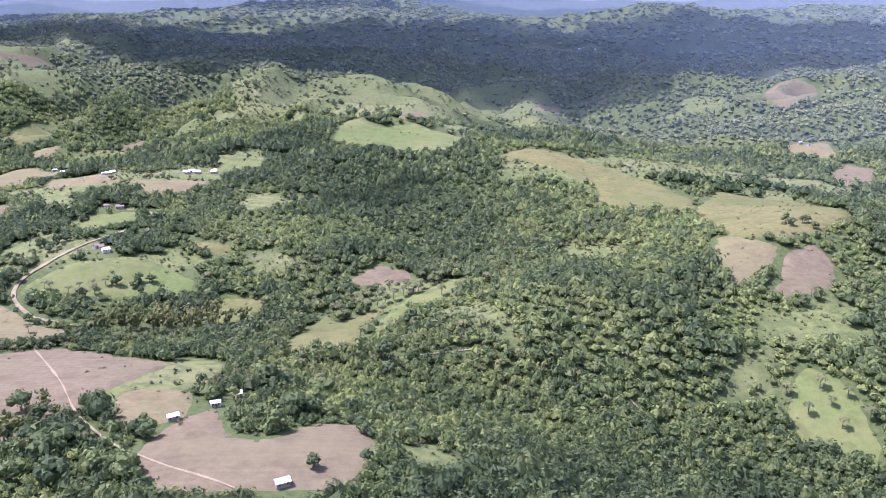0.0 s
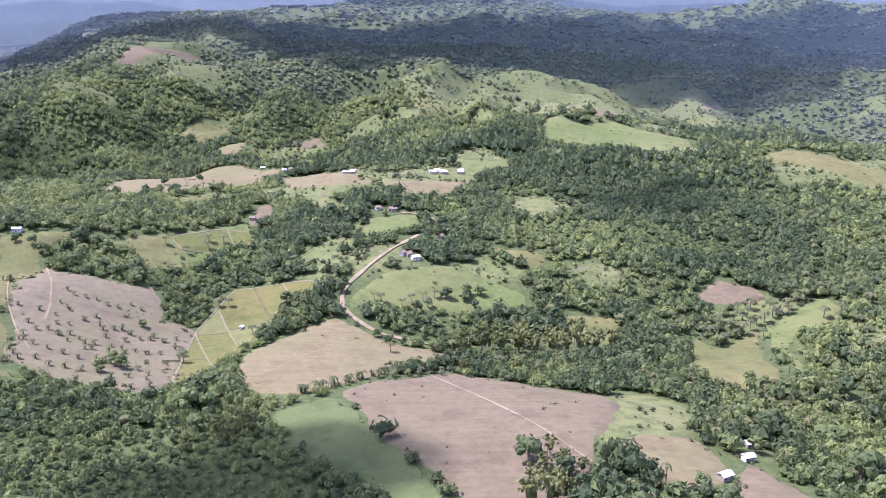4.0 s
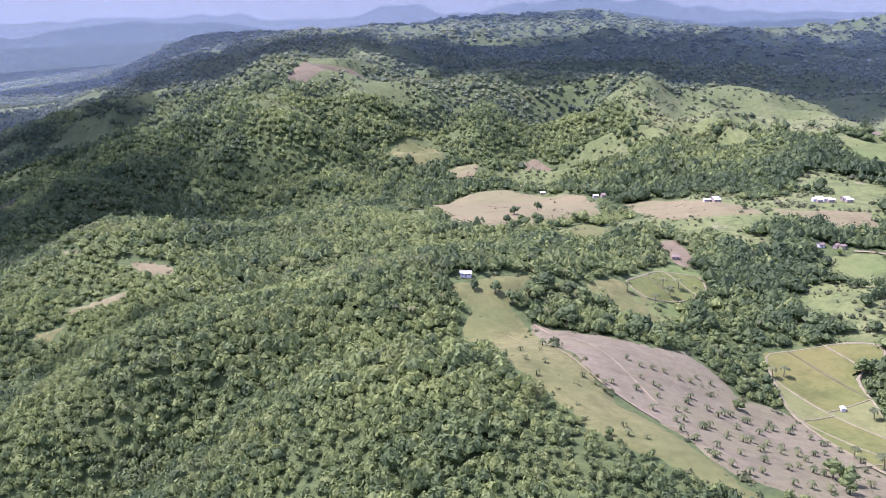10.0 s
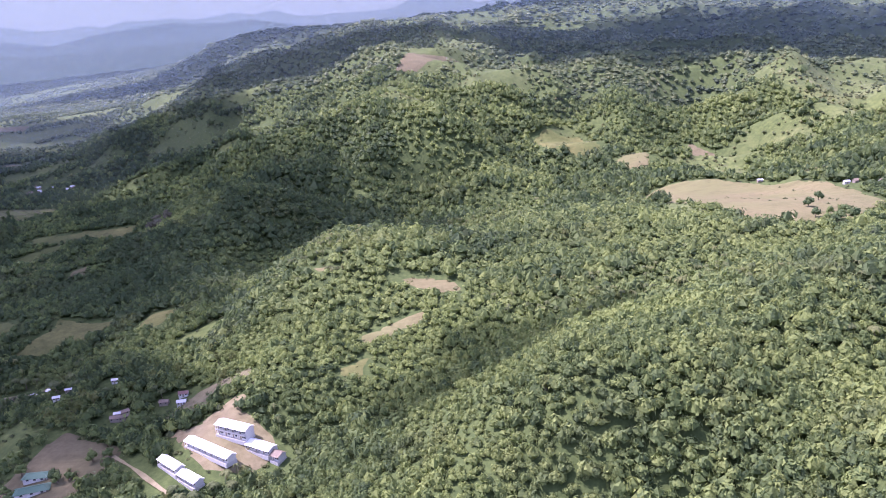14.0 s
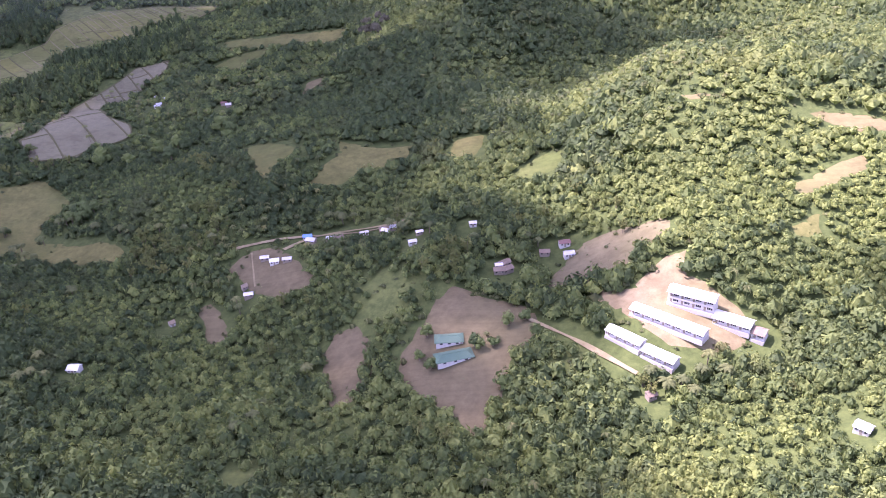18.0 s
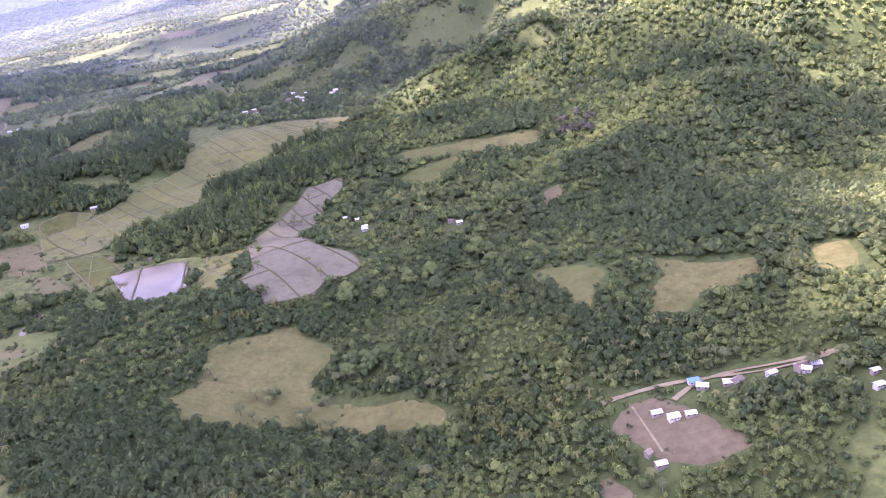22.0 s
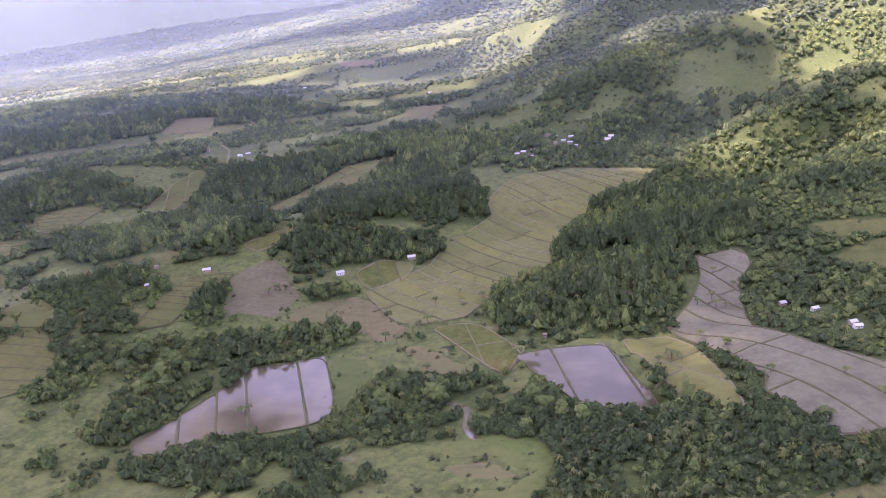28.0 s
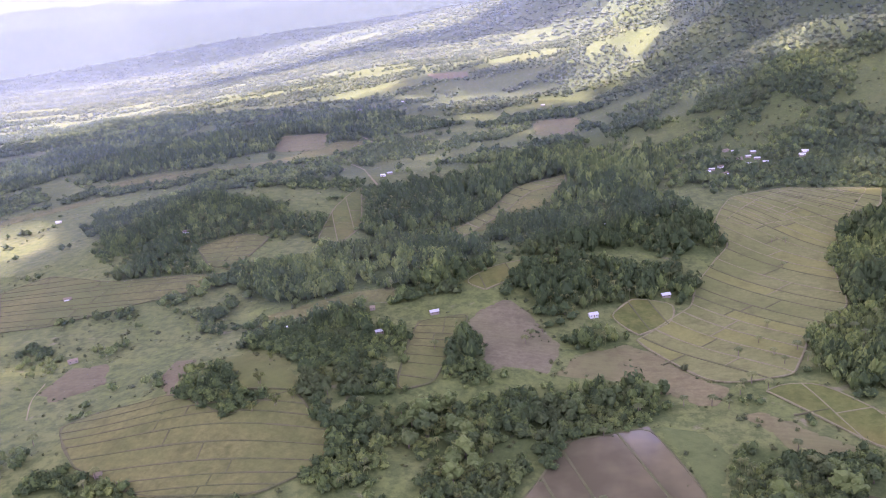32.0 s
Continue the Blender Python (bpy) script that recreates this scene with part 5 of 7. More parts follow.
def hip_roof_house(x, y, turn, length, wide):
    """One wing of the bungalow, under a hipped sheet roof."""
    ob = new("bungalow_wing")
    ob.matrix_world = pose(x, y, float(ground_z(x, y)) + 0.4, 0, 0, turn)
    tagged(ob, "white bungalow wing with a teal hipped metal roof", "house", group="bungalow")
    eave, ridge, over = 1.4, 2.5, 0.5
    part("wall", box(-length / 2, length / 2, -wide / 2, wide / 2, -1.2, eave), M["wall"], ob)
    a, b, r = length / 2 + over, wide / 2 + over, length / 2 - wide * 0.42
    quads = (((-a, -b), (a, -b), (r, 0), (-r, 0)), ((a, b), (-a, b), (-r, 0), (r, 0)))
    for q in quads:
        bm = bmesh.new()
        v = [bm.verts.new((p[0], p[1], ridge if p[1] == 0 else eave)) for p in q]
        w = [bm.verts.new(k.co - Vector((0, 0, 0.08))) for k in v]
        bm.faces.new(v)
        bm.faces.new(w[::-1])
        for i in range(4):
            bm.faces.new((v[i], v[(i + 1) % 4], w[(i + 1) % 4], w[i]))
        part("roof_slope", bm, M["teal"], ob)
    for s in (1, -1):
        bm = bmesh.new()
        v = [bm.verts.new(k) for k in ((s * a, -b, eave), (s * a, b, eave), (s * r, 0, ridge))]
        w = [bm.verts.new(k.co - Vector((0, 0, 0.08))) for k in v]
        bm.faces.new(v)
        bm.faces.new(w[::-1])
        for i in range(3):
            bm.faces.new((v[i], v[(i + 1) % 3], w[(i + 1) % 3], w[i]))
        part("hip", bm, M["teal"], ob)
    part("ridge_cap", box(-r, r, -0.12, 0.12, ridge - 0.02, ridge + 0.06), M["teal"], ob)
    for k in range(3):
        c = (k - 1) * length * 0.3
        win = part("window", box(c - 0.5, c + 0.5, -wide / 2 - 0.04, -wide / 2 - 0.003, 0.45, 1.15), M["board"], ob)
        part("pane", box(c - 0.43, c + 0.43, -wide / 2 - 0.06, -wide / 2 - 0.04, 0.5, 1.1), M["pane"], win)
    part("door", box(length * 0.42, length * 0.5 - 0.1, -wide / 2 - 0.04, -wide / 2 - 0.003, 0, 1.2), M["board"], ob)
    return ob


hip_roof_house(-677.4, 413.4, 10, 8.6, 4.2)
hip_roof_house(-674.8, 405.8, 22, 11.6, 4.6)

# ---- plants ----


def ball(level=1):
    bm = bmesh.new()
    bmesh.ops.create_icosphere(bm, subdivisions=level, radius=1)
    v = np.array([q.co[:] for q in bm.verts])
    f = np.array([[q.index for q in t.verts] for t in bm.faces])
    bm.free()
    return v, f


BALL1, BALL2 = ball(1), ball(2)
CORE = (np.array([(1, 0, 0), (0, 1, 0), (-1, 0, 0), (0, -1, 0), (0, 0, 1), (0, 0, -1)], float),
        np.array([(0, 1, 4), (1, 2, 4), (2, 3, 4), (3, 0, 4), (1, 0, 5), (2, 1, 5), (3, 2, 5), (0, 3, 5)]))


def joined(parts):
    vs, fs, n = [], [], 0
    for v, f in parts:
        vs.append(v)
        fs.append(f + n)
        n += len(v)
    return np.concatenate(vs), np.concatenate(fs)


def leaf_cards(rng, centres, radii, count, size):
    """Small leaf sprays standing out from lumps, each a pointed triangle."""
    which = rng.integers(0, len(centres), count)
    d = rng.normal(size=(count, 3))
    d[:, 2] = np.abs(d[:, 2]) * 0.9 - 0.25
    d /= np.linalg.norm(d, axis=1)[:, None]
    p = centres[which] + d * radii[which][:, None] * rng.uniform(0.8, 1.38, (count, 1))
    t = np.cross(d, rng.normal(size=(count, 3)))
    t /= np.linalg.norm(t, axis=1)[:, None] + 1e-9
    u = np.cross(d, t) + d * rng.uniform(-0.5, 0.7, (count, 1))
    s = size * rng.uniform(0.6, 1.4, (count, 1))
    v = np.stack([p - t * s, p - u * s * 0.8 + d * s * 0.25, p + t * s + u * s * 0.4], 1).reshape(-1, 3)
    return v, np.arange(count)[:, None] * 3 + [0, 1, 2]


def crown(seed, lumps=4, cards=46, spread=0.55, tall=0.75, fine=False, card=0.18):
    """A broadleaf crown about 2 across and 1.7 high, standing on 0: lumps of foliage with loose sprays."""
    rng = np.random.default_rng(seed)
    ang = rng.uniform(0, 6.28) + np.arange(lumps) * 6.28 / max(lumps - 1, 1)
    rad = np.where(np.arange(lumps) == 0, 0.05, spread * rng.uniform(0.7, 1.2, lumps))
    c = np.stack([rad * np.cos(ang), rad * np.sin(ang), tall * rng.uniform(0.6, 1.2, lumps) + np.where(np.arange(lumps) == 0, 0.3, 0)], 1)
    r = rng.uniform(0.36, 0.55, lumps) * (1.4 if lumps == 1 else 1.1 if lumps == 2 else 1.0)
    parts = []
    for k in range(lumps):
        v, f = BALL2 if fine else BALL1
        v = v * (1 + rng.normal(0, 0.2, (len(v), 1))) * r[k] * np.array([1, 1, 0.85])
        parts.append((v + c[k], f))
    if cards:
        parts.append(leaf_cards(rng, c, r, cards, card))
    return joined(parts)


def spray(seed, lumps, cards, card, tall=0.8):
    """A plainer crown for woods seen from afar: a small dark core hidden in many leaf sprays."""
    rng = np.random.default_rng(seed)
    a = rng.uniform(0, 6.28) + np.arange(lumps) * 3.1
    off = 0.3 if lumps > 1 else 0.0
    c = np.stack([off * np.cos(a), off * np.sin(a), tall * rng.uniform(0.8, 1.1, lumps)], 1)
    r = rng.uniform(0.5, 0.62, lumps) if lumps > 1 else np.array([0.68])
    parts = []
    for k in range(lumps):
        v, f = CORE
        parts.append((v * (1 + rng.normal(0, 0.15, (6, 1))) * r[k] * np.array([1.05, 1.05, 0.9]) + c[k], f))
    parts.append(leaf_cards(rng, c, r, cards, card))
    return joined(parts)


def palm_fronds(seed, count=13):
    """Drooping feathery fronds round a point at 0, about 1 long."""
    rng = np.random.default_rng(seed)
    vs, fs, n = [], [], 0
    for k in range(count):
        a = k * 2.4 + rng.uniform(-0.3, 0.3)
        rise, long = rng.uniform(0.1, 0.75), rng.uniform(0.8, 1.1)
        s = np.linspace(0, 1, 5)
        x, z = long * s * (1 - 0.18 * s), rise * s - (0.55 + rise * 0.6) * s ** 2.2
        w = 0.15 * np.sin(np.pi * np.clip(s * 0.9 + 0.1, 0, 1)) + 0.015
        ca, sa = np.cos(a), np.sin(a)
        mid = np.stack([x * ca, x * sa, z + 0.04], 1)
        side = np.stack([-sa * w, ca * w, -0.45 * w], 1)
        side2 = np.stack([sa * w, -ca * w, -0.45 * w], 1)
        vs.append(np.concatenate([mid, mid + side, mid + side2]))
        for i in range(4):
            fs += [(n + i, n + i + 1, n + 6 + i), (n + i, n + 6 + i, n + 5 + i), (n + i, n + 10 + i, n + 11 + i), (n + i, n + 11 + i, n + i + 1)]
        n += 15
    return np.concatenate(vs), np.array(fs)


def stem(height_, base, top, lean=0.0, sides=5, rings=4):
    s = np.linspace(0, 1, rings)
    vs, fs = [], []
    for i, q in enumerate(s):
        r = base + (top - base) * q
        for k in range(sides):
            a = 6.2832 * k / sides
            vs.append((r * math.cos(a) + lean * q * q, r * math.sin(a), height_ * q))
    for i in range(rings - 1):
        for k in range(sides):
            p, q = i * sides + k, i * sides + (k + 1) % sides
            fs += [(p, q, q + sides), (p, q + sides, p + sides)]
    return np.array(vs), np.array(fs)


def bamboo_clump(seed, canes=16, cards=70):
    """Arching canes hung with sprays, about 2 across and 2.6 high."""
    rng = np.random.default_rng(seed)
    parts, tips, rr = [], [], []
    for k in range(canes):
        a, out, tall = rng.uniform(0, 6.28), rng.uniform(0.25, 1.0), rng.uniform(1.5, 2.6)
        for q in (0.45, 0.7, 0.9, 1.05):
            tips.append((out * q * q * math.cos(a), out * q * q * math.sin(a), tall * (q - 0.28 * q ** 3) * 1.15))
            rr.append(0.2 * (1.15 - 0.5 * q))
    tips, rr = np.array(tips), np.array(rr)
    for c, r in list(zip(tips, rr))[::2]:
        v, f = BALL1
        parts.append((v * (1 + rng.normal(0, 0.25, (len(v), 1))) * r * np.array([1, 1, 1.5]) + c, f))
    parts.append(leaf_cards(rng, tips, rr * 1.3, cards, 0.15))
    return joined(parts)


def plant_all(name, protos, x, y, size, tall, mat, rng, sink=0.15, tone=None):
    """Many plants as one mesh: for each place one of the prototypes, turned and scaled, with a tone of its own."""
    which = rng.integers(0, len(protos), len(x))
    z = ground_z(x, y)
    turn = rng.uniform(0, 6.283, len(x))
    tone = rng.beta(2.0, 2.0, len(x)) if tone is None else tone
    vs, fs, ts, n = [], [], [], 0
    for k, (pv, pf) in enumerate(protos):
        m = which == k
        if not m.any():
            continue
        c, s = np.cos(turn[m])[:, None], np.sin(turn[m])[:, None]
        sx = (size[m] / 2)[:, None]
        vx = (pv[:, 0] * c - pv[:, 1] * s) * sx + x[m][:, None]
        vy = (pv[:, 0] * s + pv[:, 1] * c) * sx + y[m][:, None]
        vz = (pv[:, 2] - sink) * (tall[m] / 1.6)[:, None] + z[m][:, None]
        vs.append(np.stack([vx, vy, vz], 2).reshape(-1, 3))
        count = int(m.sum())
        fs.append((pf[None] + (np.arange(count) * len(pv))[:, None, None] + n).reshape(-1, 3))
        leaf = np.repeat(rng.normal(0, 0.17, len(pv) // 3 + 1), 3)[:len(pv)][::-1]
        ts.append(np.clip(tone[m][:, None] + leaf[None], 0, 1).ravel())
        n += count * len(pv)
    ob = mesh_object(name, np.concatenate(vs), np.concatenate(fs), [mat], False, np.concatenate(ts))
    return ob


def mask_at(x, y, grow=0.0):
    """The plan's mark at each place; grow also looks that far to each side."""
    res = np.zeros(len(x), np.uint8)
    for dx, dy in ((0, 0), (grow, 0), (-grow, 0), (0, grow), (0, -grow)) if grow else ((0, 0),):
        i = np.clip(((x + dx - MX0) / CELL).round().astype(int), 0, MNX - 1)
        j = np.clip(((y + dy - MY0) / CELL).round().astype(int), 0, MNY - 1)
        res = np.maximum(res, MASK[i, j])
    return res


def off_path(x, y):
    """How far a place lies ahead of the flight line."""
    return (y + 0.307 * x) / 1.046


def in_reach(x, y):
    """Places that could come into view along the flight."""
    near = np.where((x > -950) & (x < -560), 95, np.where(x > -110, 126 + 0.3 * (x + 110), 120))
    return (x < 0.57 * y + 35) & (x > -1150 - 0.93 * (y - 330) - 60) & (off_path(x, y) > near)


def scattered(rng, d0, d1, gap, x0=-4200, x1=2600):
    """Loose places between d0 and d1 metres off the flight line, about gap apart."""
    y_hi = d1 * 1.046 - 0.307 * x0
    x, y = np.meshgrid(np.arange(x0, x1, gap), np.arange(0, min(y_hi, 4200), gap), indexing="ij")
    x = (x + rng.uniform(-0.48, 0.48, x.shape) * gap).ravel()
    y = (y + rng.uniform(-0.48, 0.48, y.shape) * gap).ravel()
    d = off_path(x, y)
    keep = in_reach(x, y) & (d >= d0) & (d < d1)
    return x[keep], y[keep]


GRASSY = [(-160, 1080, 170, 130, 0.42), (20, 1150, 200, 120, 0.35), (-600, 1220, 120, 160, 0.75), (28, 339, 22, 40, 0.75), (103, 445, 18, 26, 0.75), (10, 459, 12, 20, 0.75), (-92, 275, 20, 16, 0.75), (-103, 255, 16, 14, 0.75), (7, 285, 14, 14, 0.75), (40, 303, 14, 18, 0.75), (-705, 440, 24, 26, 0.7), (-725, 357, 14, 12, 0.6), (-661, 364, 10, 10, 0.6), (-640, 400, 14, 10, 0.5), (-745, 415, 22, 20, 0.5), (200, 640, 120, 60, 0.5), (80, 300, 90, 90, -0.3), (-120, 950, 120, 60, 0.6),
          (330, 1150, 260, 200, 0.5), (-250, 470, 120, 70, 0.25), (-980, 1330, 110, 90, 0.35), (-850, 1180, 90, 60, 0.3), (-700, 1010, 90, 70, 0.25), (-90, 520, 110, 75, -0.5), (-720, 590, 90, 70, -0.4)]


def valley(x, y):
    """1 on the open valley floor, 0 in the hills."""
    return 1 / (1 + np.exp((x + 985 + 0.25 * np.maximum(y - 750, 0)) / 12.0))


def openness(x, y):
    """From closed woods (0) to grassy slopes with loose shrubs (1)."""
    o = 0.5 + 0.5 * vnoise(x, y, 150, 21) + 0.25 * vnoise(x, y, 55, 22)
    for cx, cy, a, b, amount in GRASSY:
        o = o + amount * np.exp(-(((x - cx) / a) ** 2 + ((y - cy) / b) ** 2))
    ridge = np.exp(-(((x + 440) / 175) ** 4 + ((y - 370) / 180) ** 4))
    east = 1 / (1 + np.exp(-(x + 260) / 40.0))
    plateau = np.exp(-(((x + 120) / 210) ** 4 + ((y - 480) / 260) ** 4))
    o = o - 0.50 - 1.0 * ridge + plateau * (0.10 + 0.75 * vnoise(x, y, 48, 25)) + 0.3 * east * vnoise(x, y, 33, 26)
    o = np.clip((o - 0.12) * 1.9, 0, 1)
    u, v = 0.8 * x + 0.6 * y, -0.6 * x + 0.8 * y
    belts = 0.55 + 0.9 * vnoise(u / 3.2, v, 34, 23) + 0.3 * vnoise(x, y, 40, 24)
    floor = np.where(y < 1000, 0.85 + 0.1 * vnoise(x, y, 46, 29), np.clip(belts + 0.12, 0, 0.96) * np.clip(1.2 - (y - 1000) / 2400, 0.6, 1))
    k = valley(x, y)
    return o * (1 - k) + floor * k


def stature(x, y):
    """From low bright scrub (-1) to groups of tall dark old trees (1)."""
    g = 0.75 * vnoise(x, y, 37, 81) + 0.55 * vnoise(x, y, 15, 82) + 0.3 * vnoise(x, y, 110, 83)
    ridge = np.exp(-(((x + 450) / 170) ** 2 + ((y - 400) / 150) ** 2))
    return np.clip(g * (1 - 0.45 * ridge), -1, 1)


def light_of(x, y, rng):
    """The tone of each plant: bright in young scrub, dark in old woods, with ridge sunlight added."""
    t = 0.40 + 0.32 * vnoise(x, y, 95, 31) + 0.24 * vnoise(x, y, 32, 32) + rng.normal(0, 0.24, len(x))
    # ridge: yellower leaves, and part of its sunlight put into their tone
    ridge = np.exp(-(((x + 450) / 160) ** 2 + ((y - 410) / 140) ** 2))
    # tone falls towards the west and rises far off
    west = 1 / (1 + np.exp((x + 690 + 0.1 * (y - 450)) / 40.0))
    return np.clip(t + 0.42 * ridge - 0.42 * stature(x, y) - 0.22 * west + 0.16 * np.clip((y - 800) / 200, 0, 1) * (1 - west), 0, 1)


def wooded(x, y, rng, edge):
    """Which places are free, and which of those carry a tree."""
    m = mask_at(x, y)
    fray = vnoise(x, y, 19, 41) + 0.6 * vnoise(x, y, 7, 42)
    close = np.zeros(len(x), bool)
    for k in range(8):
        close |= mask_at(x + 11 * math.cos(0.785 * k), y + 11 * math.sin(0.785 * k)) == 3
    m = np.where((m == 3) & (fray < -0.62), 0, np.where((m == 0) & close & (fray > 0.12), 3, m))
    free = (m == 3) | ((m == 0) & (mask_at(x, y, edge) != 1))
    o = openness(x, y)
    clump = np.clip(0.5 + 0.62 * vnoise(x, y, 17, 27) + 0.25 * vnoise(x, y, 8, 28), 0, 1)
    wide = np.clip(0.5 + 0.7 * vnoise(x, y, 75, 29), 0, 1)
    clump = np.where(y > 1300, 0.4 * clump + 0.6 * wide, clump)
    draw = 0.35 * rng.uniform(0, 1, len(x)) + 0.65 * clump
    tree = (m == 3) | (draw > np.clip(o, 0.02, 0.885))
    free &= tree | (draw > 0.30 + 0.35 * o) | (m == 3)
    return free, tree


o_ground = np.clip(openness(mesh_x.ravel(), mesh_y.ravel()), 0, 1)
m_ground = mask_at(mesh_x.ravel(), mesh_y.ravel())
# lower in wood belts and with growing y, where the ground turns darker
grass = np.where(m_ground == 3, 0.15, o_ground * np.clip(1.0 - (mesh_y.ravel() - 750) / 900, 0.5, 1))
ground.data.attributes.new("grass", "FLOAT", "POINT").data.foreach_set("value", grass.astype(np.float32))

rng = np.random.default_rng(11)
NEAR = [spray(k, 1 + (k % 3 > 0), 44, 0.22) for k in range(14)]
MID = [spray(20 + k, 1 + k % 2, 30, 0.21) for k in range(8)]
FAR = [spray(40 + k, 1, 13, 0.32) for k in range(6)]
BLOB = [spray(50 + k, 1, 5, 0.48) for k in range(6)]
SHRUB = [spray(60 + k, 1, 10, 0.34, 0.45) for k in range(4)]
PALMS = [joined([(lambda v, f: (v * np.array([0.9, 0.9, 0.75]) + np.array([0.06, 0, 1.35]), f))(*palm_fronds(70 + k, 6)), stem(1.4, 0.07, 0.045, 0.06, 4, 3)]) for k in range(4)]

for x0, x1 in ((-1900, -1100), (-1100, -800), (-800, -500), (-500, -200), (-200, 500)):
    x, y = scattered(rng, 90, 300, 2.95, x0, x1)
    free, tree = wooded(x, y, rng, 0.7)
    kind = rng.uniform(0, 1, len(x)) + 0.35 * vnoise(x, y, 60, 51)
    size = (3.0 + 3.8 * rng.beta(1.3, 2.8, len(x))) * (1 + 0.5 * stature(x, y))
    tone = light_of(x, y, rng)
    palm = free & tree & (kind > 1.11 - 0.08 * (mask_at(x, y) == 3))
    tree_ = free & tree & ~palm
    bush = free & ~tree & (valley(x, y) * rng.uniform(0, 1, len(x)) < 0.25)
    ob = plant_all("woodland", NEAR, x[tree_], y[tree_], size[tree_] * 1.2, size[tree_] * rng.uniform(0.75, 1.3, tree_.sum()), M["leaf"], rng, tone=tone[tree_])
    tagged(ob, "dense green tropical broadleaf woodland on hill slopes", "woodland", kind="stuff")
    if palm.any():
        ob = plant_all("palm_grove", PALMS, x[palm], y[palm], rng.uniform(4.2, 5.6, palm.sum()), rng.uniform(5.0, 7.0, palm.sum()), M["palm"], rng, 0.02)
        tagged(ob, "coconut palms mixed into the woodland", "palms", kind="stuff")
    if bush.any():
        ob = plant_all("scrub", SHRUB, x[bush], y[bush], size[bush] * rng.uniform(0.25, 0.8, bush.sum()), size[bush] * rng.uniform(0.2, 0.5, bush.sum()), M["scrub"], rng, tone=tone[bush])
        tagged(ob, "light green scrub and undergrowth between trees", "scrub", kind="stuff")

x, y = scattered(rng, 300, 560, 4.0)
free, tree = wooded(x, y, rng, 1.2)
belt = np.where(mask_at(x, y) == 3, 1.8, 1.0)
size, tone = (3.7 + 4.2 * rng.beta(1.3, 2.6, len(x))) * (1 + 0.5 * stature(x, y)), light_of(x, y, rng)
kind = rng.uniform(0, 1, len(x)) + 0.35 * vnoise(x, y, 60, 51)
palm = free & tree & (kind > 1.02 - 0.22 * (mask_at(x, y) == 3))
pick = free & tree & ~palm
tagged(plant_all("woodland", MID, x[pick], y[pick], size[pick] * 1.32, size[pick] * belt[pick] * rng.uniform(0.8, 1.3, pick.sum()), M["leaf"], rng, tone=tone[pick]),
       "green woodland between the fields", "woodland", kind="stuff")
tagged(plant_all("palm_grove", PALMS, x[palm], y[palm], rng.uniform(4.2, 5.6, palm.sum()), rng.uniform(5.0, 7.0, palm.sum()), M["palm"], rng, 0.02),
       "coconut palms standing in the woodland", "palms", kind="stuff")
pick = free & ~tree & (valley(x, y) * rng.uniform(0, 1, len(x)) < 0.25)
tagged(plant_all("scrub", SHRUB, x[pick], y[pick], size[pick] * rng.uniform(0.25, 0.75, pick.sum()), size[pick] * rng.uniform(0.2, 0.5, pick.sum()), M["scrub"], rng, tone=tone[pick]),
       "loose shrubs on grassy slopes", "scrub", kind="stuff")

x, y = scattered(rng, 560, 980, 5.6)
free, tree = wooded(x, y, rng, 2.5)
belt = np.where(mask_at(x, y) == 3, 1.65, 1.0)
size, tone = (5.0 + 4.6 * rng.beta(1.4, 2.4, len(x))) * (1 + 0.45 * stature(x, y)), light_of(x, y, rng)
pick = free & tree
tagged(plant_all("woodland", FAR, x[pick], y[pick], size[pick] * 1.25, size[pick] * belt[pick] * rng.uniform(0.85, 1.35, pick.sum()), M["leaf"], rng, tone=tone[pick]),
       "green woodland covering the middle hills", "woodland", kind="stuff")
pick = free & ~tree & (rng.uniform(0, 1, len(x)) < 0.7 - 0.6 * valley(x, y))
tagged(plant_all("scrub", BLOB, x[pick], y[pick], size[pick] * rng.uniform(0.25, 0.75, pick.sum()), size[pick] * rng.uniform(0.2, 0.45, pick.sum()), M["scrub"], rng, tone=tone[pick]),
       "scattered shrubs on open hillsides", "scrub", kind="stuff")

x, y = scattered(rng, 980, 1800, 8.8)
free, tree = wooded(x, y, rng, 3.0)
free &= tree | (rng.uniform(0, 1, len(x)) < 0.45 - 0.4 * valley(x, y))
size, tone = rng.uniform(6.5, 12.5, len(x)) * np.where(tree, 1, 0.5), light_of(x, y, rng)
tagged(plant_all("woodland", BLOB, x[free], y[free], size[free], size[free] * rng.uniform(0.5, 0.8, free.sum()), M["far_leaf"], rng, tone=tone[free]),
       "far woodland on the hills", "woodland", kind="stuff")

x, y = scattered(rng, 1800, 4000, 19)
free, tree = wooded(x, y, rng, 3.0)
free &= tree
size, tone = rng.uniform(12, 25, len(x)), light_of(x, y, rng)
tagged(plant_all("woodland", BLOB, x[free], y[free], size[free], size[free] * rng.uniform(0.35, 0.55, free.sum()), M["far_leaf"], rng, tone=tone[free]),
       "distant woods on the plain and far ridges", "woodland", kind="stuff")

# woods going on under the flight line
x, y = np.meshgrid(np.arange(-1500, 250, 9.5), np.arange(-420, 620, 9.5), indexing="ij")
x = (x + rng.uniform(-4.5, 4.5, x.shape)).ravel()
y = (y + rng.uniform(-4.5, 4.5, y.shape)).ravel()
keep = ~in_reach(x, y) & (off_path(x, y) > -160) & (off_path(x, y) < 300) & (mask_at(x, y, 3.0) != 1) & (openness(x, y) < 0.6)
x, y = x[keep], y[keep]
size = rng.uniform(9, 15, len(x))
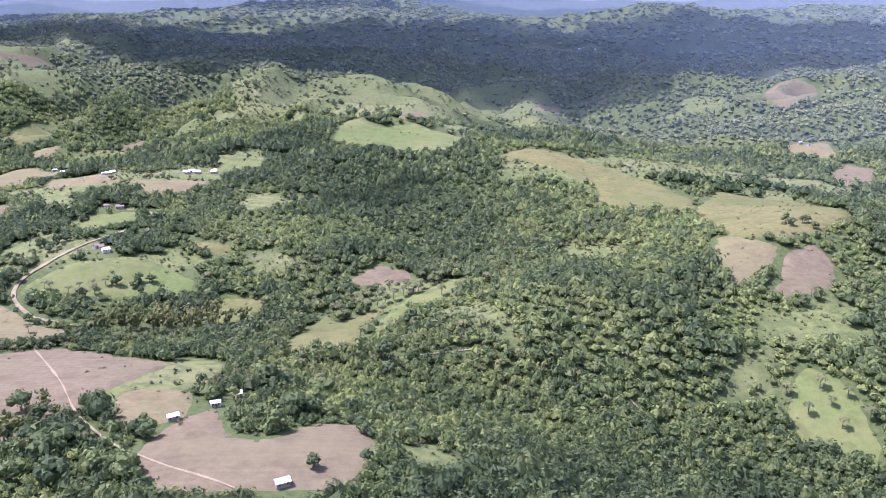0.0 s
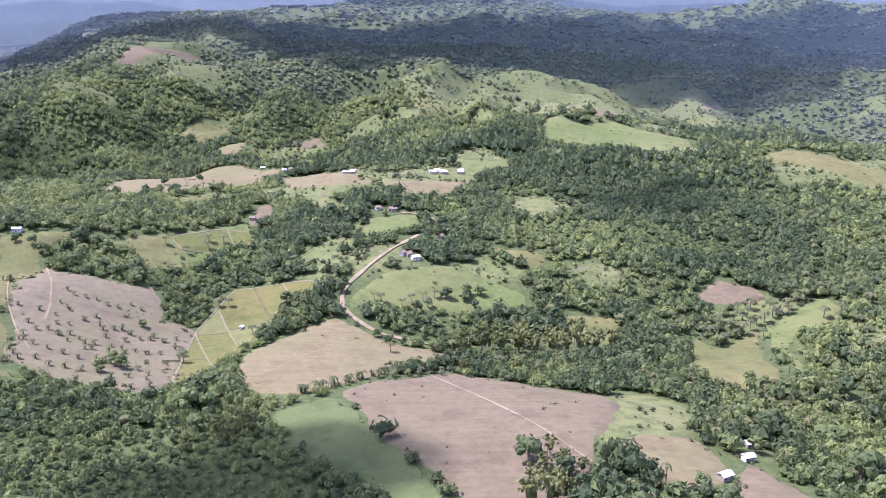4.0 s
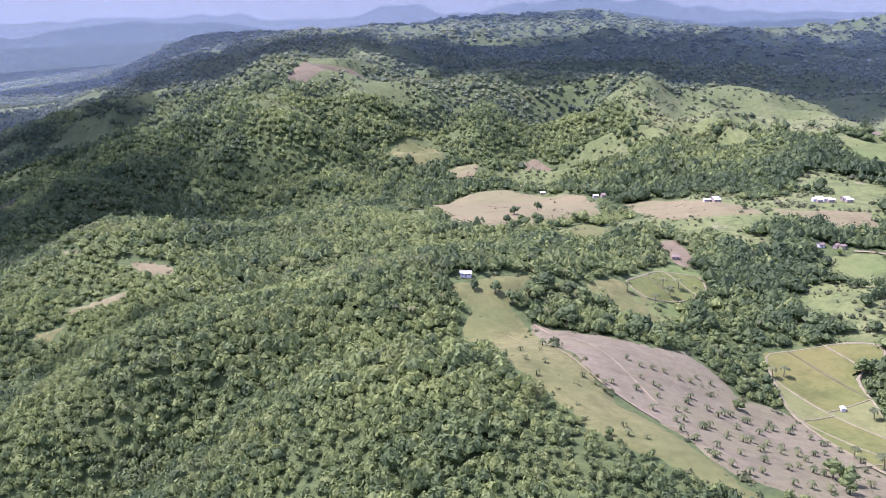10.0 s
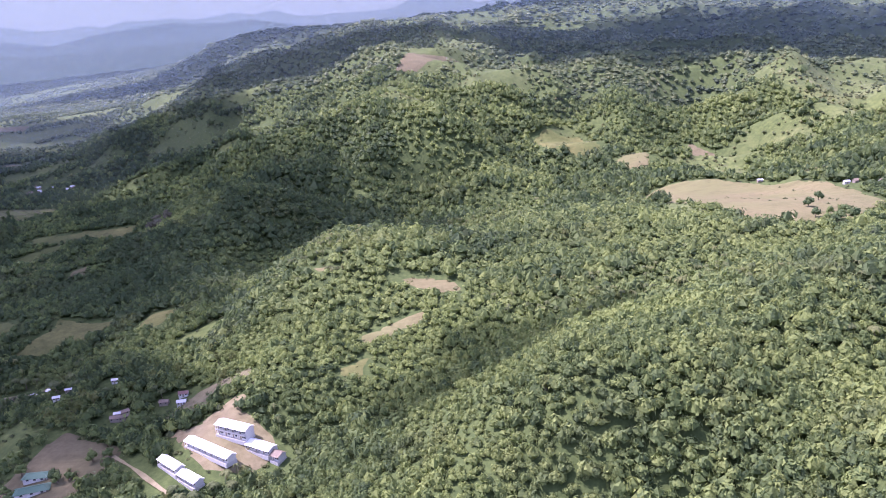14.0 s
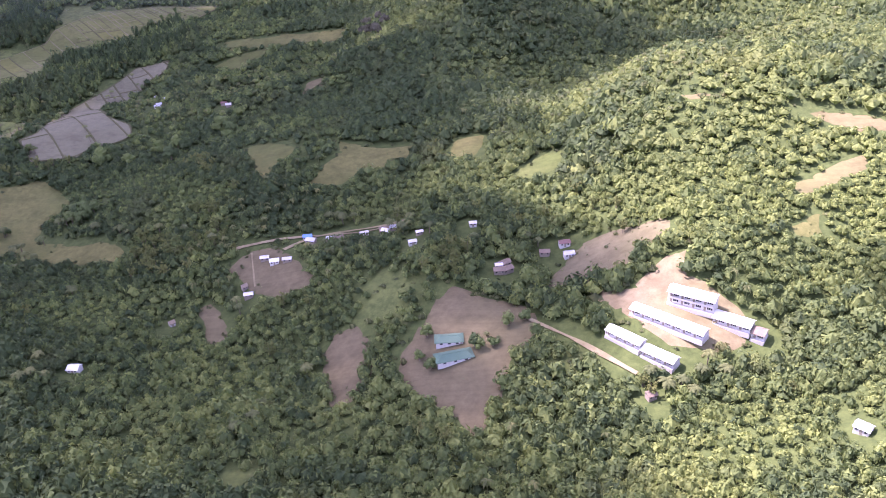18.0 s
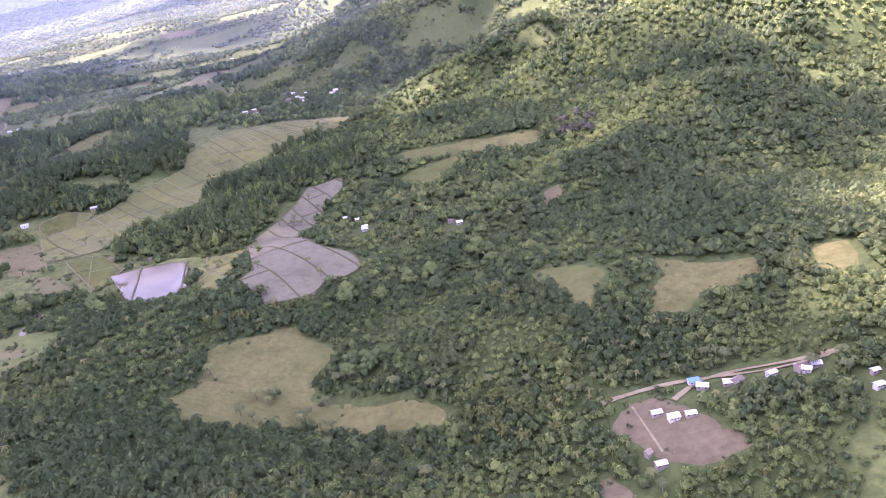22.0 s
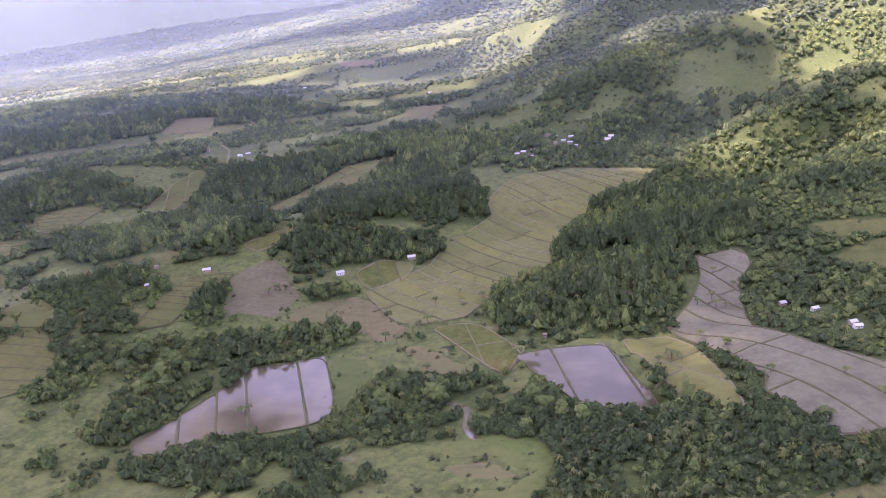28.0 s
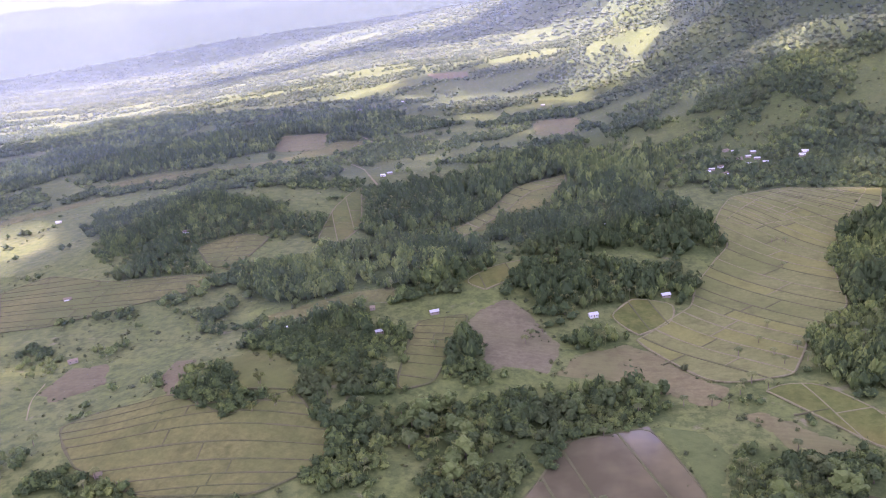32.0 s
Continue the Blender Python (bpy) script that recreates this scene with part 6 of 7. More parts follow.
tagged(plant_all("woodland", BLOB, x, y, size * 1.2, size * rng.uniform(0.4, 0.7, len(x)), M["leaf"], rng, tone=light_of(x, y, rng)),
       "green woodland on the slopes under the flight line", "woodland", kind="stuff")

# small shrubs sprinkled over the grass of the hills
for d0, d1, gap, s0, s1 in ((130, 420, 3.6, 0.7, 2.4), (420, 800, 5.0, 1.2, 3.4), (800, 1500, 7.5, 2.0, 5.5)):
    x, y = scattered(rng, d0, d1, gap)
    o = openness(x, y)
    some = rng.uniform(0, 1, len(x)) < 0.30 + 0.75 * vnoise(x, y, 21, 71) + 0.3 * vnoise(x, y, 70, 72)
    keep = (mask_at(x, y) == 0) & (o > 0.2) & (valley(x, y) < 0.5) & some
    x, y = x[keep], y[keep]
    size = s0 + (s1 - s0) * rng.beta(1.3, 2.2, len(x))
    tagged(plant_all("scrub", BLOB, x, y, size * 1.25, size * rng.uniform(0.5, 1.0, len(x)), M["scrub"], rng, tone=light_of(x, y, rng)),
           "small shrubs sprinkled over hill grass", "scrub", kind="stuff")

# ragged field edges: shrubs and small trees along the outlines, and tufts inside the rougher fields
ex, ey, es = [], [], []
for kind, line in FIELDS:
    if off_path(line[:, 0].mean(), line[:, 1].mean()) > 900:
        continue
    reps = 1 if kind in STRIPS else 3
    for _ in range(reps):
        keep = rng.uniform(0, 1, len(line)) < (0.3 if kind in STRIPS else 0.55) * (0.6 + 0.6 * vnoise(line[:, 0], line[:, 1], 28, 61))
        q = line[keep] + rng.normal(0, 2.2 if kind not in STRIPS else 1.0, (keep.sum(), 2))
        ex.append(q[:, 0])
        ey.append(q[:, 1])
        es.append(rng.gamma(2.5, 0.65, len(q)) + 0.5)
    if kind in ("pasture", "ploughed2", "meadow", "stubble", "ploughed"):
        lo, hi = line.min(0), line.max(0)
        count = int(np.prod(hi - lo) / (26 if kind in ("pasture", "meadow") else 22 if kind == "ploughed2" else 48))
        q = rng.uniform(lo, hi, (min(count, 1400), 2))
        q = q[inside(line, q[:, 0], q[:, 1]) & (vnoise(q[:, 0], q[:, 1], 24, 62) > 0.1)]
        ex.append(q[:, 0])
        ey.append(q[:, 1])
        es.append(rng.gamma(1.8, 0.42, len(q)) + 0.3)
ex, ey, es = np.concatenate(ex), np.concatenate(ey), np.concatenate(es)
tagged(plant_all("scrub", SHRUB, ex, ey, es, es * rng.uniform(0.5, 0.9, len(es)), M["scrub"], rng, tone=light_of(ex, ey, rng) * 0.8),
       "ragged hedge shrubs and tufts along field edges", "scrub", kind="stuff")

# ---- single plants ----
plant_rng = random.Random(9)


def plant_kind(name, pieces, label, category, group):
    """A plant thing standing at 0, from (part name, vertices, faces, material, tone)."""
    ob = new(name)
    tagged(ob, label, category, group=group)
    for pname, v, f, mat, tone in pieces:
        p = mesh_object(pname, v, f, [mat], False, np.full(len(v), tone))
        p.parent = ob
    return ob


def kinds_of_palm(k):
    v, f = palm_fronds(80 + k, 19)
    lean = 0.35 * (k - 1)
    return plant_kind("coconut_palm", [("trunk", *stem(4.6, 0.2, 0.12, lean, 6, 5), M["bark"], 0.5), ("crown", v * np.array([3.0, 3.0, 2.5]) + np.array([lean, 0, 4.6]), f, M["palm"], 0.25 + 0.2 * k)],
                      "tall coconut palm with drooping green fronds", "palm tree", "coconut palms")


def kinds_of_tree(k, mat):
    v, f = crown(90 + k, 5, 70, fine=k % 2 == 0)
    return plant_kind("tree", [("trunk", *stem(2.4, 0.24, 0.14, 0.1, 6, 3), M["bark"], 0.5), ("crown", v * np.array([2.4, 2.4, 2.5]) + np.array([0, 0, 1.0]), f, mat, 0.12 + 0.16 * k)],
                      "lone round-crowned broadleaf tree in open ground" if mat is M["leaf"] else "mauve flowering tree in the woods", "tree", "field trees")


def kinds_of_bamboo(k):
    v, f = bamboo_clump(100 + k, 18, 90)
    canes = []
    for j in range(4):
        cv, cf = stem(4.5, 0.08, 0.04, 0.8 * math.cos(1.6 * j), 4, 3)
        canes.append(("cane", cv + np.array([0.5 * math.cos(1.6 * j), 0.5 * math.sin(1.6 * j), 0]), cf, M["bark"], 0.5))
    return plant_kind("bamboo_clump", canes + [
                                       ("foliage", v * 2.5, f, M["bamboo"], 0.25 + 0.2 * k)],
                      "feathery yellow-green bamboo clump arching outward", "bamboo", "bamboo clumps")


def kinds_of_banana(k):
    v, f = palm_fronds(110 + k, 8)
    return plant_kind("banana_plant", [("stem", *stem(1.0, 0.14, 0.09, 0, 5, 2), M["scrub"], 0.4), ("leaves", v * np.array([1.0, 1.0, 1.2]) + np.array([0, 0, 0.95]), f, M["palm"], 0.15 + 0.2 * k)],
                      "young banana plant with broad green leaves", "banana plant", "banana plants")


KINDS = {"palm": [kinds_of_palm(k) for k in range(3)], "leaf": [kinds_of_tree(k, M["leaf"]) for k in range(4)], "flower": [kinds_of_tree(k, M["flower"]) for k in range(2)],
         "bamboo": [kinds_of_bamboo(k) for k in range(3)], "banana": [kinds_of_banana(k) for k in range(3)]}
USED = set()


def set_plant(kind, x, y, scale):
    """The first one of each kind is put in place itself, the rest are its copies."""
    ob = plant_rng.choice(KINDS[kind])
    s = scale * plant_rng.uniform(0.82, 1.2)
    m = pose(x, y, float(ground_z(x, y)) + 0.3, 0, 0, plant_rng.uniform(0, 360)) @ Matrix.Scale(s, 4)
    if ob.name not in USED:
        USED.add(ob.name)
        ob.matrix_basis = m
        return ob
    made = copy_thing(ob, pose(0, 0, 0))
    made.matrix_basis = m
    return made


def palm(x, y, tall):
    set_plant("palm", x, y, tall / 6.3)


def tree(x, y, size, kind):
    set_plant(kind, x, y, size / 5.2)


def bamboo(x, y, tall):
    set_plant("bamboo", x, y, tall / 7.0)


def banana(x, y, tall):
    set_plant("banana", x, y, tall / 1.6)


palm(-42.7, 374.6, 6.0)
palm(-39.3, 372.9, 6.0)
palm(-31.6, 387.6, 6.0)
palm(-26.7, 394.3, 6.0)
palm(-21.5, 395.4, 6.0)
palm(-15.1, 397.5, 6.0)
palm(-6.3, 397.0, 6.0)
palm(1.3, 405.7, 6.0)
palm(15.2, 413.3, 6.0)
palm(20.8, 428.5, 6.0)
palm(27.3, 412.0, 6.0)
palm(11.1, 381.0, 6.0)
palm(14.4, 351.8, 6.0)
palm(27.8, 354.0, 6.0)
palm(20.0, 329.8, 6.0)
palm(24.5, 319.8, 6.0)
palm(16.8, 314.4, 6.0)
palm(12.9, 327.8, 6.0)
palm(107.5, 484.1, 6.0)
palm(115.7, 488.7, 6.0)
palm(126.8, 475.7, 6.0)
palm(114.0, 452.4, 6.0)
palm(97.7, 445.3, 6.0)
palm(92.2, 447.4, 6.0)
palm(81.9, 442.2, 6.0)
palm(-55.3, 376.4, 6.0)
palm(-51.5, 380.1, 6.0)
palm(157.4, 284.6, 6.0)
palm(156.9, 264.4, 6.0)
palm(148.2, 273.9, 6.0)
palm(168.2, 265.7, 6.0)
palm(144.0, 285.1, 6.0)
palm(157.8, 275.6, 6.0)
palm(165.5, 277.9, 6.0)
palm(-109.8, 407.8, 6.0)
palm(-101.4, 402.1, 6.0)
palm(-115.0, 378.8, 6.0)
palm(-115.1, 405.1, 6.0)
palm(34.3, 391.4, 6.0)
palm(40.7, 423.3, 6.0)
palm(-29.1, 380.3, 6.0)
palm(-36.1, 367.2, 6.0)
palm(-38.6, 373.8, 6.0)
palm(-25.5, 388.1, 6.0)
palm(-18.6, 389.9, 6.0)
palm(-18.1, 370.4, 6.0)
palm(-0.3, 390.7, 6.0)
palm(9.1, 405.7, 6.0)
palm(19.1, 416.4, 6.0)
palm(19.2, 383.3, 6.0)
palm(-5.6, 395.2, 6.0)
palm(-175.4, 343.6, 6.0)
palm(-174.0, 387.6, 6.0)
palm(-168.5, 386.3, 6.0)
palm(-162.4, 390.0, 6.0)
palm(-150.6, 352.6, 6.0)
palm(-76.9, 383.9, 6.0)
palm(-79.6, 367.5, 6.0)
palm(-106.8, 391.5, 6.0)
palm(-282.2, 457.4, 5.5)
palm(-301.7, 449.8, 5.5)
palm(-276.1, 403.0, 5.5)
palm(-276.5, 467.3, 5.5)
palm(-234.1, 430.5, 5.5)
palm(-231.6, 436.1, 5.5)
palm(-164.9, 395.0, 5.5)
palm(-186.8, 390.9, 5.5)
palm(-183.4, 389.2, 5.5)
palm(-159.6, 398.4, 5.5)
palm(-170.1, 391.7, 5.5)
palm(-134.8, 327.8, 5.5)
palm(-126.2, 330.3, 5.5)
palm(-64.8, 383.2, 5.5)
palm(-70.9, 358.3, 5.5)
palm(-171.6, 423.8, 5.5)
palm(-243.9, 252.2, 5.5)
palm(-283.9, 465.0, 5.5)
palm(-290.4, 446.5, 5.5)
palm(-258.3, 391.8, 5.5)
palm(-275.7, 397.4, 5.5)
palm(-253.9, 392.8, 5.5)
palm(-250.6, 320.8, 5.5)
palm(-254.7, 330.2, 5.5)
palm(-235.3, 362.2, 5.5)
palm(-251.0, 432.2, 5.5)
palm(-354.4, 466.3, 6.0)
palm(-395.0, 402.9, 6.0)
palm(-388.2, 401.0, 6.0)
palm(-377.1, 346.6, 6.0)
palm(-482.8, 743.6, 6.0)
palm(-611.4, 388.2, 6.0)
palm(-607.2, 389.7, 6.0)
palm(-604.1, 385.7, 6.0)
palm(-615.6, 393.1, 6.0)
palm(-693.6, 475.3, 6.0)
palm(-713.0, 489.4, 6.0)
palm(-705.1, 479.1, 6.0)
palm(-758.7, 506.4, 6.0)
palm(-744.4, 508.1, 6.0)
palm(-737.9, 505.8, 6.0)
palm(-733.3, 507.6, 6.0)
palm(-737.1, 374.4, 6.0)
palm(-733.7, 380.3, 6.0)
palm(-734.5, 389.4, 6.0)
palm(-819.0, 391.1, 6.0)
palm(-817.2, 394.6, 6.0)
palm(-812.3, 394.4, 6.0)
palm(-820.3, 403.7, 6.0)
palm(-725.5, 408.0, 6.0)
palm(-704.0, 488.8, 6.0)
palm(-923.2, 517.2, 6.0)
palm(-916.8, 513.7, 6.0)
palm(-898.5, 500.1, 6.0)
palm(-675.3, 466.4, 6.0)
palm(-655.3, 471.0, 6.0)
palm(-651.4, 468.3, 6.0)
palm(-601.7, 393.2, 6.0)
palm(-594.7, 393.3, 6.0)
palm(-599.0, 399.0, 6.0)
palm(-920.2, 520.1, 6.0)
palm(-901.5, 503.7, 6.0)
palm(-880.0, 476.8, 6.0)
palm(-891.3, 512.8, 6.0)
palm(-888.9, 494.3, 6.0)
palm(-863.3, 515.5, 6.0)
palm(-886.9, 527.5, 6.0)
palm(-890.8, 526.7, 6.0)
palm(-917.2, 498.2, 6.0)
palm(-923.7, 501.6, 6.0)
palm(-841.4, 457.5, 6.0)
palm(-792.1, 490.8, 6.0)
palm(-808.6, 498.9, 6.0)
palm(-823.0, 502.4, 6.0)
palm(-765.5, 448.9, 6.0)
palm(-768.5, 453.9, 6.0)
palm(-896.9, 503.5, 6.0)
palm(-884.6, 495.3, 6.0)
palm(-915.7, 518.2, 6.0)
palm(-947.8, 530.2, 6.0)
palm(-861.6, 514.2, 6.0)
palm(-883.2, 526.7, 6.0)
palm(-846.1, 507.6, 6.0)
palm(-840.8, 505.8, 6.0)
palm(-945.9, 722.9, 6.0)
palm(-949.5, 707.4, 6.0)
palm(-929.5, 691.0, 6.0)
palm(-958.6, 626.0, 6.0)
palm(-942.3, 593.1, 6.0)
palm(-1109.6, 647.1, 6.0)
palm(-1125.9, 693.1, 6.0)
palm(-920.0, 613.6, 5.5)
palm(-945.0, 591.9, 5.5)
palm(-966.4, 630.7, 5.5)
palm(-971.3, 641.1, 5.5)
palm(-930.5, 627.7, 5.5)
palm(-993.0, 723.4, 5.5)
palm(-981.7, 725.1, 5.5)
palm(-972.0, 725.1, 5.5)
palm(-967.2, 725.8, 5.5)
palm(-1088.4, 745.6, 5.5)
palm(-1093.3, 737.0, 5.5)
palm(-1072.7, 772.4, 5.5)
palm(-1073.8, 761.6, 5.5)
palm(-1109.0, 762.8, 5.5)
palm(-937.2, 568.4, 5.5)
palm(-1083.9, 896.2, 5.5)
palm(-1092.7, 894.7, 5.5)
palm(-961.5, 750.3, 5.5)
palm(-971.4, 762.1, 5.5)
palm(-982.7, 681.8, 5.5)
palm(-997.9, 659.6, 5.5)
palm(-1002.1, 653.7, 5.5)
palm(-996.5, 655.1, 5.5)
palm(-993.9, 657.6, 5.5)
palm(-992.3, 649.5, 5.5)
palm(-978.7, 824.6, 5.5)
palm(-1106.2, 716.8, 5.5)
palm(-1114.9, 743.4, 5.5)
palm(-1125.5, 728.0, 5.5)
palm(-1000.3, 754.4, 5.5)
palm(-973.9, 733.7, 5.5)
palm(-1183.5, 598.7, 5.5)
palm(-1180.3, 600.1, 5.5)
palm(-1234.1, 644.6, 5.5)
palm(-1183.7, 646.9, 5.5)
palm(-1098.6, 732.0, 5.5)
palm(-1090.8, 852.5, 5.5)
palm(-1170.6, 668.8, 6.0)
palm(-1115.9, 691.8, 6.0)
palm(-1109.6, 727.5, 6.0)
palm(-1122.3, 697.3, 6.0)
palm(-1151.7, 677.3, 6.0)
palm(-1140.1, 677.3, 6.0)
palm(-1133.3, 675.0, 6.0)
palm(-1127.9, 687.0, 6.0)
palm(-1380.7, 584.9, 6.0)
palm(-1381.5, 578.5, 6.0)
palm(-1119.2, 622.2, 6.0)
palm(-1105.9, 635.3, 6.0)
palm(-1057.3, 768.8, 6.0)
palm(-1067.5, 743.0, 6.0)
palm(-1071.1, 750.2, 6.0)
palm(-1095.9, 719.6, 6.0)
palm(-1079.7, 751.4, 6.0)
palm(-1227.2, 735.6, 6.0)
palm(-1228.8, 727.3, 6.0)
palm(-1303.2, 645.3, 6.0)
palm(-1287.6, 644.5, 6.0)
palm(-1430.1, 607.2, 6.0)
palm(-1270.2, 703.9, 6.0)
palm(-1313.0, 967.0, 6.0)
palm(-1212.7, 763.4, 6.0)
palm(-1222.5, 744.0, 6.0)
palm(-1226.0, 838.0, 6.0)
tree(-145.1, 404.8, 5.0, "leaf")
tree(-139.7, 405.8, 5.0, "leaf")
tree(-44.6, 310.9, 5.0, "leaf")
tree(-20.5, 214.8, 5.0, "leaf")
tree(-87.7, 214.9, 5.0, "leaf")
tree(-84.6, 212.6, 5.0, "leaf")
tree(-33.1, 190.5, 5.0, "leaf")
tree(-18.8, 194.6, 5.0, "leaf")
tree(-21.4, 217.3, 5.0, "leaf")
tree(214.4, 412.3, 5.0, "leaf")
tree(203.1, 415.2, 5.0, "leaf")
tree(211.5, 419.7, 5.0, "leaf")
tree(202.2, 420.1, 5.0, "leaf")
tree(214.8, 419.9, 5.0, "leaf")
tree(-87.0, 220.7, 5.5, "leaf")
tree(-83.0, 211.8, 5.5, "leaf")
tree(-31.8, 230.2, 5.5, "leaf")
tree(-154.1, 399.3, 5.5, "leaf")
tree(-145.9, 398.8, 5.5, "leaf")
tree(-138.2, 405.4, 5.5, "leaf")
tree(-262.2, 384.8, 5.5, "leaf")
tree(-227.1, 392.6, 5.5, "leaf")
tree(-217.6, 387.4, 5.5, "leaf")
tree(-285.2, 417.1, 5.5, "leaf")
tree(-39.9, 308.0, 5.5, "leaf")
tree(84.0, 488.6, 5.5, "leaf")
tree(-365.6, 422.8, 5.0, "leaf")
tree(-222.6, 393.4, 5.0, "leaf")
tree(-217.8, 394.7, 5.0, "leaf")
tree(-266.7, 304.6, 5.0, "leaf")
tree(-256.8, 266.9, 5.0, "leaf")
tree(-259.9, 278.9, 5.0, "leaf")
tree(-272.8, 375.8, 5.0, "leaf")
tree(-272.3, 387.0, 5.0, "leaf")
tree(-268.7, 378.6, 5.0, "leaf")
tree(-343.5, 550.5, 5.0, "leaf")
tree(-335.2, 559.6, 5.0, "leaf")
tree(-333.2, 608.7, 5.0, "leaf")
tree(-216.3, 586.5, 5.0, "leaf")
tree(-352.3, 557.5, 5.0, "leaf")
tree(-167.2, 386.2, 5.0, "leaf")
tree(-165.6, 380.3, 5.0, "leaf")
tree(-228.1, 354.6, 5.0, "leaf")
tree(-226.4, 366.4, 5.0, "leaf")
tree(-141.0, 394.5, 5.0, "leaf")
tree(-144.4, 402.2, 5.0, "leaf")
tree(-210.5, 402.3, 5.0, "leaf")
tree(-209.4, 395.4, 5.0, "leaf")
tree(-198.2, 438.6, 5.0, "leaf")
tree(-357.4, 422.5, 5.0, "leaf")
tree(-346.1, 549.9, 5.0, "leaf")
tree(-333.8, 565.6, 5.0, "leaf")
tree(-348.8, 543.5, 5.0, "leaf")
tree(-213.0, 388.2, 5.0, "leaf")
tree(-214.8, 392.2, 5.0, "leaf")
tree(-214.9, 372.8, 5.0, "leaf")
tree(-270.1, 306.5, 5.0, "leaf")
tree(-270.8, 296.6, 5.0, "leaf")
tree(-263.1, 401.6, 5.0, "leaf")
tree(-265.2, 376.2, 5.0, "leaf")
tree(-202.3, 405.7, 5.0, "leaf")
tree(-202.6, 398.3, 5.0, "leaf")
tree(-280.0, 357.2, 5.0, "leaf")
tree(-349.8, 550.0, 5.0, "leaf")
tree(-344.2, 561.2, 5.0, "leaf")
tree(-336.8, 567.5, 5.0, "leaf")
tree(-347.9, 580.4, 5.0, "leaf")
tree(-334.5, 555.8, 5.0, "leaf")
tree(-685.1, 416.3, 5.0, "leaf")
tree(-668.7, 410.6, 5.0, "leaf")
tree(-667.0, 409.5, 5.0, "leaf")
tree(-681.7, 402.8, 5.0, "leaf")
tree(-686.2, 406.6, 5.0, "leaf")
tree(-662.8, 410.5, 5.0, "leaf")
tree(-658.5, 420.2, 5.0, "leaf")
tree(-653.3, 422.9, 5.0, "leaf")
tree(-771.5, 540.2, 5.0, "leaf")
tree(-770.3, 546.8, 5.0, "leaf")
tree(-763.3, 564.1, 5.0, "leaf")
tree(-916.1, 520.0, 5.0, "leaf")
tree(-972.2, 663.9, 5.0, "leaf")
tree(-1064.6, 690.1, 5.0, "leaf")
tree(-945.0, 592.9, 5.0, "leaf")
tree(-1036.2, 742.8, 4.5, "leaf")
tree(-1027.1, 733.4, 4.5, "leaf")
tree(-1017.6, 748.5, 4.5, "leaf")
tree(-1030.9, 739.1, 4.5, "leaf")
tree(-1025.3, 721.6, 6.0, "flower")
tree(-1016.7, 728.3, 6.0, "flower")
tree(-1011.3, 742.3, 6.0, "flower")
tree(-794.3, 796.5, 7.5, "flower")
tree(-784.1, 794.5, 7.5, "flower")
tree(-775.4, 776.6, 7.5, "flower")
tree(-786.9, 772.0, 7.5, "flower")
tree(-776.8, 759.4, 7.5, "flower")
tree(-793.2, 779.3, 7.5, "flower")
tree(-781.0, 769.5, 7.5, "flower")
bamboo(-158.2, 346.2, 6.5)
bamboo(-152.2, 355.6, 6.5)
bamboo(-144.4, 350.8, 6.5)
bamboo(-138.7, 339.8, 6.5)
bamboo(-135.4, 359.9, 6.5)
bamboo(-129.8, 346.5, 6.5)
bamboo(-123.1, 358.8, 6.5)
bamboo(-115.8, 362.8, 6.5)
bamboo(-110.9, 348.4, 6.5)
bamboo(-126.4, 326.3, 6.5)
bamboo(-139.4, 321.9, 6.5)
bamboo(-108.4, 359.7, 6.5)
bamboo(-152.0, 334.8, 6.5)
bamboo(-145.7, 319.1, 6.5)
bamboo(-211.3, 258.0, 6.5)
bamboo(-211.4, 249.3, 6.5)
bamboo(-120.2, 230.4, 6.5)
bamboo(-122.9, 236.8, 6.5)
bamboo(-123.7, 221.9, 6.5)
bamboo(-115.5, 227.3, 6.5)
bamboo(-123.9, 219.1, 6.5)
bamboo(-125.0, 229.5, 6.5)
bamboo(-128.9, 222.9, 6.5)
bamboo(-120.7, 215.5, 6.5)
bamboo(-213.4, 262.0, 7.0)
bamboo(-208.8, 265.7, 7.0)
bamboo(-212.0, 252.1, 7.0)
bamboo(-216.3, 248.9, 7.0)
bamboo(-207.5, 255.4, 7.0)
bamboo(-348.6, 308.5, 7.0)
bamboo(-345.4, 313.6, 7.0)
bamboo(-660.4, 489.1, 6.0)
bamboo(-620.9, 463.7, 6.0)
bamboo(-344.3, 423.7, 6.0)
bamboo(-489.5, 378.6, 6.0)
bamboo(-473.3, 558.7, 6.0)
bamboo(-694.6, 522.9, 6.5)
bamboo(-704.5, 546.4, 6.5)
bamboo(-630.9, 485.3, 6.5)
bamboo(-622.6, 479.2, 6.5)
bamboo(-659.7, 479.1, 6.5)
bamboo(-665.2, 471.2, 6.5)
bamboo(-676.6, 488.1, 6.5)
bamboo(-637.6, 497.2, 6.5)
bamboo(-681.8, 454.2, 6.5)
bamboo(-578.9, 384.4, 6.5)
bamboo(-823.9, 556.1, 7.0)
bamboo(-834.9, 561.1, 7.0)
bamboo(-813.3, 543.0, 7.0)
bamboo(-793.9, 525.2, 7.0)
bamboo(-684.7, 454.8, 7.0)
bamboo(-679.7, 452.3, 7.0)
bamboo(-677.1, 459.3, 7.0)
bamboo(-683.1, 461.7, 7.0)
bamboo(-736.1, 445.6, 7.0)
bamboo(-747.5, 448.8, 7.0)
bamboo(-672.5, 371.7, 7.0)
bamboo(-680.0, 373.1, 7.0)
bamboo(-702.8, 552.9, 7.0)
bamboo(-701.1, 563.2, 7.0)
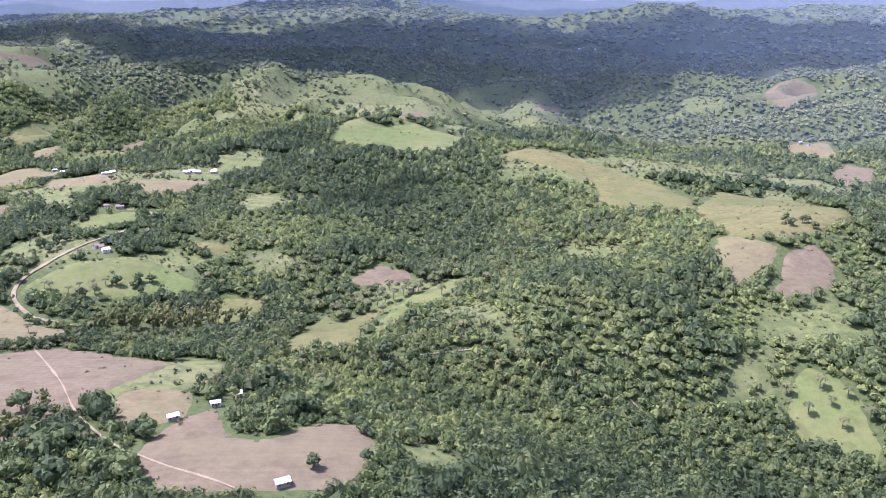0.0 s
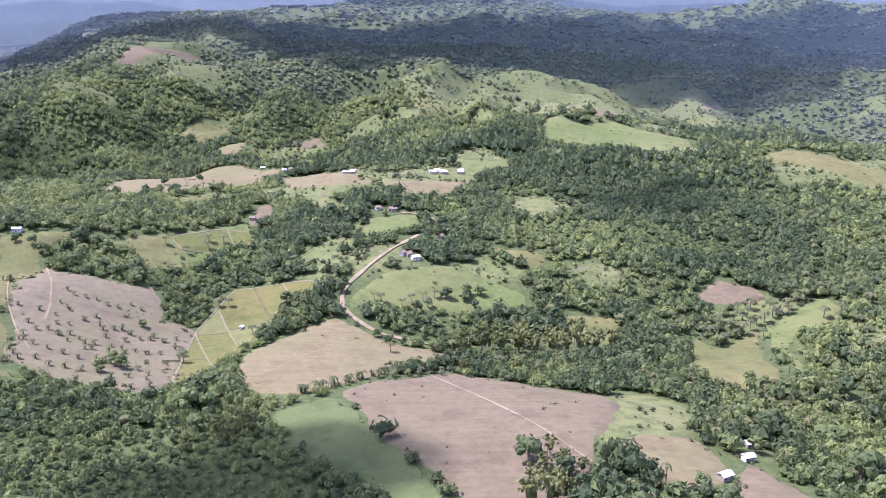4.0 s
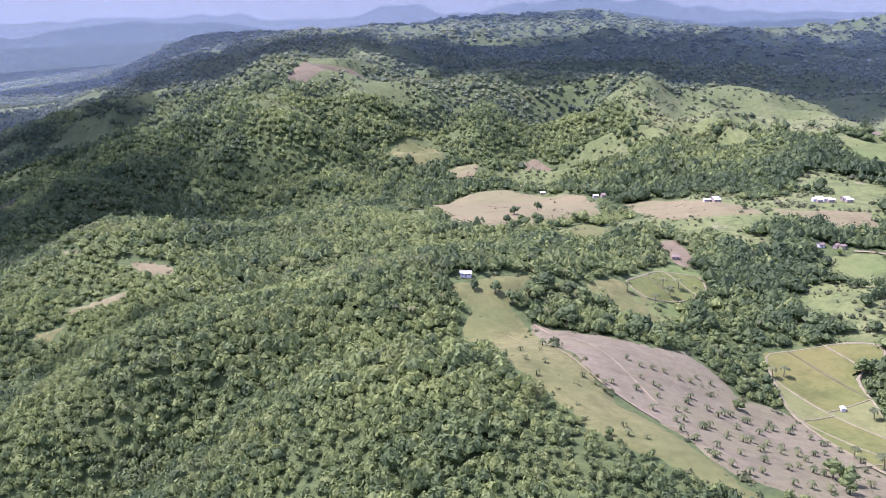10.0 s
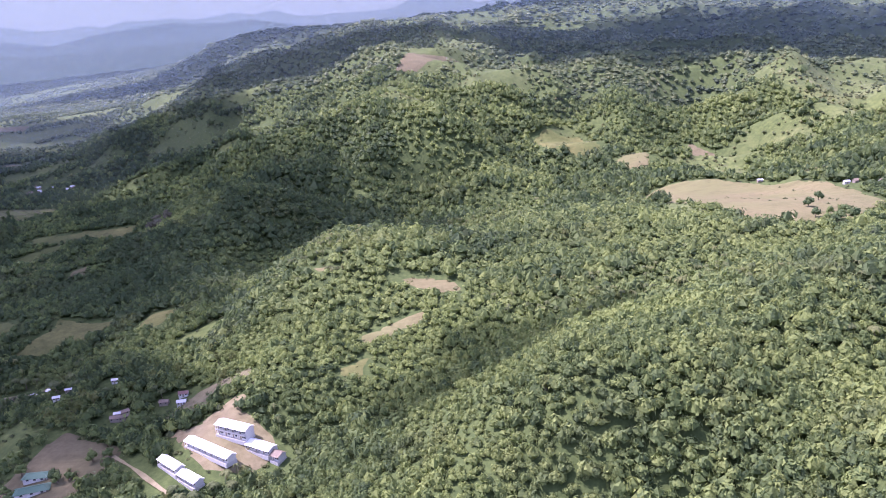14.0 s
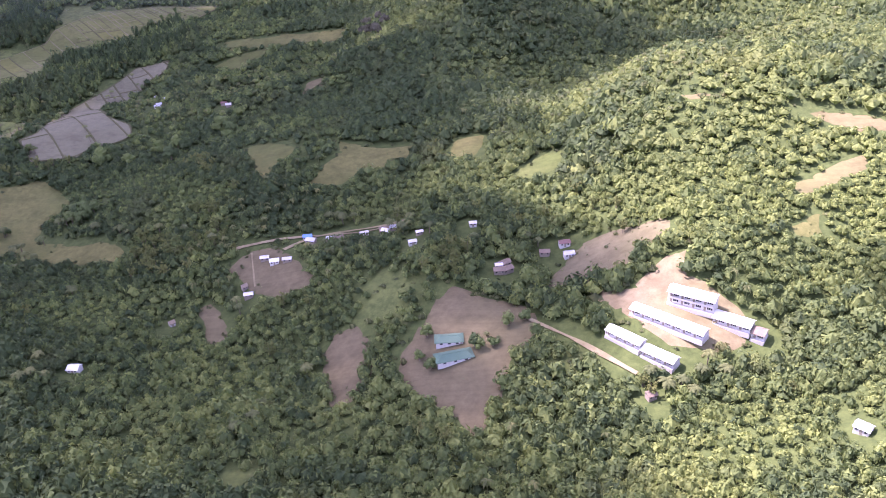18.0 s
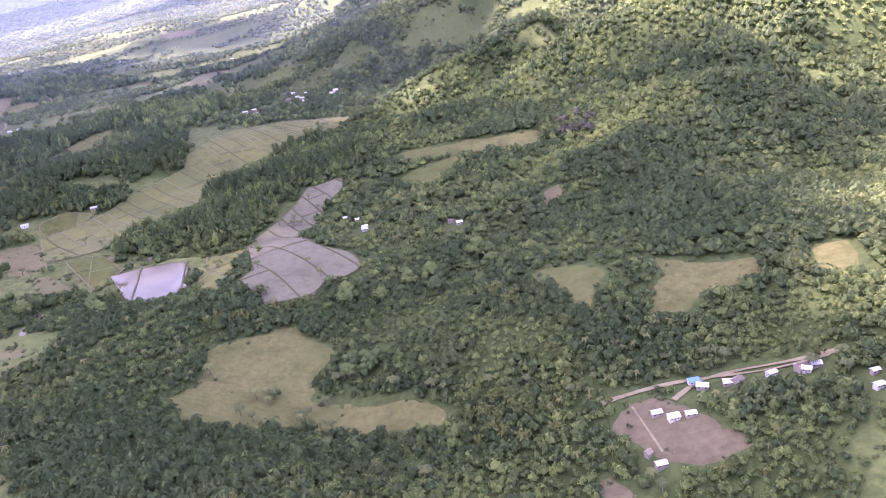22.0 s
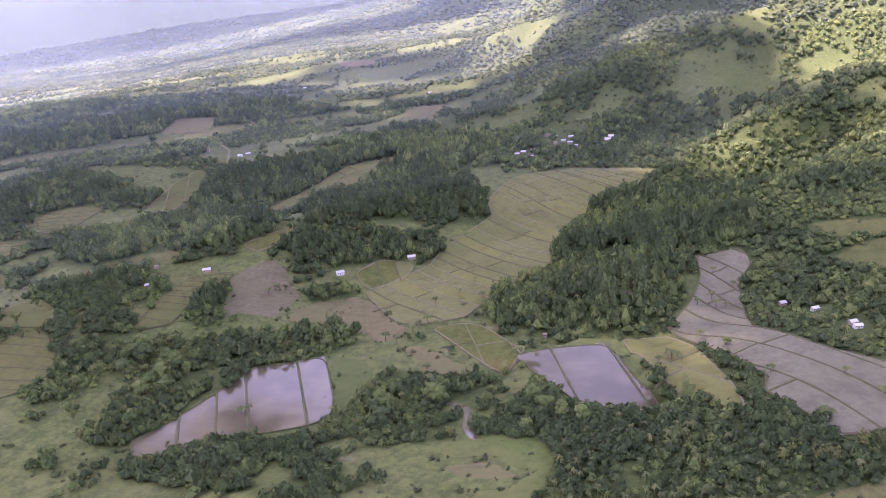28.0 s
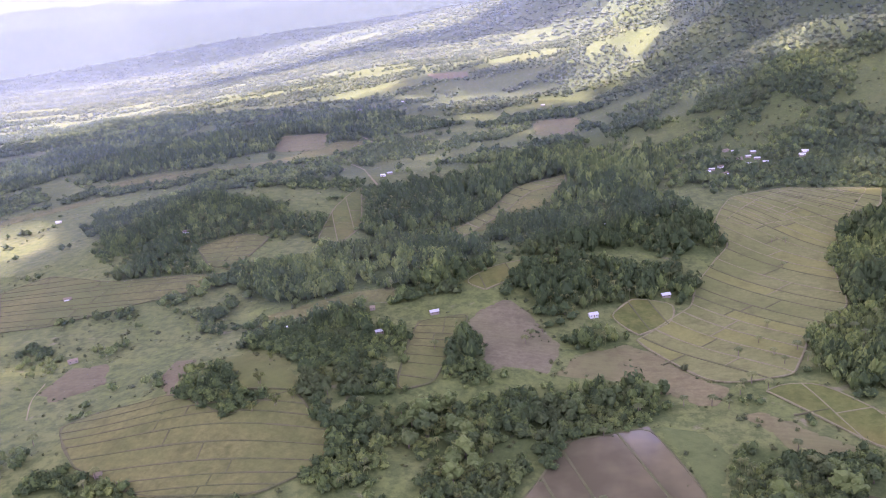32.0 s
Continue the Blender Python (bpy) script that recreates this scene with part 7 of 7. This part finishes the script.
bamboo(-648.9, 483.6, 7.0)
bamboo(-645.2, 477.2, 7.0)
bamboo(-617.6, 391.1, 7.0)
bamboo(-615.4, 387.5, 7.0)
bamboo(-743.1, 421.5, 7.0)
bamboo(-730.3, 386.5, 7.0)
bamboo(-818.1, 485.9, 7.0)
bamboo(-821.8, 481.4, 7.0)
bamboo(-825.2, 476.3, 7.0)
bamboo(-814.2, 490.0, 7.0)
bamboo(-801.0, 492.3, 7.0)
bamboo(-794.6, 493.8, 7.0)
bamboo(-788.0, 493.0, 7.0)
bamboo(-817.8, 546.0, 7.0)
bamboo(-825.9, 561.5, 7.0)
bamboo(-832.0, 564.8, 7.0)
bamboo(-706.6, 477.8, 7.0)
bamboo(-710.1, 493.3, 7.0)
bamboo(-684.0, 445.1, 7.0)
bamboo(-680.2, 447.6, 7.0)
bamboo(-678.2, 442.9, 7.0)
bamboo(-691.3, 447.9, 7.0)
bamboo(-856.0, 432.8, 7.0)
bamboo(-861.0, 435.7, 7.0)
bamboo(-845.4, 434.9, 7.0)
bamboo(-901.5, 429.3, 7.0)
bamboo(-897.2, 432.5, 7.0)
bamboo(-913.8, 432.6, 7.0)
bamboo(-699.8, 541.1, 7.0)
bamboo(-797.0, 488.6, 7.0)
bamboo(-801.1, 485.3, 7.0)
bamboo(-812.0, 487.7, 7.0)
bamboo(-806.7, 484.4, 7.0)
bamboo(-816.5, 477.8, 7.0)
bamboo(-819.8, 483.0, 7.0)
bamboo(-809.5, 474.4, 7.0)
bamboo(-798.6, 476.6, 7.0)
bamboo(-822.2, 560.4, 7.0)
bamboo(-815.7, 552.0, 7.0)
bamboo(-962.4, 566.0, 7.0)
bamboo(-958.2, 570.1, 7.0)
bamboo(-947.7, 570.7, 7.0)
bamboo(-934.1, 580.5, 7.0)
bamboo(-926.7, 583.6, 7.0)
bamboo(-1082.7, 580.0, 6.5)
bamboo(-951.3, 569.3, 6.5)
bamboo(-944.8, 570.3, 6.5)
bamboo(-957.7, 565.3, 6.5)
bamboo(-927.1, 580.4, 6.5)
bamboo(-920.1, 589.1, 6.5)
bamboo(-1004.3, 831.5, 6.5)
bamboo(-1017.5, 872.2, 6.5)
bamboo(-1053.7, 622.9, 6.5)
bamboo(-1045.3, 623.7, 6.5)
bamboo(-1255.0, 633.3, 6.5)
bamboo(-1249.8, 640.5, 6.5)
bamboo(-1239.6, 631.4, 6.5)
bamboo(-1239.8, 614.6, 6.5)
bamboo(-1242.6, 604.0, 6.5)
bamboo(-1243.2, 594.8, 6.5)
bamboo(-1232.0, 593.3, 6.5)
bamboo(-1230.7, 606.9, 6.5)
bamboo(-1226.8, 628.3, 6.5)
bamboo(-1234.1, 644.6, 6.5)
bamboo(-1242.6, 574.6, 6.5)
bamboo(-1243.2, 566.8, 6.5)
bamboo(-1255.6, 579.4, 6.5)
bamboo(-1316.2, 637.6, 6.5)
bamboo(-1321.5, 631.4, 6.5)
bamboo(-1329.8, 625.2, 6.5)
bamboo(-1308.7, 656.1, 6.5)
bamboo(-1254.0, 641.3, 6.5)
bamboo(-1249.2, 651.8, 6.5)
bamboo(-1240.2, 645.3, 6.5)
bamboo(-1240.5, 626.2, 6.5)
bamboo(-1243.9, 612.4, 6.5)
bamboo(-1229.0, 616.0, 6.5)
bamboo(-1232.9, 603.7, 6.5)
bamboo(-1223.2, 609.6, 6.5)
bamboo(-1201.4, 662.5, 6.5)
bamboo(-1189.5, 664.2, 6.5)
bamboo(-1292.4, 659.1, 6.5)
bamboo(-1287.6, 677.2, 6.5)
bamboo(-1338.6, 634.9, 6.5)
bamboo(-1344.7, 630.5, 6.5)
bamboo(-1334.8, 644.0, 6.5)
bamboo(-1341.0, 668.1, 6.5)
banana(-198.0, 284.8, 3.4)
banana(-193.8, 288.9, 3.4)
banana(-189.6, 292.7, 3.4)
banana(-185.3, 297.4, 3.4)
banana(-181.2, 301.8, 3.4)
banana(-175.8, 304.6, 3.4)
banana(-170.6, 306.9, 3.4)
banana(-165.8, 310.2, 3.4)
banana(-161.6, 312.9, 3.4)
banana(-157.9, 315.9, 3.4)
banana(-154.2, 315.5, 3.4)
banana(-148.5, 319.6, 3.4)
banana(-145.2, 319.1, 3.4)
banana(-199.3, 285.0, 3.4)
banana(-195.6, 288.9, 3.4)
banana(-193.0, 290.3, 3.4)
banana(-190.4, 295.3, 3.4)
banana(-186.0, 297.8, 3.4)
banana(-182.7, 301.1, 3.4)
banana(-178.6, 305.8, 3.4)
banana(-174.1, 309.3, 3.4)
banana(-169.6, 313.5, 3.4)
banana(-165.0, 317.2, 3.4)
banana(-161.1, 320.0, 3.4)
banana(-157.3, 324.1, 3.4)
banana(-33.9, 384.9, 3.4)
banana(-28.6, 392.6, 3.4)
banana(-21.6, 388.1, 3.4)
banana(-314.4, 343.0, 2.5)
banana(-308.2, 342.8, 2.5)
banana(-306.3, 350.4, 2.5)
banana(-298.9, 346.0, 2.5)
banana(-296.2, 351.7, 2.5)
banana(-289.8, 342.7, 2.5)
banana(-284.8, 347.9, 2.5)
banana(-280.2, 345.8, 2.5)
banana(-275.5, 343.2, 2.5)
banana(-272.5, 349.4, 2.5)
banana(-267.7, 346.0, 2.5)
banana(-264.4, 351.7, 2.5)
banana(-260.4, 339.3, 2.5)
banana(-262.9, 330.1, 2.5)
banana(-266.5, 327.7, 2.5)
banana(-271.4, 327.7, 2.5)
banana(-276.2, 327.2, 2.5)
banana(-280.1, 327.1, 2.5)
banana(-285.4, 325.1, 2.5)
banana(-291.5, 326.0, 2.5)
banana(-296.0, 328.4, 2.5)
banana(-298.9, 325.0, 2.5)
banana(-303.6, 327.5, 2.5)
banana(-306.4, 324.3, 2.5)
banana(-303.9, 310.9, 2.5)
banana(-299.3, 308.2, 2.5)
banana(-293.6, 307.1, 2.5)
banana(-287.8, 306.0, 2.5)
banana(-282.1, 304.8, 2.5)
banana(-277.8, 309.5, 2.5)
banana(-271.9, 307.6, 2.5)
banana(-266.6, 308.4, 2.5)
banana(-262.3, 315.1, 2.5)
banana(-257.0, 317.9, 2.5)
banana(-254.4, 326.5, 2.5)
banana(-252.4, 305.7, 2.5)
banana(-256.1, 300.8, 2.5)
banana(-260.5, 295.3, 2.5)
banana(-265.2, 292.5, 2.5)
banana(-270.8, 294.7, 2.5)
banana(-275.8, 293.8, 2.5)
banana(-280.7, 292.7, 2.5)
banana(-285.5, 291.5, 2.5)
banana(-291.7, 295.1, 2.5)
banana(-295.8, 291.7, 2.5)
banana(-302.2, 298.2, 2.5)
banana(-250.6, 287.9, 2.5)
banana(-255.0, 283.6, 2.5)
banana(-259.6, 281.6, 2.5)
banana(-311.9, 329.4, 2.5)
banana(-300.7, 337.8, 2.5)
banana(-286.2, 336.0, 2.5)
banana(-272.5, 318.8, 2.5)
banana(-254.4, 295.2, 2.5)
banana(-261.3, 304.8, 2.5)
banana(-285.3, 317.0, 2.5)
banana(-330.8, 340.7, 2.2)
banana(-327.5, 337.4, 2.2)
banana(-325.1, 333.4, 2.2)
banana(-324.5, 340.0, 2.2)
banana(-322.1, 342.0, 2.2)
banana(-347.7, 344.9, 2.2)
banana(-349.0, 355.0, 2.2)
banana(-344.7, 333.2, 2.2)
banana(-341.7, 345.2, 2.2)
banana(-342.7, 357.8, 2.2)
banana(-341.4, 366.7, 2.2)
banana(-323.5, 307.6, 2.2)
banana(-318.4, 301.6, 2.2)
banana(-323.0, 302.0, 2.2)
banana(-314.1, 366.3, 2.2)
banana(-310.1, 363.8, 2.2)
banana(-306.0, 364.7, 2.2)
banana(-301.9, 365.7, 2.2)
banana(-297.2, 364.6, 2.2)
banana(-293.2, 365.8, 2.2)
banana(-290.0, 371.6, 2.2)
banana(-285.4, 370.6, 2.2)
banana(-311.5, 354.0, 2.2)
banana(-307.8, 351.8, 2.2)
banana(-304.1, 335.2, 2.5)
banana(-298.0, 345.7, 2.5)
banana(-292.5, 345.9, 2.5)
banana(-287.0, 346.1, 2.5)
banana(-281.5, 346.0, 2.5)
banana(-279.2, 337.3, 2.5)
banana(-272.4, 345.6, 2.5)
banana(-266.8, 346.7, 2.5)
banana(-261.9, 343.9, 2.5)
banana(-298.0, 324.8, 2.5)
banana(-293.4, 320.8, 2.5)
banana(-288.1, 323.3, 2.5)
banana(-283.7, 319.0, 2.5)
banana(-278.4, 321.1, 2.5)
banana(-273.2, 322.7, 2.5)
banana(-267.3, 327.0, 2.5)
banana(-306.8, 316.0, 2.5)
banana(-304.8, 309.5, 2.5)
banana(-302.5, 299.0, 2.5)
banana(-299.1, 295.0, 2.5)
banana(-258.3, 339.9, 2.5)
banana(-256.9, 334.9, 2.5)
banana(-274.4, 308.3, 2.5)
banana(146.9, 303.4, 2.4)
banana(150.8, 295.8, 2.4)
banana(158.3, 297.0, 2.4)
banana(25.7, 187.5, 2.4)
banana(20.4, 188.2, 2.4)
banana(35.1, 203.9, 2.4)
banana(50.1, 216.2, 2.4)
banana(85.1, 256.8, 2.4)
banana(93.1, 261.9, 2.4)
banana(98.2, 257.5, 2.4)
banana(97.6, 284.0, 2.4)
banana(103.3, 280.0, 2.4)
banana(-776.5, 419.3, 2.2)
banana(-777.3, 406.8, 2.2)
banana(-751.8, 439.5, 2.2)
banana(-743.4, 440.3, 2.2)
banana(-735.1, 440.5, 2.2)
banana(-773.8, 448.0, 2.2)
banana(-665.3, 415.1, 2.2)
banana(-661.2, 412.7, 2.2)
banana(-733.7, 455.1, 2.2)
banana(-730.2, 459.9, 2.2)
banana(-198, 285, 2.6)
banana(-194, 287, 2.6)
banana(-190, 290, 2.6)
banana(-186, 295, 2.6)
banana(-182, 299, 2.6)
banana(-176, 303, 2.6)
banana(-171, 305, 2.6)
banana(-166, 308, 2.6)
banana(-162, 309, 2.6)
banana(-158, 311, 2.6)
banana(-154, 312, 2.6)
banana(-148, 317, 2.6)
banana(-144, 319, 2.6)
bamboo(-145, 349, 13.0)
bamboo(-138, 356, 13.0)
bamboo(-131, 352, 13.0)
bamboo(-124, 357, 13.0)
bamboo(-117, 355, 13.0)
bamboo(-110, 358, 13.0)
bamboo(-104, 356, 13.0)
bamboo(-98, 357, 13.0)
bamboo(-91, 359, 13.0)
bamboo(-84, 361, 13.0)
bamboo(-109, 366, 13.0)
bamboo(-98, 366, 13.0)
bamboo(-122, 365, 13.0)
bamboo(-133, 362, 13.0)
bamboo(-215, 249, 8.5)
bamboo(-210, 255, 8.5)
bamboo(-206, 249, 8.5)
bamboo(-212, 243, 8.5)
palm(-133, 333, 6.0)
palm(-126, 335, 6.0)
palm(-66, 379, 6.0)
palm(-71, 363, 6.0)
palm(-79, 330, 6.0)
palm(-82, 338, 6.0)
palm(-39, 363, 6.5)
palm(-35, 367, 6.5)
palm(-30, 371, 6.5)
palm(-26, 375, 6.5)
palm(-21, 379, 6.5)
palm(-17, 383, 6.5)
palm(-13, 385, 6.5)
palm(-8, 389, 6.5)
palm(-3, 391, 6.5)
palm(1, 395, 6.5)
palm(6, 399, 6.5)
palm(11, 403, 6.5)
palm(16, 407, 6.5)
palm(21, 411, 6.5)
palm(26, 399, 6.5)
palm(23, 387, 6.5)
palm(21, 377, 6.5)
palm(18, 365, 6.5)


def grove(kind, count, size, outline):
    """Single tall trees or bamboo clumps standing together inside the outline."""
    p = np.asarray(outline, float)
    lo, hi = p.min(0), p.max(0)
    left = count
    while left:
        q = np.array([plant_rng.uniform(lo[0], hi[0]), plant_rng.uniform(lo[1], hi[1])])
        if inside(p, q[:1], q[1:])[0]:
            set_plant(kind, q[0], q[1], size * plant_rng.uniform(0.75, 1.25) / (7.0 if kind == "bamboo" else 5.2))
            left -= 1


grove("leaf", 12, 8, [(-68, 255), (-58, 289), (-36, 269), (-34, 229), (-47, 209), (-59, 213)])
grove("leaf", 16, 7.5, [(-129, 223), (-130, 245), (-110, 213), (-86, 203), (-76, 181), (-112, 187)])
grove("leaf", 16, 7, [(-352, 419), (-336, 435), (-312, 425), (-291, 407), (-290, 393), (-315, 395), (-346, 409)])
grove("leaf", 10, 6.5, [(-290, 417), (-273, 443), (-255, 459), (-261, 409), (-281, 393)])
grove("leaf", 4, 6, [(-352, 555), (-322, 581), (-315, 547), (-343, 535)])
grove("leaf", 6, 7, [(-162, 511), (-133, 517), (-140, 475), (-163, 481)])
grove("leaf", 10, 7, [(-237, 285), (-228, 307), (-220, 277), (-222, 251), (-234, 251)])
grove("leaf", 10, 7, [(-15, 363), (4, 369), (11, 303), (-12, 273), (-21, 305)])
grove("leaf", 14, 8.5, [(-852, 628), (-821, 626), (-831, 578), (-899, 588), (-910, 600), (-874, 614)])
grove("leaf", 8, 7.5, [(-895, 538), (-873, 538), (-869, 520), (-895, 522)])
grove("bamboo", 14, 8, [(-816, 508), (-788, 514), (-773, 498), (-779, 478), (-828, 486)])
grove("leaf", 14, 8.5, [(-1275, 648), (-1242, 674), (-1221, 600), (-1248, 604)])
grove("leaf", 12, 8, [(-1132, 624), (-1109, 636), (-1084, 632), (-1091, 598), (-1116, 576)])
grove("leaf", 10, 8, [(-1057, 624), (-1037, 622), (-1022, 594), (-1054, 580)])
grove("bamboo", 9, 8, [(-837, 500), (-816, 500), (-802, 490), (-801, 474), (-823, 472)])
grove("leaf", 12, 8.5, [(-1265, 642), (-1244, 668), (-1214, 656), (-1223, 616), (-1242, 602)])
grove("leaf", 12, 7.5, [(-1212, 672), (-1159, 696), (-1157, 674), (-1204, 658)])
grove("bamboo", 5, 11.5, [(-130, 203), (-112, 203), (-112, 217), (-130, 217)])

# ---- clouds overhead and the hazy distance ----


def cloud_white(nt, bsdf, clear_=0.76):
    n = noise_tex(nt, 0.01, 4)
    c = ramp(nt, n, [(0.3, (0.78, 0.78, 0.8)), (0.7, (0.9, 0.9, 0.9))])
    nt.links.new(c, bsdf.inputs["Base Color"])
    bsdf.inputs["Roughness"].default_value = 1.0
    bsdf.inputs["Specular IOR Level"].default_value = 0.0
    tr = node(nt, "ShaderNodeBsdfTranslucent", Color=c)
    sh = node(nt, "ShaderNodeMixShader", i0=0.5, i1=bsdf.outputs[0], i2=tr.outputs[0])
    thin = nt.nodes.new("ShaderNodeBsdfTransparent")
    sh = node(nt, "ShaderNodeMixShader", i0=clear_, i1=sh.outputs[0], i2=thin.outputs[0])
    nt.links.new(sh.outputs[0], nt.nodes["Material Output"].inputs[0])


CLOUD = material("thin_cloud_white", cloud_white)
THICK = material("thick_cloud_white", lambda nt, bsdf: cloud_white(nt, bsdf, 0.5))
cloud_rng = np.random.default_rng(5)


def cloud(x, y, rx, ry, turn=0, puffs=16, base=850.0, thick=False):
    """A cumulus whose shade falls about (x, y): puffs heaped over a flat base."""
    parts = []
    for k in range(puffs):
        a, r = cloud_rng.uniform(0, 6.28), math.sqrt(cloud_rng.uniform(0, 1)) * 0.8
        s = cloud_rng.uniform(0.28, 0.5) * (1.15 - 0.5 * r)
        v, f = BALL2
        v = v * (1 + cloud_rng.normal(0, 0.09, (len(v), 1)))
        v = v * np.array([s * rx, s * ry, s * min(rx, ry) * 0.6]) + np.array([r * math.cos(a) * rx, r * math.sin(a) * ry, 0])
        v[:, 2] = np.maximum(v[:, 2], -0.04 * min(rx, ry))
        parts.append((v, f))
    v, f = joined(parts)
    ob = mesh_object("cumulus_cloud", v, f, [THICK if thick else CLOUD], True)
    lift = (base - 60) / SUN_DIR.z
    ob.matrix_world = pose(x + SUN_DIR.x * lift, y + SUN_DIR.y * lift, base, 0, 0, turn)
    tagged(ob, "white flat-based cumulus cloud drifting overhead", "cloud", group="cumulus clouds")


cloud(100, 1790, 640, 520, 5, 48, thick=True)
cloud(800, 1900, 560, 480, 0, 34, thick=True)
cloud(-480, 1760, 330, 250, 30, 26, thick=True)
cloud(-900, 1700, 330, 260, 0, 22, thick=True)
cloud(-690, 1020, 90, 70, 20, 10)
cloud(-650, 800, 150, 130, 10, 9)
cloud(-830, 830, 190, 150, 10, 15)
cloud(-850, 600, 190, 170, 0, 36)
cloud(-1000, 470, 190, 110, 0, 26)
cloud(-680, 440, 62, 52, 0, 26)
cloud(-800, 450, 110, 130, 10, 22)
cloud(-720, 640, 90, 100, 0, 14)
cloud(-930, 520, 150, 150, 10, 20)
cloud(-1080, 700, 330, 300, 20, 42)
cloud(-1350, 1050, 400, 330, 20, 42)
cloud(-1020, 1280, 150, 200, 0, 16, thick=True)
cloud(-1200, 1500, 330, 230, 30, 20)
cloud(-1900, 1350, 480, 380, 20, 34)
cloud(-1480, 650, 330, 260, 0, 32)
cloud(-2300, 2500, 420, 260, 20, 16)
cloud(-900, 2900, 900, 480, 0, 40, thick=True)
cloud(-2100, 2700, 700, 350, 10, 30)
cloud(-1290, 480, 200, 110, 0, 16)
cloud(-1330, 600, 160, 130, 0, 16)
cloud(-1650, 900, 300, 200, 30, 18)
cloud(-725, 365, 115, 55, -15, 20)
cloud(-960, 1250, 120, 120, 0, 14)
cloud(-949, 1185, 120, 90, 0, 24)
cloud(-885, 1065, 120, 90, 20, 9)
cloud(-1500, 1730, 230, 130, 15, 16)
cloud(-1085, 770, 90, 120, 10, 12)
cloud(-815, 1040, 90, 80, 0, 8)
cloud(-183, 219, 46, 38, 0, 16, thick=True)
cloud(-770, 450, 120, 70, 0, 30)
cloud(-502, 444, 62, 26, 20, 14, thick=True)
cloud(-10, 560, 60, 40, 20, 7)


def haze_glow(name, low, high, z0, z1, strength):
    """Distance: a sheet that emits, hazy daylight painted into its colour, paler towards the ground."""

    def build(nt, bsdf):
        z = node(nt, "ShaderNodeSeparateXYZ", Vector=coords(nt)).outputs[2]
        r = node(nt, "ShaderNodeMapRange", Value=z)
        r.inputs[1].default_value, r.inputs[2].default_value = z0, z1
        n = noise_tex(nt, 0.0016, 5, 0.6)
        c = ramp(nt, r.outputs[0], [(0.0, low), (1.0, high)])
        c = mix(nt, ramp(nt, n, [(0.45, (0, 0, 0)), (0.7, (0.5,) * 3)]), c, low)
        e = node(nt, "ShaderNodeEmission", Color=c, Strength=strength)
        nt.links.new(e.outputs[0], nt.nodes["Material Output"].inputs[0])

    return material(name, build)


def backdrop(label, radius, low, high, seed, mat, amp=0.0, size=500):
    """A curved far sheet round the flight, from the ground up; its top may be a skyline of hills."""
    a = np.radians(np.linspace(-100, 75, 360))
    x, y = -575 + radius * np.sin(a), 170 + radius * np.cos(a)
    s = a * radius
    top = high + amp * (vnoise(s, s * 0, size, seed) + 0.5 * vnoise(s, s * 0, size / 3, seed + 1) + 0.2 * vnoise(s, s * 0, size / 9, seed + 2))
    v = np.concatenate([np.column_stack([x, y, np.full(len(x), low)]), np.column_stack([x, y, top])])
    n = len(x)
    f = np.array([(i, i + 1, n + i + 1, n + i) for i in range(n - 1)])
    ob = mesh_object("backdrop", v, f, [mat], True)
    tagged(ob, label, "backdrop", kind="structure")


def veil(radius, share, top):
    """An added see-through sheet, tinted blue to imitate haze, with a little daylight caught in it."""

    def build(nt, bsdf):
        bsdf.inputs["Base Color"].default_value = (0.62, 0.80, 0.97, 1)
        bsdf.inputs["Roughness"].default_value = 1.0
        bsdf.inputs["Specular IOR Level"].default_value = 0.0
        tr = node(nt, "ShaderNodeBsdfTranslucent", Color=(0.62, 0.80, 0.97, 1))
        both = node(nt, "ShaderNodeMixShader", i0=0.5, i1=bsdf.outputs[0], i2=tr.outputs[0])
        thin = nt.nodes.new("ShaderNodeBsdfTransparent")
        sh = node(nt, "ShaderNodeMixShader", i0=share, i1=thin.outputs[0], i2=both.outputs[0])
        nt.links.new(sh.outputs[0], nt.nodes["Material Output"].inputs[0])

    backdrop("see-through blue sheet standing in for distant haze", radius, -80, top, 3, material("haze_sheet", build))


# added curtains, one behind another, that build up the look of haze
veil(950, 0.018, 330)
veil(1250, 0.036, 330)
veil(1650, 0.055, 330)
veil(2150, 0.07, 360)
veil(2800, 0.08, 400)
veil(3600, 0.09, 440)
# emitting sheets: the far haze and its daylight are painted into them
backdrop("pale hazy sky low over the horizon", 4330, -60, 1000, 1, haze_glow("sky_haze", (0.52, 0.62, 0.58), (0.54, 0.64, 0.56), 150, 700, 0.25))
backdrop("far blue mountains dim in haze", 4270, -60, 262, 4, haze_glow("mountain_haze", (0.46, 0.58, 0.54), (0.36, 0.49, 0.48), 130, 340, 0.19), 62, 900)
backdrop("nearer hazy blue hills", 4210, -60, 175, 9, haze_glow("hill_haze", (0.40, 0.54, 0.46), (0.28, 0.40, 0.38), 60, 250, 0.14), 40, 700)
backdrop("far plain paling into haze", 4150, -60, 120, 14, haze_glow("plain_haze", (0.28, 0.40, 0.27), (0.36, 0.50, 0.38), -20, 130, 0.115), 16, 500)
